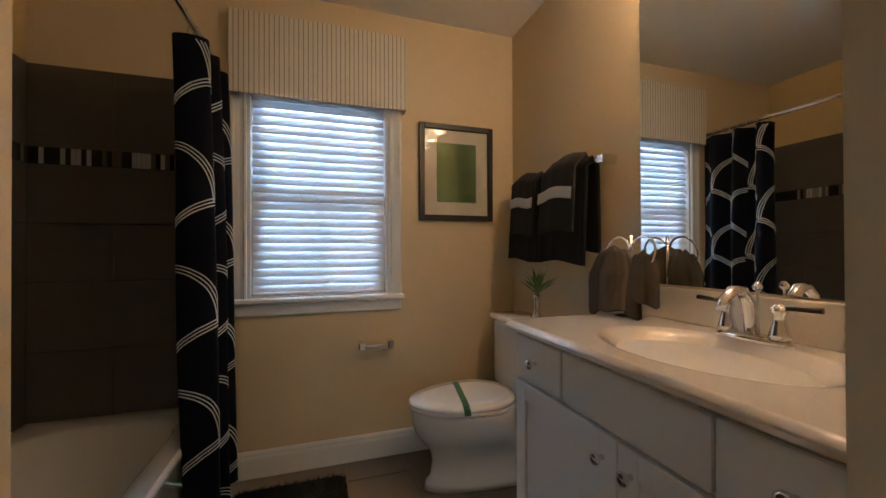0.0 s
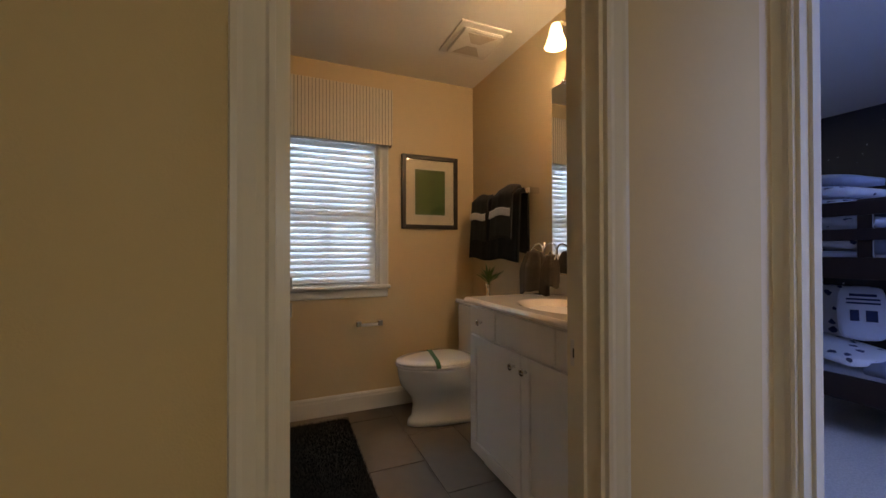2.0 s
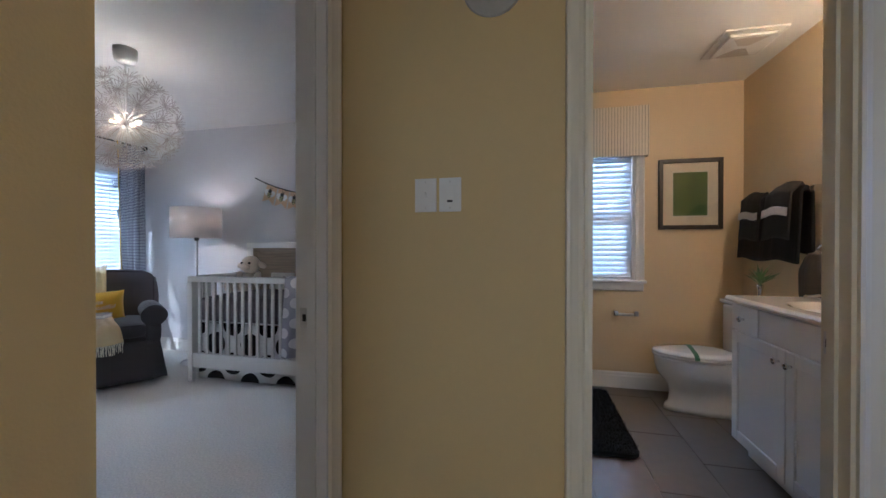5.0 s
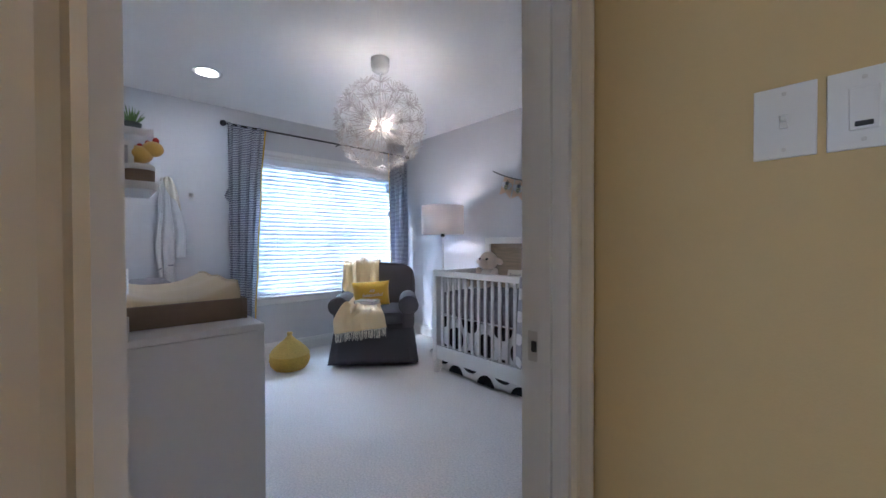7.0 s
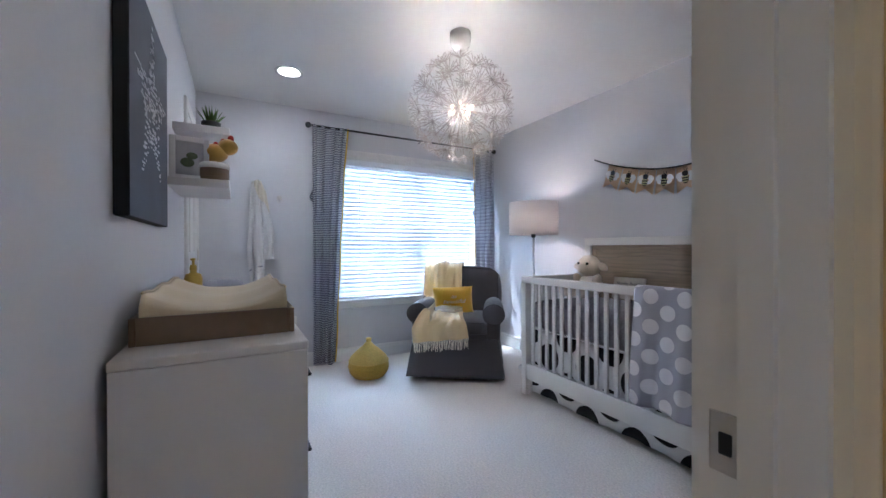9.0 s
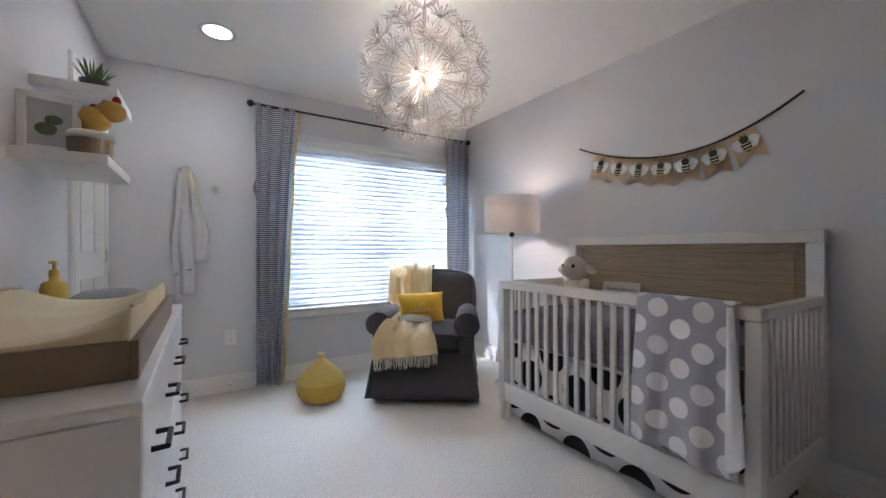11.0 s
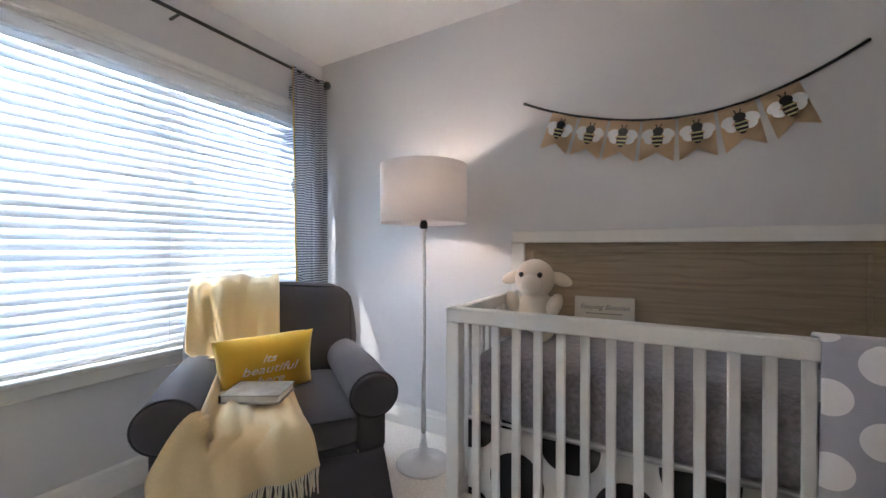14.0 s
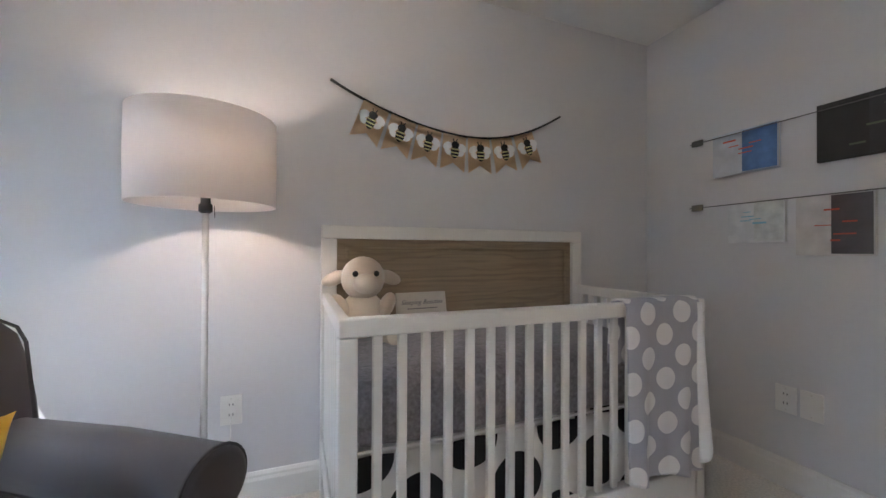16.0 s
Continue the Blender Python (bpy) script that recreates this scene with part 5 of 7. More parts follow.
tagged(part("plush_dragon", bm, [mat("golden_plush", (0.66, 0.40, 0.09), 1.0, bump=0.6, bump_scale=300, sheen=0.4), mat("red_plush", (0.38, 0.04, 0.03), 1.0)], smooth=True), "golden plush dragon with a red crest on the shelf", "soft toy")

# towel on hook, second hook
ROBE = mat("white_terry", (0.72, 0.71, 0.70), 1.0, noise_scale=250, vary=0.06, bump=0.7, bump_scale=300, sheen=0.5)
for y, z in ((-0.595, 1.70), (-0.388, 1.585)):
    hk = thing("wall_hook", "small nickel wall hook on the grey wall", "hook", pose(NW, y, z), group="wall hooks")
    part("rose", lathe(bmesh.new(), [(0.0, 0.0005), (0.021, 0.0005), (0.021, 0.006), (0.0, 0.010)], 20, pose(0, 0, 0, 0, 90, 0)), NICKEL, hk, smooth=True)
    part("prong", path_tube(bmesh.new(), [(0.006, 0, 0), (0.03, 0, -0.004), (0.038, 0, -0.016), (0.032, 0, -0.03), (0.02, 0, -0.034)], 0.005, 8), NICKEL, hk, smooth=True)
    if z < 1.6:
        part("ring", path_tube(bmesh.new(), [(0.016, 0.022 * math.cos(k * 0.524), -0.026 + 0.022 * math.sin(k * 0.524)) for k in range(12)], 0.003, 6, closed=True), NICKEL, hk)


def robe(u, v):
    w = 0.026 + 0.078 * min(1, v * 1.5) ** 0.8
    y = -0.585 + (u - 0.5) * 2 * w + 0.055 * v + 0.012 * math.sin(v * 9 + u * 3) * v
    gather = min(1, 3.5 * v)
    x = NW + 0.046 + 0.020 * math.sin(u * 15 + v * 2.5) * gather + 0.010 * math.sin(u * 31 + v * 6) * gather + 0.018 * v * (1 - abs(2 * u - 1))
    hem = 0.66 if u > 0.62 else 0.90
    z = 1.705 - 0.030 * abs(2 * u - 1) - v * hem - 0.05 * v * max(0.0, 0.62 - u) + 0.012 * math.sin(u * 8)
    return Vector((x, y, z))


def hood(u, v):
    w = 0.022 + 0.040 * math.sin(min(1.0, v * 1.25) * 1.571) * (1 - 0.55 * v)
    return Vector((NW + 0.082 + 0.016 * math.sin(u * 9 + v * 4) + 0.012 * v, -0.570 + (u - 0.5) * 2 * w + 0.055 * v, 1.728 - 0.022 * abs(2 * u - 1) - 0.27 * v * (0.55 + 0.45 * u)))


tw = thing("hooded_towel", "white terry hooded towel hanging on a hook", "towel")
part("cloth", sheet(bmesh.new(), 36, 50, robe, 0.008), ROBE, tw, smooth=True)
bm = sheet(bmesh.new(), 18, 24, hood, 0.006)
part("hood", bm, mat("cream_terry", (0.74, 0.69, 0.58), 1.0, bump=0.7, bump_scale=300), tw, "cream hood", smooth=True)
bm = sheet(bmesh.new(), 20, 1, lambda u, v: robe(u * 0.5, 0.80 + 0.012 * v) + Vector((0.006, 0, 0)), 0.003)
part("grey_band", bm, mat("grey_binding", (0.30, 0.30, 0.33), 0.9), tw, "grey binding")

# closet door in the corner
cd = thing("closet_door", "white panelled closet door, closed, in the nursery corner", "door", kind="structure")
part("slab", boxbm(-4.70, -4.02, NS + 0.0005, NS + 0.012, 0.01, 2.03), TRIM, cd)
bm = bmesh.new()
for z0, z1 in ((0.2, 0.95), (1.1, 1.85)):
    for x0, x1 in ((-4.62, -4.39), (-4.33, -4.10)):
        box(bm, x0, x1, NS + 0.0125, NS + 0.020, z0, z1, 0.006)
part("raised_panels", bm, TRIM, cd)
bm = bmesh.new()
casing_face(bm, 'y', NS, 1, -4.705, -4.015, 2.035)
bmesh.ops.recalc_face_normals(bm, faces=bm.faces)
part("casing", bm, TRIM, cd)
for z in (0.3, 1.07, 1.80):
    part("hinge", boxbm(-4.708, -4.70, NS + 0.012, NS + 0.026, z - 0.045, z + 0.045, 0.002), NICKEL, cd)
bm = bmesh.new()
tube(bm, (NW + 0.015, -0.29, 0.075), (NW + 0.075, -0.29, 0.075), 0.006, n=10)
tube(bm, (NW + 0.072, -0.29, 0.075), (NW + 0.085, -0.29, 0.075), 0.011, n=12)
tagged(part("door_stop_peg", bm, NICKEL), "small nickel door stop on the baseboard", "door stop")

# books on arrow ledges
BOOKS = [(1.258, 1.56, 1.492, 1.715, ((0.55, 0.60, 0.66), (0.10, 0.20, 0.42), (0.62, 0.10, 0.05))), (0.78, 1.12, 1.478, 1.725, ((0.02, 0.02, 0.02), (0.03, 0.03, 0.035), (0.10, 0.13, 0.08))),
         (1.233, 1.482, 1.138, 1.345, ((0.66, 0.67, 0.68), (0.60, 0.62, 0.60), (0.25, 0.50, 0.62))), (0.94, 1.194, 1.078, 1.34, ((0.60, 0.58, 0.56), (0.07, 0.06, 0.06), (0.50, 0.08, 0.04)))]
NAMES = ("blue and white", "black", "white", "red and green")
for i, (y0, y1, z0, z1, cols) in enumerate(BOOKS):
    b = thing("picture_book", NAMES[i] + " covered picture book on a wall ledge", "book", Matrix.Translation((NE - 0.020, 0, 0)), group="books on the arrow ledges")
    part("page_block", boxbm(-0.006, 0.006, y0 + 0.004, y1 - 0.004, z0 + 0.004, z1 - 0.004), mat("page_edges", (0.7, 0.68, 0.62), 0.9), b)
    part("back_cover", boxbm(0.0062, 0.009, y0, y1, z0, z1, 0.001), mat("back_cover", cols[0], 0.4), b)
    m0 = mat("front_cover", cols[0], 0.35, noise_scale=14, vary=0.35)
    part("front_cover", boxbm(-0.0095, -0.0065, y0, y1, z0, z1, 0.001), m0, b)
    w = y1 - y0
    part("cover_art", boxbm(-0.0105, -0.0098, y0 + 0.006, y0 + w * 0.52, z0 + 0.008, z1 - 0.008), mat("cover_art", cols[1], 0.35, noise_scale=18, vary=0.5), b)
    bm = bmesh.new()
    rnd = random.Random(i)
    for k in range(5):
        a, c = rnd.uniform(y0 + 0.02, y1 - 0.1), rnd.uniform(z0 + 0.05, z1 - 0.05)
        box(bm, -0.0115, -0.0108, a, a + rnd.uniform(0.03, 0.07), c, c + rnd.uniform(0.003, 0.009))
    part("cover_print", bm, mat("cover_print", cols[2], 0.4), b)
DARKN = mat("dark_pewter", (0.16, 0.155, 0.15), 0.45, 0.7)
for y1, z in ((1.685, 1.700), (1.685, 1.338)):
    ar = thing("arrow_rod", "thin pewter arrow rod holding books on the wall", "wall ledge", group="arrow ledges")
    part("shaft", tube(bmesh.new(), (NE - 0.034, 0.72, z), (NE - 0.034, y1, z), 0.0025, n=8), DARKN, ar)
    bm = bmesh.new()
    for k in (-1, 1):
        for j in range(3):
            y = y1 - 0.012 - j * 0.020
            box(bm, NE - 0.036, NE - 0.032, y - 0.022, y, z, z + k * 0.016, 0.0, m=None)
    part("fletching", bm, DARKN, ar)
    for y in (1.30, 0.85):
        part("standoff", tube(bmesh.new(), (NE - 0.001, y, z), (NE - 0.034, y, z), 0.003, n=8), DARKN, ar)

# ---- bathroom ----
VENEER = mat("white_thermofoil", (0.83, 0.825, 0.80), 0.28, vary=0.01, stain=0.015)
va = thing("bathroom_vanity", "white shaker bathroom vanity with chrome knobs", "vanity")
VX, VY0, VY1 = 0.675, 0.012, 0.945
part("carcass", boxbm(VX, BE - 0.002, VY0, VY1, 0.095, 0.858, 0.002), VENEER, va)
part("toe_kick", boxbm(VX + 0.07, BE - 0.002, VY0, VY1, 0.0, 0.094), VENEER, va)


def knob(parent, y, z):
    bm = bmesh.new()
    lathe(bm, [(0.006, 0.0), (0.006, 0.012), (0.010, 0.017), (0.0155, 0.022), (0.0155, 0.027), (0.010, 0.031), (0.0, 0.032)], 20, pose(VX - 0.019, y, z, 0, -90, 0))
    part("knob", bm, CHROME, parent, "round chrome knob", smooth=True)


for y0, y1, ky in ((0.686, 0.930, 0.808), (0.268, 0.678, None), (0.024, 0.260, 0.145)):
    d = part("drawer_front", boxbm(VX - 0.0195, VX - 0.0005, y0, y1, 0.709, 0.846, 0.003), VENEER, va)
    if ky:
        knob(d, ky, 0.777)
for y0, y1, ky in ((0.482, 0.930, 0.522), (0.024, 0.476, 0.438)):
    z0, z1, f = 0.108, 0.698, 0.055
    d = part("cabinet_door", boxbm(VX - 0.010, VX - 0.001, y0 + f - 0.004, y1 - f + 0.004, z0 + f - 0.004, z1 - f + 0.004), VENEER, va, "white shaker door")
    for a, b in ((y0, y0 + f), (y1 - f, y1)):
        part("stile", boxbm(VX - 0.0195, VX - 0.0005, a, b, z0, z1, 0.002), VENEER, d)
    for a, b in ((z0, z0 + f), (z1 - f, z1)):
        part("rail", boxbm(VX - 0.0195, VX - 0.0005, y0 + f + 0.0003, y1 - f - 0.0003, a, b, 0.002), VENEER, d)
    knob(d, ky, 0.642)

ct = thing("countertop", "cream cultured marble vanity top with a moulded oval sink", "countertop")
KX0c, KX1c, KYa, KYb, KZ = 0.632, BE - 0.002, 0.008, 0.962, 0.888


def top(u, v):
    x, y = KX0c + u * (KX1c - KX0c), KYa + v * (KYb - KYa)
    d = math.hypot((x - 0.895) / 0.165, (y - 0.466) / 0.232)
    z = KZ
    if d < 1.18:
        z = KZ - 0.118 * (1 - (d / 1.18) ** 2.6) ** 1.7
    e = min(x - KX0c, KYb - y)
    if e < 0.012:
        z -= 0.012 * (1 - e / 0.012) ** 2
    return Vector((x, y, z))


bm = sheet(bmesh.new(), 90, 130, top)
part("deck", bm, MARBLE, ct, smooth=True)
bm = bmesh.new()
box(bm, KX0c, KX0c + 0.05, KYa, KYb, 0.859, KZ - 0.0125, 0.004)
box(bm, KX0c + 0.05, KX1c, KYb - 0.05, KYb, 0.859, KZ - 0.0125, 0.004)
part("edge", bm, MARBLE, ct)
part("backsplash", boxbm(BE - 0.022, BE - 0.001, KYa, KYb, KZ, 0.998, 0.005, 2), MARBLE, ct)
bm = lathe(bmesh.new(), [(0.0, 0.0), (0.022, 0.0), (0.022, 0.003), (0.0, 0.004)], 20, pose(0.895, 0.468, KZ - 0.119))
part("drain", bm, CHROME, ct, "chrome drain", smooth=True)

fa = thing("faucet", "chrome centerset faucet with dark lever handles", "faucet", pose(1.085, 0.478, KZ))
bm = lathe(bmesh.new(), [(0.0, 0.0), (1.0, 0.0), (0.98, 0.010), (0.86, 0.018), (0.0, 0.018)], 40, Matrix.Diagonal((0.030, 0.092, 1, 1)))
part("base_plate", bm, CHROME, fa, smooth=True)
pts = [(0.0, 0, 0.015), (-0.004, 0, 0.06), (-0.012, 0, 0.10), (-0.035, 0, 0.128), (-0.068, 0, 0.130), (-0.098, 0, 0.108), (-0.110, 0, 0.082)]
part("spout", path_tube(bmesh.new(), pts, lambda f: 0.017 - 0.005 * f, 14), CHROME, fa, smooth=True)
part("lift_rod", lathe(bmesh.new(), [(0.003, 0.015), (0.003, 0.125), (0.010, 0.13), (0.012, 0.138), (0.006, 0.148), (0.0, 0.15)], 14, pose(0.022, 0, 0)), CHROME, fa, smooth=True)
for s in (-1, 1):
    h = part("handle", lathe(bmesh.new(), [(0.024, 0.016), (0.021, 0.03), (0.015, 0.055), (0.013, 0.075), (0.018, 0.082), (0.018, 0.092), (0.008, 0.10), (0.0, 0.102)], 24, pose(0, s * 0.062, 0)), CHROME, fa, smooth=True)
    bm = bmesh.new()
    path_tube(bm, [(0, s * 0.070, 0.092), (0.0, s * 0.10, 0.094), (0.0, s * 0.145, 0.096)], lambda f: 0.005 + 0.002 * f, 10)
    part("lever", bm, mat("dark_chrome_lever", (0.05, 0.045, 0.04), 0.25, 0.6), h, "dark lever", smooth=True)

mi = thing("wall_mirror", "large frameless mirror above the vanity", "mirror")
part("glass", boxbm(BE - 0.0065, BE - 0.0015, 0.012, 0.902, 1.003, 2.045, 0.0015), MIRROR, mi)
for y in (0.3, 0.80):
    bm = lathe(bmesh.new(), [(0.011, 0.0), (0.011, 0.006), (0.006, 0.009), (0.0, 0.010)], 16, pose(BE - 0.0068, y, 2.044, 0, -90, 0))
    part("clip", bm, CHROME, mi, "small chrome mirror clip", smooth=True)

vl = thing("vanity_light", "nickel bath bar light with three glowing bell shades", "wall lamp")
part("back_bar", boxbm(BE - 0.025, BE - 0.001, 0.12, 0.82, 2.262, 2.33, 0.008, 2), NICKEL, vl)
SHGL = glow("lit_frosted_glass", (1.0, 0.70, 0.36), 5.0)
for y in (0.73, 0.47, 0.21):
    a = part("arm", path_tube(bmesh.new(), [(BE - 0.02, y, 2.30), (BE - 0.08, y, 2.31), (BE - 0.115, y, 2.29)], 0.008, 10), NICKEL, vl, smooth=True)
    bm = lathe(bmesh.new(), [(0.022, 2.29), (0.03, 2.265), (0.036, 2.235), (0.05, 2.195), (0.058, 2.175), (0.055, 2.175), (0.034, 2.235), (0.022, 2.28)], 28, pose(BE - 0.115, y, 0))
    s = part("shade", bm, SHGL, a, "glowing frosted glass bell shade", smooth=True)
    s.visible_shadow = False
    lamp("vanity_bulb", 'POINT', 4.0, (1.0, 0.70, 0.43), pose(BE - 0.125, y, 2.20), radius=0.04)

# towel bar and towels
tb = thing("towel_bar", "chrome towel bar on square posts", "towel bar")
for y in (1.037, 1.76):
    part("post", boxbm(BE - 0.075, BE - 0.001, y - 0.018, y + 0.018, 1.468, 1.504, 0.004), CHROME, tb)
part("bar", boxbm(BE - 0.072, BE - 0.056, 1.056, 1.741, 1.478, 1.494, 0.003), CHROME, tb)
TBLK = mat("black_terry", (0.005, 0.005, 0.007), 0.95, noise_scale=250, vary=0.3, bump=0.7, bump_scale=300)
TGRY = mat("charcoal_grey_terry", (0.038, 0.036, 0.035), 0.95, noise_scale=250, vary=0.2, bump=0.7, bump_scale=300)
TBRN = mat("taupe_terry", (0.085, 0.070, 0.058), 0.95, noise_scale=250, vary=0.2, bump=0.7, bump_scale=300)
LACE = mat("white_lace_band", (0.66, 0.64, 0.62), 0.9, noise_scale=120, vary=0.2, bump=0.5, bump_scale=200)
BX = BE - 0.064


def over_bar(y0, y1, zf, zb, off, seed):
    """Cloth folded over the bar: front hem at zf, back hem at zb, off: how far proud of the bar."""
    def fn(u, v):
        y = y0 + (y1 - y0) * u
        L = [(0.0, 1, zb), (0.42, 1, 1.486), (0.5, 0, 1.486 + off), (0.58, -1, 1.486), (1.0, -1, zf)]
        for (a, s0, z0), (b, s1, z1) in zip(L, L[1:]):
            if v <= b + 1e-9:
                f = (v - a) / (b - a)
                s, z = s0 + (s1 - s0) * f, z0 + (z1 - z0) * f
                break
        w = 0.008 * math.sin(u * 7 + seed) * max(0, v - 0.55) + 0.004 * math.sin(u * 19 + seed)
        x = BX + s * (off if s < 0 else min(off, 0.035))
        return Vector((x - max(0, w) - 0.05 * max(0, v - 0.6) * (0.4 + 0.6 * u), y + 0.02 * (v - 0.5) * math.sin(seed), z - 0.01 * math.sin(u * 5 + seed)))
    return fn


for y0, y1, off, sd, lab in ((1.430, 1.725, 0.026, 0.4, "black bath towel folded over the bar"), (1.085, 1.400, 0.036, 1.7, "black bath towel folded over the towel bar")):
    k = thing("bath_towel", lab, "towel", group="towels on the bar")
    part("cloth", sheet(bmesh.new(), 20, 40, over_bar(y0, y1, 1.072 - 0.4 * (off - 0.026), 1.12, off, sd), 0.016), TBLK, k, smooth=True)
for y0, y1, off, sd, lab in ((1.455, 1.665, 0.046, 0.9, "charcoal hand towel with a white band"), (1.125, 1.365, 0.060, 2.2, "charcoal hand towel with a white lace band")):
    k = thing("hand_towel", lab, "towel", group="hand towels on the bar")
    fn = over_bar(y0, y1, 1.205, 1.25, off, sd)
    part("cloth", sheet(bmesh.new(), 16, 40, fn, 0.010), TGRY, k, smooth=True)
    part("lace_band", sheet(bmesh.new(), 16, 4, lambda u, v: fn(-0.01 + 1.02 * u, 0.715 + 0.075 * v) + Vector((-0.0125, 0, 0)), 0.003), LACE, k, "white lace band", smooth=True)

# towel stand
ts = thing("towel_stand", "chrome countertop towel ring stand", "towel stand", pose(1.075, 0.862, KZ))
part("base", lathe(bmesh.new(), [(0.0, 0.0005), (0.055, 0.0005), (0.055, 0.006), (0.02, 0.012), (0.0, 0.014)], 32), CHROME, ts, smooth=True)
part("post", tube(bmesh.new(), (0, 0, 0.01), (0, 0, 0.285), 0.006, n=12), CHROME, ts, smooth=True)
for s in (-1, 1):
    bm = path_tube(bmesh.new(), [(-0.01 + 0.01 * math.sin(k * 0.3307), s * 0.055 + 0.055 * math.cos(k * 0.3307), 0.225 + 0.055 * math.sin(k * 0.3307)) for k in range(19)], 0.004, 8, closed=True)
    part("ring", bm, CHROME, ts, smooth=True)


def lobe(cx, cy, rx, ry, z0, z1, seed):
    """One hanging end of the towel, gathered at its top."""
    def fn(u, v):
        a = u * 2 * math.pi
        f = 0.45 + 0.55 * min(1, v * 2.6) ** 0.7
        w = 1 + 0.13 * math.sin(a * 4 + seed) * min(1, 2 * v) + 0.07 * math.sin(a * 9 + seed * 2 + v * 3)
        return Vector((cx + rx * f * w * math.cos(a), cy + ry * f * w * math.sin(a), z0 + (z1 - z0) * v + 0.014 * math.sin(a * 2 + seed) * v + 0.006 * math.sin(a * 5) * v))
    return fn


tw2 = thing("finger_towel", "taupe hand towel gathered through the ring stand", "towel")
for k, (cx, cy, rx, ry, z0, z1, sd) in enumerate(((1.035, 0.900, 0.046, 0.090, 0.232, 0.012, 0.6), (1.065, 0.800, 0.034, 0.044, 0.215, 0.060, 2.1))):
    fnl = lobe(cx, cy, rx, ry, KZ + z0, KZ + z1, sd)
    bm = sheet(bmesh.new(), 80, 26, fnl, 0.008)
    ring = [fnl(i / 40, 0.0) for i in range(40)]
    bm.faces.new([bm.verts.new(p) for p in ring])
    c = bmesh.ops.poke(bm, faces=[bm.faces[:][-1]])
    for v in c["verts"]:
        v.co.z += 0.022
    part("cloth", bm, TBRN, tw2, smooth=True)

# toilet, facing west
to = thing("toilet", "white two piece toilet with a paper strip across its closed lid", "toilet", pose(0.0, 1.535, 0))


def egg(sx0, sx1, w, z, n=40):
    """An elongated ring, round to the east, long to the west."""
    out = []
    c = sx1 - w
    for k in range(n):
        a = k * 2 * math.pi / n
        x = c + (w if math.cos(a) > 0 else (c - sx0)) * math.cos(a)
        out.append(Vector((x, w * math.sin(a), z)))
    return out


def loft(bm, rings, cap0=True, cap1=True):
    vs = [[bm.verts.new(p) for p in r] for r in rings]
    n = len(vs[0])
    for a, b in zip(vs, vs[1:]):
        for k in range(n):
            bm.faces.new((a[k], a[(k + 1) % n], b[(k + 1) % n], b[k]))
    if cap0:
        bm.faces.new(list(reversed(vs[0])))
    if cap1:
        bm.faces.new(vs[-1])
    return bm


bm = loft(bmesh.new(), [egg(0.500, 1.10, 0.118, 0.0), egg(0.506, 1.09, 0.115, 0.035), egg(0.530, 1.06, 0.100, 0.06), egg(0.540, 1.05, 0.100, 0.13), egg(0.528, 1.03, 0.110, 0.18), egg(0.490, 1.00, 0.140, 0.225), egg(0.458, 0.98, 0.168, 0.27), egg(0.444, 0.97, 0.179, 0.32), egg(0.440, 0.965, 0.182, 0.365), egg(0.440, 0.965, 0.182, 0.383)])
part("bowl", bm, CHINA, to, "glazed white bowl", smooth=True)
bm = loft(bmesh.new(), [egg(0.432, 0.955, 0.186, 0.384), egg(0.428, 0.957, 0.190, 0.39), egg(0.430, 0.955, 0.188, 0.402)])
part("seat", bm, CHINA, to, smooth=True)
bm = loft(bmesh.new(), [egg(0.430, 0.957, 0.189, 0.4045), egg(0.428, 0.957, 0.191, 0.412), egg(0.436, 0.95, 0.184, 0.424), egg(0.50, 0.90, 0.12, 0.430)])
part("lid", bm, CHINA, to, smooth=True)
part("tank", boxbm(0.965, BE - 0.012, -0.225, 0.225, 0.384, 0.74, 0.025, 3), CHINA, to, smooth=True)
part("tank_lid", boxbm(0.950, BE - 0.006, -0.235, 0.235, 0.7405, 0.775, 0.012, 2), CHINA, to, smooth=True)
bm = bmesh.new()
tube(bm, (0.965, -0.17, 0.69), (0.945, -0.17, 0.69), 0.014, n=14)
box(bm, 0.936, 0.946, -0.185, -0.10, 0.681, 0.697, 0.004)
part("flush_lever", bm, CHROME, to, "chrome flush lever")
bm = sheet(bmesh.new(), 20, 2, lambda u, v: Vector((0.645 + 0.075 * u + (v - 0.5) * 0.030, -0.2 + 0.4 * u, 0.4325 - 0.030 * abs(2 * u - 1) ** 8)), 0.0015)
part("paper_strip", bm, mat("green_paper_strip", (0.035, 0.13, 0.06), 0.7), to, "green paper strip across the lid")

ph = thing("toilet_paper_holder", "chrome paper holder with a white roller on the wall", "paper holder")
for x in (0.245, 0.398):
    part("post", boxbm(x - 0.017, x + 0.017, BN - 0.062, BN - 0.001, 0.598, 0.640, 0.004), CHROME, ph)
part("roller", tube(bmesh.new(), (0.262, BN - 0.045, 0.610), (0.381, BN - 0.045, 0.610), 0.011, n=16), WHITE, ph, "white roller", smooth=True)

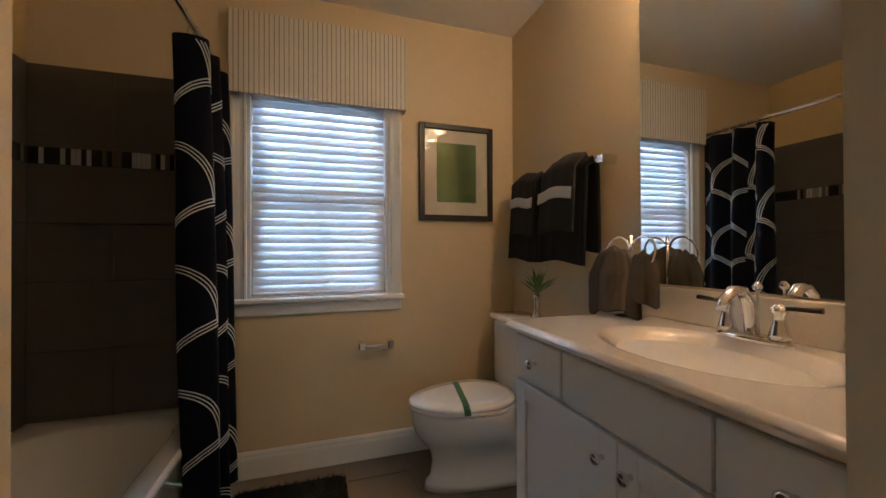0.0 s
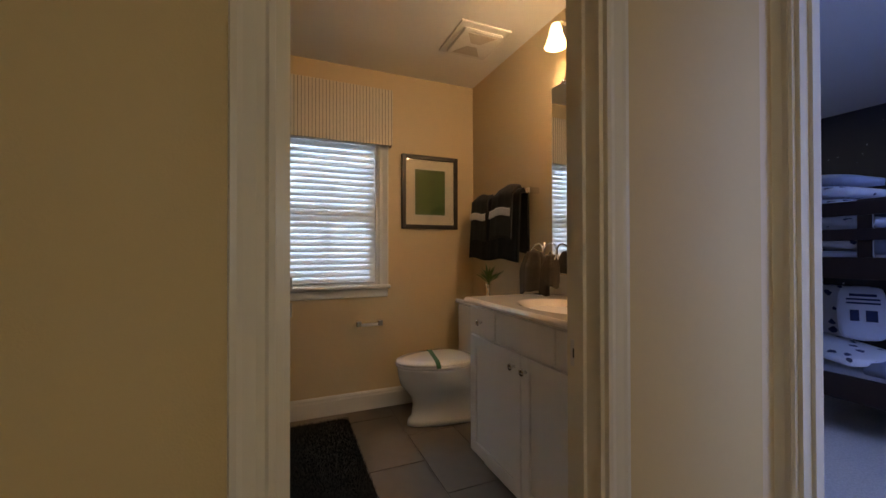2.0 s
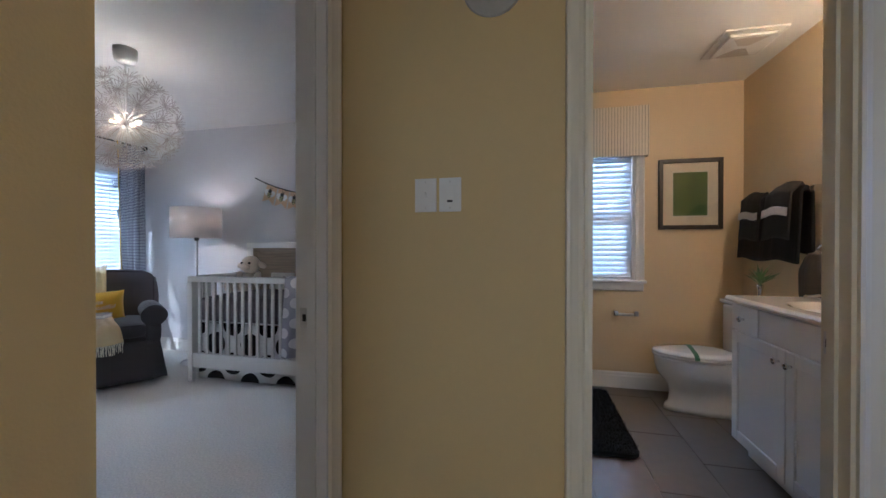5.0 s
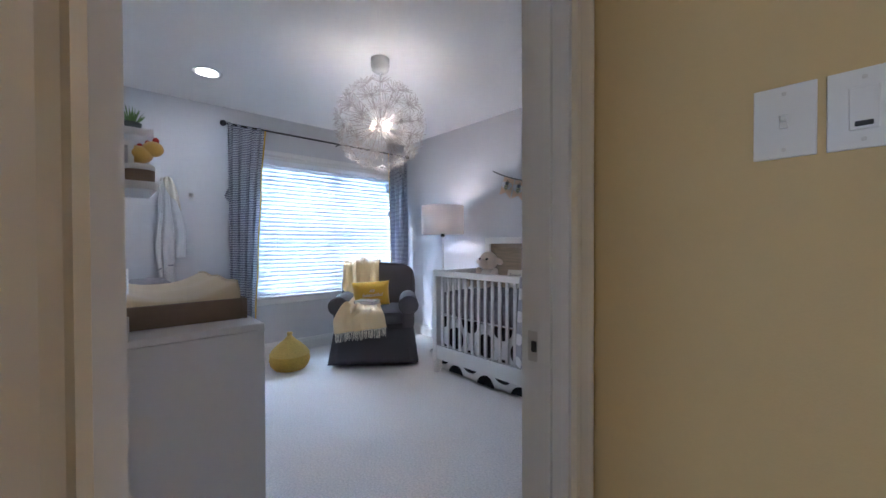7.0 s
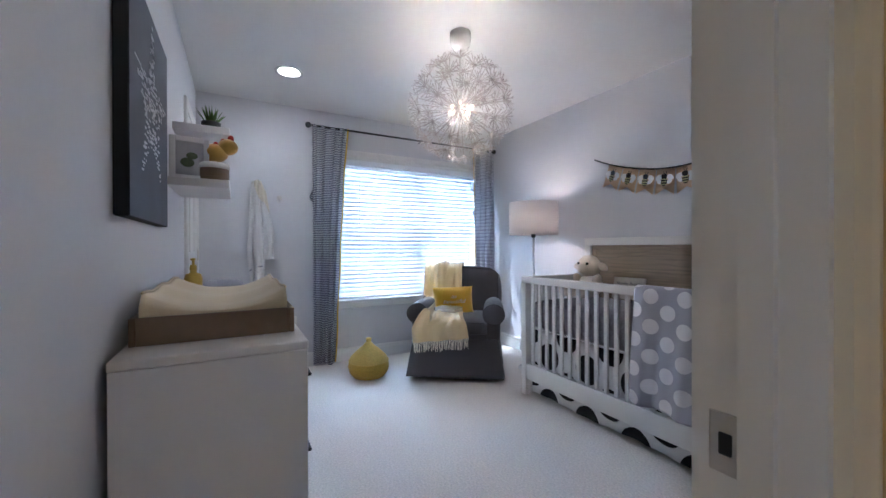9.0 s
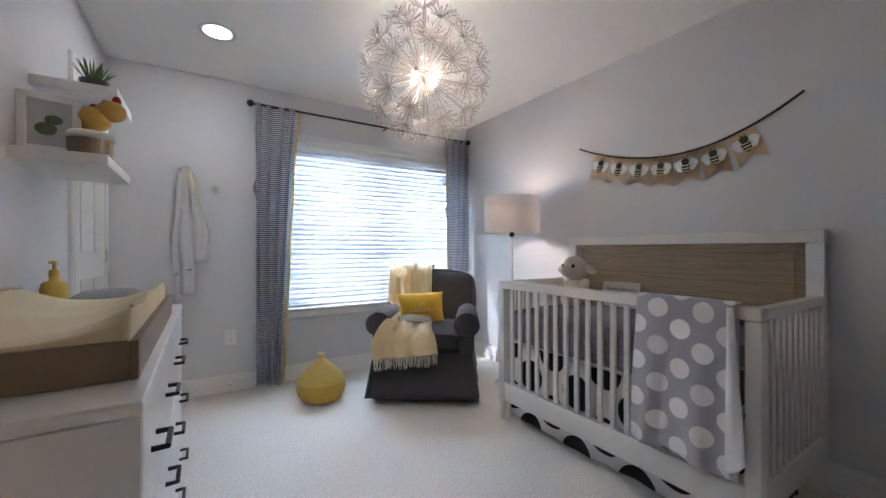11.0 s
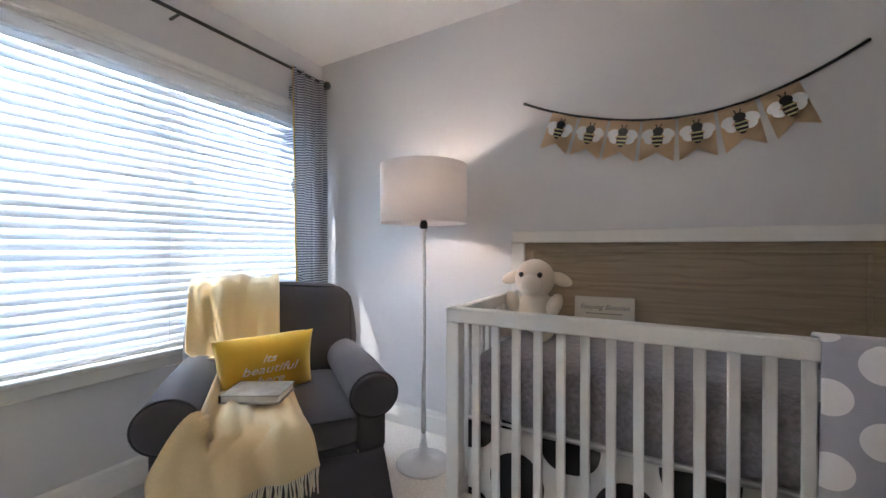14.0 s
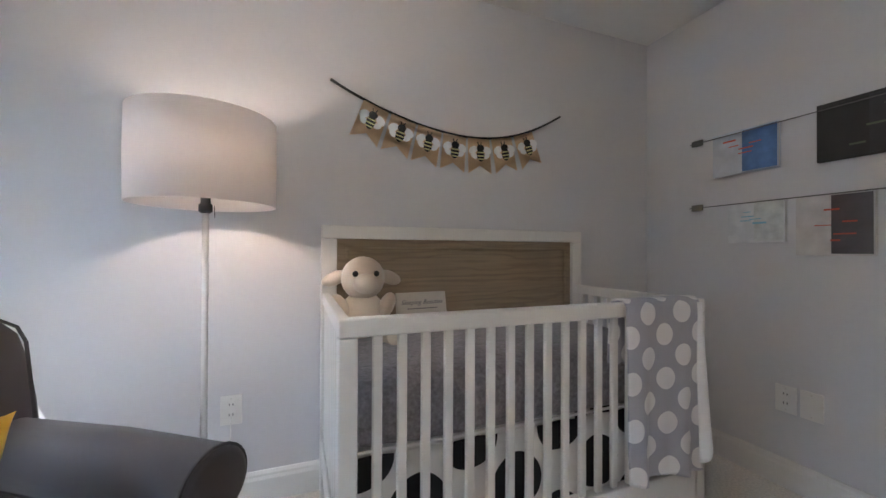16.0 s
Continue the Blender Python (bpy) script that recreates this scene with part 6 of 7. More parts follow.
vs_ = thing("bud_vase", "silver vase with green leaves on the toilet tank", "vase", pose(1.03, 1.40, 0.776))
part("vase", lathe(bmesh.new(), [(0.036, 0.0), (0.038, 0.006), (0.024, 0.03), (0.013, 0.06), (0.014, 0.10), (0.022, 0.135), (0.018, 0.135), (0.0, 0.10)], 24), CHROME, vs_, smooth=True)
bm = bmesh.new()
rnd = random.Random(5)
for i in range(34):
    a, t = rnd.uniform(0, 6.28), rnd.uniform(0.25, 1.15)
    l = rnd.uniform(0.09, 0.15)
    d = Vector((math.cos(a) * t, math.sin(a) * t, 0.75)).normalized()
    p0 = Vector((0, 0, 0.13 + rnd.uniform(0, 0.03)))
    s = d.cross(Vector((0, 0, 1))).normalized() * 0.007
    q = [p0 - s * 0.3, p0 + s * 0.3, p0 + d * l * 0.55 + s, p0 + d * l - Vector((0, 0, 0.012)), p0 + d * l * 0.55 - s]
    f = bm.faces.new([bm.verts.new(v) for v in q])
    bmesh.ops.solidify(bm, geom=[f], thickness=0.0012)
tagged(part("leaves", bm, LEAF, vs_, "narrow green leaves"), kind="stuff")

# framed print
fp = thing("framed_print", "green abstract print in a black frame with a cream mat", "picture")
FX0, FX1, FZ0, FZ1 = 0.566, 1.020, 1.297, 1.853
bm = bmesh.new()
w = 0.032
for a in ((FX0, FX0 + w, FZ0, FZ1), (FX1 - w, FX1, FZ0, FZ1), (FX0 + w, FX1 - w, FZ0, FZ0 + w), (FX0 + w, FX1 - w, FZ1 - w, FZ1)):
    box(bm, a[0], a[1], BN - 0.024, BN - 0.001, a[2], a[3], 0.003)
part("frame", bm, mat("espresso_frame", (0.018, 0.013, 0.010), 0.4), fp)
part("mat_board", boxbm(FX0 + w, FX1 - w, BN - 0.010, BN - 0.002, FZ0 + w, FZ1 - w), mat("cream_mat_board", (0.62, 0.56, 0.44), 0.9), fp)
part("print_border", boxbm(FX0 + 0.098, FX1 - 0.098, BN - 0.0115, BN - 0.0102, FZ0 + 0.095, FZ1 - 0.095), mat("pale_print_border", (0.60, 0.58, 0.50), 0.9), fp)
part("print", boxbm(FX0 + 0.106, FX1 - 0.106, BN - 0.0128, BN - 0.0117, FZ0 + 0.107, FZ1 - 0.107), mat("moss_green_print", (0.085, 0.135, 0.035), 0.8, noise_scale=6, vary=0.15), fp, "moss green print")
part("print_shape", boxbm(FX0 + 0.23, FX1 - 0.13, BN - 0.0138, BN - 0.0130, FZ0 + 0.12, FZ1 - 0.12), mat("darker_green_shape", (0.060, 0.11, 0.030), 0.8, noise_scale=6, vary=0.15), fp)
gl = part("glazing", boxbm(FX0 + w, FX1 - w, BN - 0.0175, BN - 0.0155, FZ0 + w, FZ1 - w), PANE, fp, "clear glass")
gl.visible_shadow = False

# valance
VAL = striped("cream_ticking_stripe", (0.72, 0.66, 0.55), (0.22, 0.18, 0.13), 0, 0.0225, 0.15, vary=0.05, bump=0.2, bump_scale=500)
vc = thing("window_valance", "cream ticking striped box valance above the window", "valance")
part("front_board", boxbm(-0.380, 0.484, BN - 0.072, BN - 0.060, 1.884, 2.284, 0.003), VAL, vc)
for a, b in ((-0.380, -0.368), (0.472, 0.484)):
    part("return_board", boxbm(a, b, BN - 0.0595, BN - 0.001, 1.884, 2.284, 0.003), VAL, vc)
part("top_board", boxbm(-0.3675, 0.4715, BN - 0.0595, BN - 0.001, 2.272, 2.284), VAL, vc)

GRILLE = mat("grey_vent_grille", (0.50, 0.46, 0.41), 0.7)
# ceiling fan grille
fn_ = thing("vent_fan", "white square ceiling vent fan with a cross ribbed cover", "vent", pose(0.853, 1.262, H))
part("plate", boxbm(-0.165, 0.165, -0.178, 0.178, -0.012, -0.0005, 0.004), LAMPWHITE, fn_)
bm = bmesh.new()
box(bm, -0.13, 0.13, -0.14, 0.14, -0.030, -0.0122, 0.008)
part("cover", bm, LAMPWHITE, fn_)
for s in (-1, 1):
    bm = bmesh.new()
    low = [bm.verts.new(p) for p in ((-0.095, s * 0.115, -0.0335), (0.095, s * 0.115, -0.0335), (0.03, s * 0.018, -0.0335), (-0.03, s * 0.018, -0.0335))]
    high = [bm.verts.new(v.co + Vector((0, 0, 0.0025))) for v in low]
    bm.faces.new(low)
    bm.faces.new(high)
    for k in range(4):
        bm.faces.new((low[k], low[(k + 1) % 4], high[(k + 1) % 4], high[k]))
    bmesh.ops.recalc_face_normals(bm, faces=bm.faces)
    part("grille", bm, GRILLE, fn_, "grey grille field")

# tub and shower
tu = thing("bathtub", "white bathtub with a rolled rim against the tiled walls", "bathtub")
TBX0, TBX1, TBY0, TBY1, TBZ = BW + 0.012, -0.455, 0.436, BN - 0.012, 0.392


def tubring(inset, z, rad):
    x0, x1, y0, y1 = TBX0 + inset[0], TBX1 - inset[1], TBY0 + inset[2], TBY1 - inset[2]
    r = min(rad, (x1 - x0) / 2 - 0.01)
    out = []
    for cx, cy, a0 in ((x1 - r, y1 - r, 0), (x0 + r, y1 - r, 90), (x0 + r, y0 + r, 180), (x1 - r, y0 + r, 270)):
        for k in range(9):
            a = radians(a0 + k * 11.25)
            out.append(Vector((cx + r * math.cos(a), cy + r * math.sin(a), z)))
    return out


RIM = tubring((0.006, 0.008, 0.006), TBZ, 0.02)
bm = loft(bmesh.new(), [tubring((0, 0.02, 0), 0.0, 0.01), tubring((0, 0.02, 0), TBZ - 0.06, 0.01), tubring((0, 0, 0), TBZ - 0.035, 0.01), tubring((0, 0, 0), TBZ - 0.008, 0.012), RIM], True, False)
part("apron", bm, CHINA, tu, smooth=True)
bm = loft(bmesh.new(), [RIM, tubring((0.05, 0.075, 0.09), TBZ, 0.16), tubring((0.062, 0.09, 0.105), TBZ - 0.015, 0.16), tubring((0.10, 0.13, 0.17), 0.14, 0.16), tubring((0.15, 0.18, 0.24), 0.09, 0.14)], False, True)
part("basin", bm, CHINA, tu, smooth=True)
slab("wall_tub_end", BW, -0.343, 0.31, 0.430, 0.0, H, CREAM, "cream painted wall closing the foot of the tub", "wall")

sr = thing("shower_rod", "chrome shower curtain rod", "shower rod")
part("rod", tube(bmesh.new(), (-0.42, 0.432, 1.965), (-0.42, BN - 0.001, 1.965), 0.0125, n=16), CHROME, sr, smooth=True)
for y in (0.432, BN - 0.016):
    part("flange", tube(bmesh.new(), (-0.42, y, 1.965), (-0.42, y + 0.012, 1.965), 0.032, n=20), CHROME, sr)
SCLOTH = mat("navy_black_polyester", (0.0035, 0.0045, 0.010), 0.8, noise_scale=200, vary=0.1, bump=0.1, bump_scale=400)
SARC = mat("white_embroidered_lines", (0.62, 0.62, 0.64), 0.8)
SCLOTH.node_tree.nodes["Principled BSDF"].inputs["Specular IOR Level"].default_value = 0.15
sc_ = thing("shower_curtain", "black shower curtain with white arc lines, drawn aside", "shower curtain")
CFY0, CFY1 = 1.43, 1.855
# plan of the gathered cloth: one broad fold in front, narrow ones behind
FOLDS = [Vector(p) for p in ((-0.495, 1.475), (-0.488, 1.438), (-0.44, 1.425), (-0.38, 1.44), (-0.375, 1.475), (-0.42, 1.51), (-0.455, 1.54), (-0.41, 1.57), (-0.365, 1.60), (-0.40, 1.64), (-0.44, 1.67), (-0.40, 1.71), (-0.365, 1.745), (-0.40, 1.80), (-0.42, 1.85))]
RUN = [0.0]
for a, b in zip(FOLDS, FOLDS[1:]):
    RUN.append(RUN[-1] + (b - a).length)


def scloth(s, z):
    """A point of the curtain, s metres along the cloth."""
    s = max(0.0, min(RUN[-1] - 1e-5, s))
    k = next(i for i in range(len(RUN) - 1) if RUN[i + 1] > s)
    f = (s - RUN[k]) / (RUN[k + 1] - RUN[k])
    q = [FOLDS[max(0, k - 1)], FOLDS[k], FOLDS[k + 1], FOLDS[min(len(FOLDS) - 1, k + 2)]]
    w = (-f ** 3 + 2 * f * f - f, 3 * f ** 3 - 5 * f * f + 2, -3 * f ** 3 + 4 * f * f + f, f ** 3 - f * f)
    p = sum((c * a for a, c in zip(w, q)), Vector((0, 0))) / 2
    v = (1.935 - z) / 1.86
    return Vector((p.x * 1.0 + 0.042 * v + 0.004 * math.sin(s * 30 + v * 6), p.y + 0.006 * math.sin(v * 7 + s * 12), z))


part("cloth", sheet(bmesh.new(), 150, 30, lambda u, v: scloth(u * RUN[-1], 1.935 - 1.86 * v), 0.0015), SCLOTH, sc_, smooth=True)


def arc_lines(pts_of):
    """Three thin lines side by side, lying on the cloth."""
    for k in range(3):
        bm = bmesh.new()
        pr = None
        for q in range(19):
            s, z = pts_of(q / 18, k)
            if not (0.004 < s < RUN[-1] - 0.004 and 0.08 < z < 1.93):
                pr = None
                continue
            p = scloth(s, z)
            e = (scloth(s + 0.003, z) - scloth(s - 0.003, z)).normalized()
            n = e.cross(Vector((0, 0, -1))).normalized() * 0.0030
            s2, z2 = pts_of(min(1, q / 18 + 0.02), k)
            s1, z1 = pts_of(max(0, q / 18 - 0.02), k)
            d = Vector((s2 - s1, z2 - z1)).normalized()
            t = (e * -d.y + Vector((0, 0, d.x))) * 0.0024
            ring = [bm.verts.new(p + n * o + t * w) for o, w in ((1, 1), (1, -1), (-1, -1), (-1, 1))]
            if pr:
                for c in range(4):
                    bm.faces.new((pr[c], pr[(c + 1) % 4], ring[(c + 1) % 4], ring[c]))
            pr = ring
        if bm.faces:
            part("arc_line", bm, SARC, sc_, "white arc line")
        else:
            bm.free()


for i in range(7):
    for j in range(-1, 5):
        s0 = 0.035 + 0.148 * i
        z0 = 1.991 - 0.46 * j - (0.23 if i % 2 else 0)
        arc_lines(lambda a, k: (s0 + (0.148 - 0.010 * k) * math.sin(a * 1.571), z0 - 0.012 * k - (0.205 - 0.004 * k) * (1 - math.cos(a * 1.571))))
        arc_lines(lambda a, k: (s0 + 0.148 * (1 - a), z0 - 0.205 - 0.013 * k - 0.09 * a ** 1.7))
for i in range(8):
    y = CFY0 + 0.02 + i * (CFY1 - CFY0 - 0.05) / 7
    bm = path_tube(bmesh.new(), [(-0.42 + 0.022 * math.cos(k * 0.6283), y, 1.955 + 0.026 * math.sin(k * 0.6283)) for k in range(10)], 0.002, 6, closed=True)
    part("ring", bm, CHROME, sc_, "chrome curtain ring", smooth=True)

# bath mat
RUG = mat("black_shag", (0.006, 0.006, 0.007), 1.0, noise_scale=300, vary=0.4, bump=1.0, bump_scale=250)
rg = thing("bath_mat", "black shag bath mat with rounded corners", "rug", pose(-0.097, 1.235, 0))
ring = []
for cx, cy, a0 in ((0.19, 0.43, 0), (-0.19, 0.43, 90), (-0.19, -0.43, 180), (0.19, -0.43, 270)):
    for k in range(9):
        a = radians(a0 + k * 11.25)
        ring.append((cx + 0.06 * math.cos(a), cy + 0.06 * math.sin(a)))
bm = loft(bmesh.new(), [[Vector((x * s, y * s2, z)) for x, y in ring] for s, s2, z in ((0.98, 0.99, 0.004), (1.0, 1.0, 0.012), (0.985, 0.992, 0.028), (0.95, 0.975, 0.032))])
part("backing", bm, RUG, rg)
bm = bmesh.new()
rnd = random.Random(11)
vs2, fs2 = [], []
for i in range(9000):
    x, y = rnd.uniform(-0.25, 0.25), rnd.uniform(-0.49, 0.49)
    dx, dy = max(0, abs(x) - 0.19), max(0, abs(y) - 0.43)
    if math.hypot(dx, dy) > 0.058:
        continue
    a = rnd.uniform(0, 6.28)
    h = rnd.uniform(0.010, 0.02)
    b = len(vs2)
    ox, oy = rnd.uniform(-0.008, 0.008), rnd.uniform(-0.008, 0.008)
    c, s = 0.0022 * math.cos(a), 0.0022 * math.sin(a)
    vs2 += [(x - c, y - s, 0.028), (x + c, y + s, 0.028), (x + s, y - c, 0.028), (x + ox, y + oy, 0.03 + h)]
    fs2 += [(b, b + 1, b + 3), (b + 1, b + 2, b + 3), (b + 2, b, b + 3)]
bm.free()
me = bpy.data.meshes.new("shag")
me.from_pydata(vs2, [], fs2)
me.materials.append(RUG)
ob = new("shag", me)
ob.parent = rg
tagged(ob, kind="stuff")

# ---- bunk room ----
STARS = mat("night_sky_mural", (0.0045, 0.0065, 0.014), 0.75, noise_scale=2.2, vary=0.7, stain=0.4)


def star_build(nt, sp, old):
    tc = nt.nodes.new("ShaderNodeTexCoord")
    out = old
    for scale, r, col in ((15.0, 0.030, (0.45, 0.52, 0.65)), (6.0, 0.020, (0.75, 0.78, 0.88))):
        vo = nt.nodes.new("ShaderNodeTexVoronoi")
        vo.inputs["Scale"].default_value = scale
        nt.links.new(tc.outputs["Object"], vo.inputs["Vector"])
        out = mix(nt, math_node(nt, 'LESS_THAN', vo.outputs["Distance"], r * 2.2), out, col)
    return out


pattern(STARS, star_build)
tagged(part("wall_bunk_east", boxbm(KX1, KX1 + 0.1, KY0, KY1, 0, H), STARS), "dark blue night sky mural wall behind the bunk bed", "wall", kind="structure")
ESP = mat("espresso_stained_pine", (0.030, 0.014, 0.009), 0.4, noise_scale=20, vary=0.25)
BED = mat("blue_grey_duvet", (0.34, 0.40, 0.54), 0.9, noise_scale=12, vary=0.12, bump=0.3, bump_scale=120)
PILW = mat("white_printed_cotton", (0.74, 0.76, 0.82), 0.9, noise_scale=7, vary=0.10, bump=0.2)


def motif_build(nt, sp, old):
    tc = nt.nodes.new("ShaderNodeTexCoord")
    vo = nt.nodes.new("ShaderNodeTexVoronoi")
    vo.inputs["Scale"].default_value = 11.0
    nz = nt.nodes.new("ShaderNodeTexNoise")
    nz.inputs["Scale"].default_value = 30.0
    nt.links.new(tc.outputs["Object"], nz.inputs["Vector"])
    nt.links.new(tc.outputs["Object"], vo.inputs["Vector"])
    d = math_node(nt, 'ADD', vo.outputs["Distance"], math_node(nt, 'MULTIPLY', nz.outputs["Fac"], 0.5))
    return mix(nt, math_node(nt, 'LESS_THAN', d, 0.50), old, (0.05, 0.065, 0.14))


pattern(PILW, motif_build)
BXF, BY0, BY1 = 2.89, -1.15, 0.92
bb = thing("bunk_bed", "dark espresso stained wooden bunk bed with guard rails", "bunk bed")
for y in (BY0, BY1 - 0.07):
    for x in (BXF, BXF + 0.93):
        part("post", boxbm(x, x + 0.07, y, y + 0.07, 0, 1.47, 0.005), ESP, bb)
for z0, z1, nm in ((0.22, 0.37, "lower_rail"), (0.955, 1.085, "upper_rail"), (1.185, 1.255, "guard_rail"), (1.335, 1.42, "guard_rail")):
    part(nm, boxbm(BXF - 0.002, BXF + 0.024, BY0 + 0.0705, BY1 - 0.0705, z0, z1, 0.004), ESP, bb)
    if nm != "guard_rail":
        part(nm, boxbm(BXF + 0.93, BXF + 0.956, BY0 + 0.0705, BY1 - 0.0705, z0, z1, 0.004), ESP, bb)
part("guard_post", boxbm(BXF + 0.0245, BXF + 0.044, 0.23, 0.30, 0.96, 1.43, 0.004), ESP, bb)
part("headboard", boxbm(BXF + 0.0705, BXF + 0.929, BY1 - 0.055, BY1 - 0.03, 0.30, 1.40, 0.004), ESP, bb)
part("headboard", boxbm(BXF + 0.0705, BXF + 0.929, BY0 + 0.03, BY0 + 0.055, 0.30, 1.40, 0.004), ESP, bb)
part("slat_deck", boxbm(BXF + 0.03, BXF + 0.925, BY0 + 0.06, BY1 - 0.06, 0.975, 0.995), ESP, bb)
part("slat_deck", boxbm(BXF + 0.03, BXF + 0.925, BY0 + 0.06, BY1 - 0.06, 0.26, 0.28), ESP, bb)
for z, lab in ((0.281, "blue grey made up lower bunk mattress"), (0.996, "blue grey made up upper bunk mattress")):
    k = thing("bunk_mattress", lab, "mattress", group="bunk mattresses")
    part("mattress", soft_box(bmesh.new(), BXF + 0.05, BXF + 0.91, BY0 + 0.08, BY1 - 0.08, z, z + 0.13, 0.03), mat("white_ticking", (0.6, 0.62, 0.68), 0.9), k, smooth=True)
    part("duvet", soft_box(bmesh.new(), BXF + 0.032, BXF + 0.915, BY0 + 0.08, 0.30, z + 0.09, z + 0.20, 0.045, puff=0.02), BED, k, smooth=True)


def facing(centre, normal, lean=0.0):
    """A frame whose z axis looks along a level direction, y axis up and leaning back."""
    n = Vector((normal[0], normal[1], 0)).normalized()
    up = (Vector((0, 0, 1)) - n * lean).normalized()
    side = up.cross(n).normalized()
    n = side.cross(up)
    m = Matrix((side, up, n)).transposed().to_4x4()
    return Matrix.Translation(centre) @ m


for m, hw, hh, lab in ((facing((3.40, 0.66, 0.69), (-0.8, -0.6), 0.35), 0.25, 0.17, "white printed pillow standing on the lower bunk"),
                       (pose(3.14, 0.52, 0.490, 0, -6, 70), 0.30, 0.20, "white printed pillow lying on the lower bunk"),
                       (pose(3.20, 0.55, 1.19, 0, -6, 75), 0.30, 0.20, "white printed pillow on the upper bunk"),
                       (pose(3.22, 0.52, 1.31, 0, -4, 80), 0.29, 0.19, "white printed pillow stacked on the upper bunk"),
                       (pose(3.20, 0.58, 1.43, 0, -5, 78), 0.29, 0.19, "white printed pillow stacked on the upper bunk"),
                       (pose(3.22, 0.62, 1.52, 0, -5, 82), 0.28, 0.19, "white printed pillow topping the upper bunk stack"),
                       (pose(3.24, 0.60, 1.60, 0, -6, 84), 0.26, 0.17, "folded blue fleece stacked on the upper bunk")):
    k = thing("bed_pillow" if "pillow" in lab else "folded_fleece", lab, "pillow" if "pillow" in lab else "blanket", m, group="bunk pillows" if "pillow" in lab else "")
    part("cover", soft_box(bmesh.new(), -hw, hw, -hh, hh, -0.03, 0.03, 0.014, puff=0.026), PILW if "pillow" in lab else BED, k, smooth=True)
rp = thing("robot_cushion", "white cushion printed with blue bars and panels", "cushion", facing((3.18, 0.37, 0.575), (-0.9, -0.45), 0.25))
part("cover", soft_box(bmesh.new(), -0.098, 0.098, -0.01, 0.31, -0.04, 0.04, 0.018, puff=0.016), mat("white_fleece", (0.66, 0.68, 0.74), 0.9), rp, smooth=True)
NAVY = mat("navy_print", (0.02, 0.03, 0.09), 0.8)
for x0, x1, y0, y1 in ((-0.06, 0.06, 0.25, 0.265), (-0.075, 0.075, 0.225, 0.235), (-0.075, 0.075, 0.20, 0.21), (0.01, 0.06, 0.09, 0.16), (-0.06, -0.02, 0.09, 0.16)):
    part("printed_bar", boxbm(x0, x1, y0, y1, 0.054, 0.063), NAVY, rp, "navy printed bar")
downlight(3.95, 1.26, 3.0, "white recessed ceiling light, switched on, in the bunk room")

# ---- tiles, piece by piece ----


def shared_box(name, sx, sy, sz, material, bevel):
    me = bpy.data.meshes.new(name)
    bm = boxbm(-sx / 2, sx / 2, -sy / 2, sy / 2, -sz / 2, sz / 2, bevel)
    bm.to_mesh(me)
    bm.free()
    me.materials.append(material)
    return me


floor_bath = bpy.data.objects["floor_bath"]
cache = {}


def piece(name, x0, x1, y0, y1, z0, z1, material, parent, bevel=0.0015):
    key = (name, round(x1 - x0, 3), round(y1 - y0, 3), round(z1 - z0, 3))
    if key not in cache:
        cache[key] = shared_box(name, x1 - x0, y1 - y0, z1 - z0, material, bevel)
    ob = new(name, cache[key])
    ob.parent = parent
    ob.location = ((x0 + x1) / 2, (y0 + y1) / 2, (z0 + z1) / 2)


G = 0.004
col = 0
x = 0.165 - 0.303 * 3
while x < BE:
    y = 1.10 - 0.606 * 3 + (0.303 if col % 2 == 0 else 0)
    while y < BN:
        a, b, c, d = max(x, TBX1 + 0.001), min(x + 0.303 - G, BE), max(y, BS), min(y + 0.606 - G, BN)
        if b - a > 0.01 and d - c > 0.01:
            piece("floor_tile", a, b, c, d, -0.0055, 0.0, TILE, floor_bath)
        y += 0.606
    x += 0.303
    col += 1

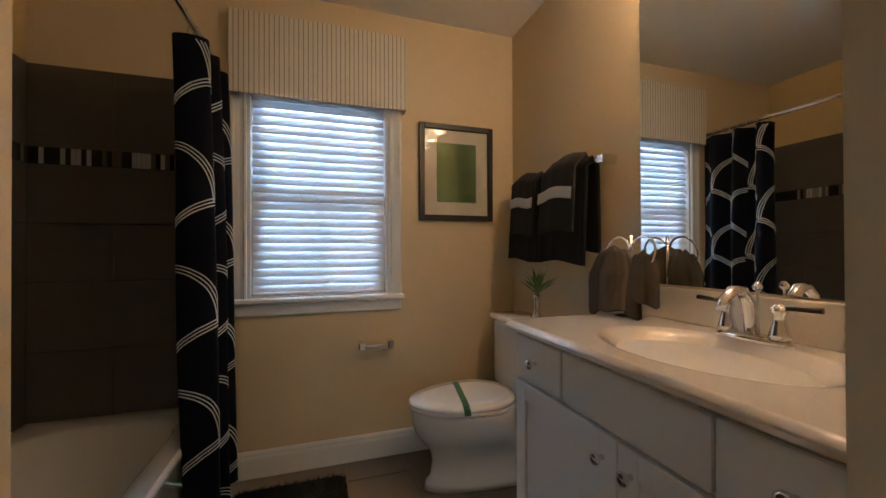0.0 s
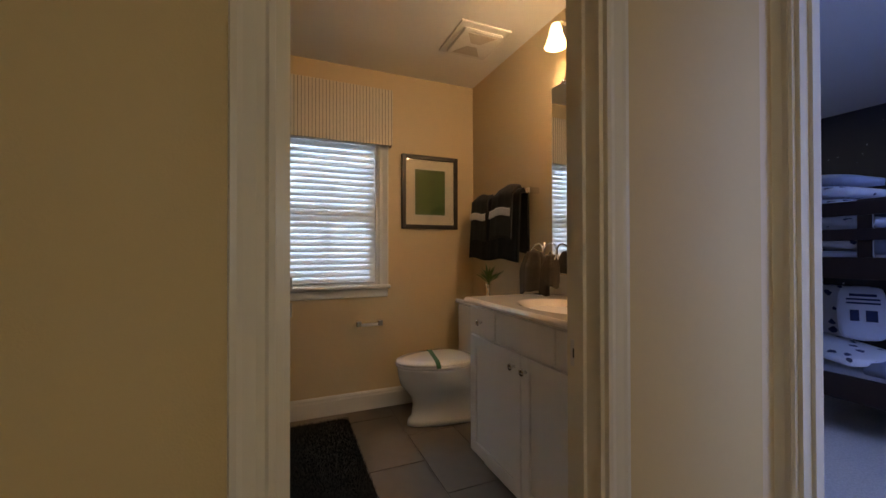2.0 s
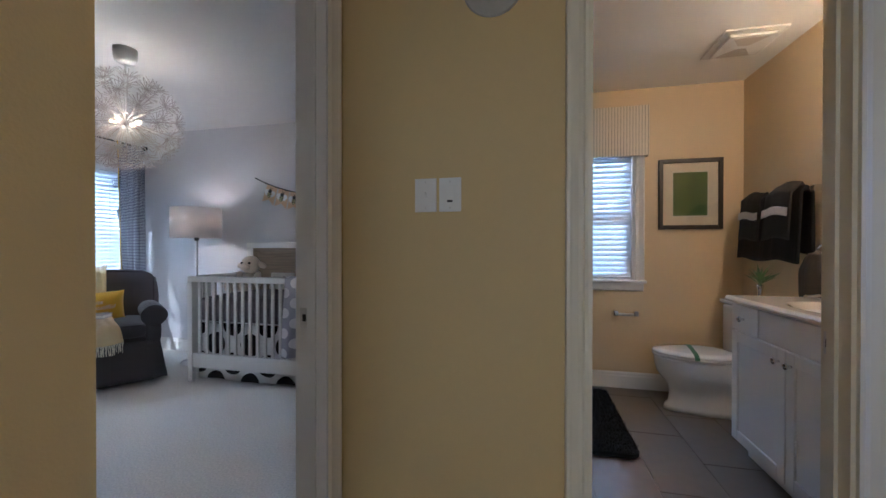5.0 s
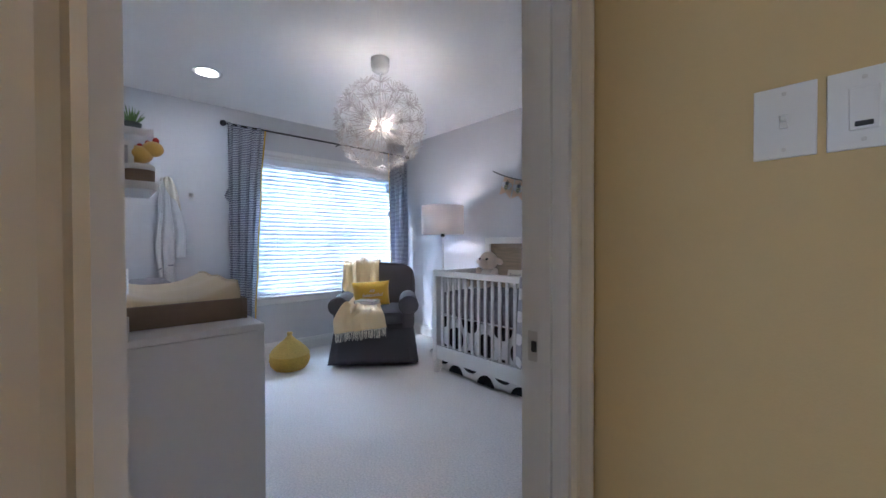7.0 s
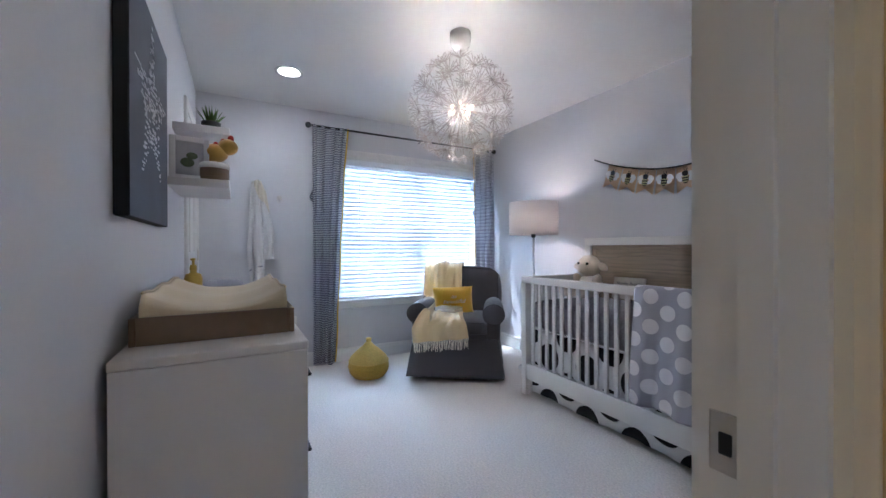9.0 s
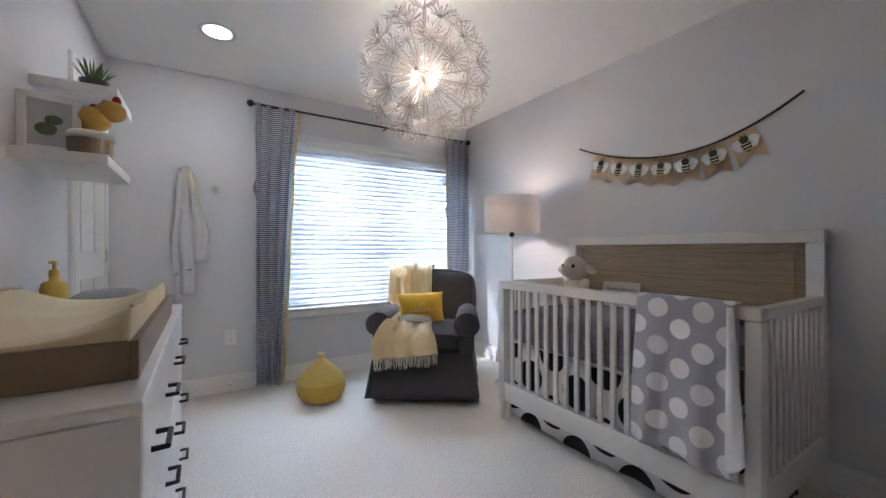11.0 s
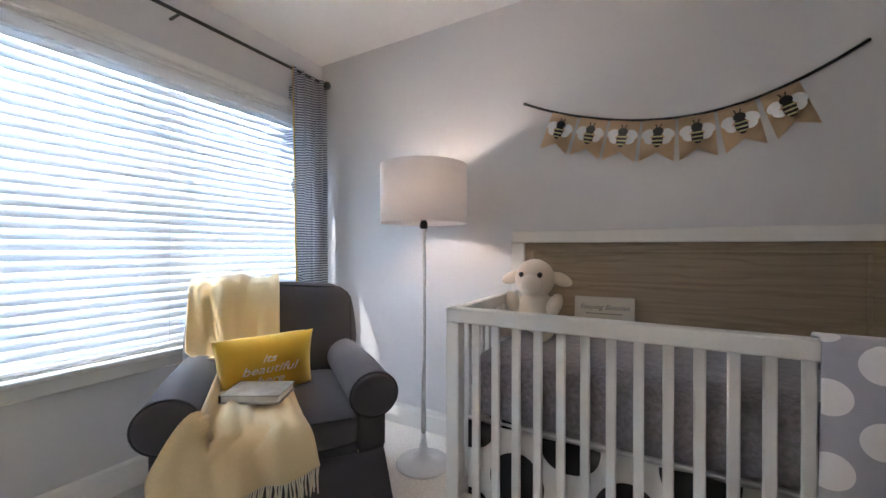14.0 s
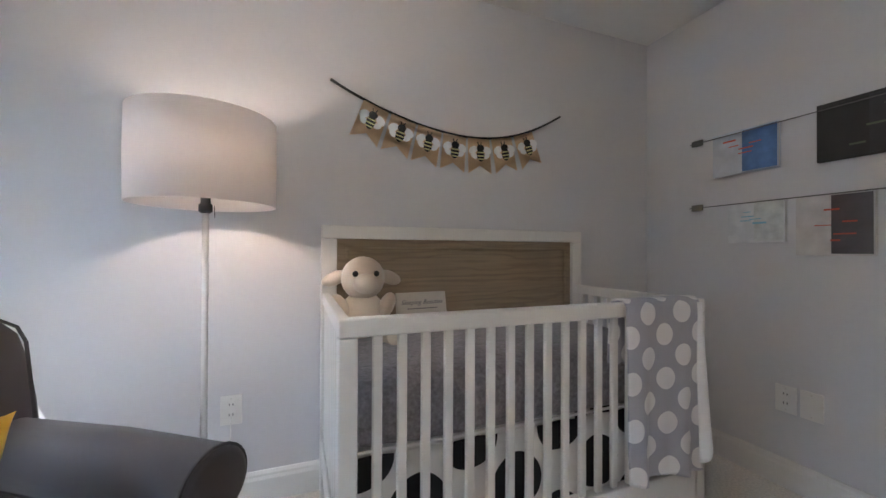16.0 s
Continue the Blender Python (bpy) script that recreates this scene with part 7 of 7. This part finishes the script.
BAND = mat("mosaic_strip", (0.3, 0.28, 0.26), 0.2)
nt = BAND.node_tree
oi = nt.nodes.new("ShaderNodeObjectInfo")
rp_ = nt.nodes.new("ShaderNodeValToRGB")
rp_.color_ramp.interpolation = 'CONSTANT'
els = rp_.color_ramp.elements
els[0].color, els[1].position, els[1].color = (0.02, 0.016, 0.014, 1), 0.45, (0.55, 0.53, 0.50, 1)
e3 = els.new(0.72)
e3.color = (0.16, 0.12, 0.09, 1)
e4 = els.new(0.86)
e4.color = (0.34, 0.31, 0.28, 1)
nt.links.new(oi.outputs["Random"], rp_.inputs[0])
nt.links.new(rp_.outputs[0], nt.nodes["Principled BSDF"].inputs["Base Color"])
wn_, we_ = bpy.data.objects["wall_bath_north"], bpy.data.objects["wall_nursery_east"]
T = 0.009
DGROUT = mat("dark_grout", (0.075, 0.064, 0.052), 0.85, vary=0.08)
part("grout_bed", boxbm(BW + 0.0045, TBX1, BN - 0.0045, BN - 0.0003, TBZ, 1.932), DGROUT, wn_)
part("grout_bed", boxbm(BW + 0.0003, BW + 0.0045, 0.433, BN - 0.005, TBZ, 1.932), DGROUT, we_)
rows = [(TBZ + 0.002, 0.69), (0.694, 0.99), (0.994, 1.245), (1.249, 1.500), (1.578, 1.932)]
for r, (z0, z1) in enumerate(rows):
    x = BW + T
    k = 0
    while x < TBX1 - 0.01:
        w = 0.606 if (k or r % 2) else 0.303
        piece("wall_tile", x, min(x + w - 0.002, TBX1), BN - T, BN - 0.0005, z0, z1, DTILE, wn_)
        x += w
        k += 1
    y = 0.433
    k = 0
    while y < BN - T - 0.01:
        w = 0.606 if (k or r % 2) else 0.303
        piece("wall_tile", BW + 0.0005, BW + T, y, min(y + w - 0.002, BN - T - 0.001), z0, z1, DTILE, we_)
        y += w
        k += 1
x = BW + T
while x < TBX1 - 0.012:
    piece("mosaic_strip", x, x + 0.0165, BN - T, BN - 0.0005, 1.504, 1.574, BAND, wn_, 0.0008)
    x += 0.0185
y = 0.436
while y < BN - T - 0.017:
    piece("mosaic_strip", BW + 0.0005, BW + T, y, y + 0.0165, 1.504, 1.574, BAND, we_, 0.0008)
    y += 0.0185
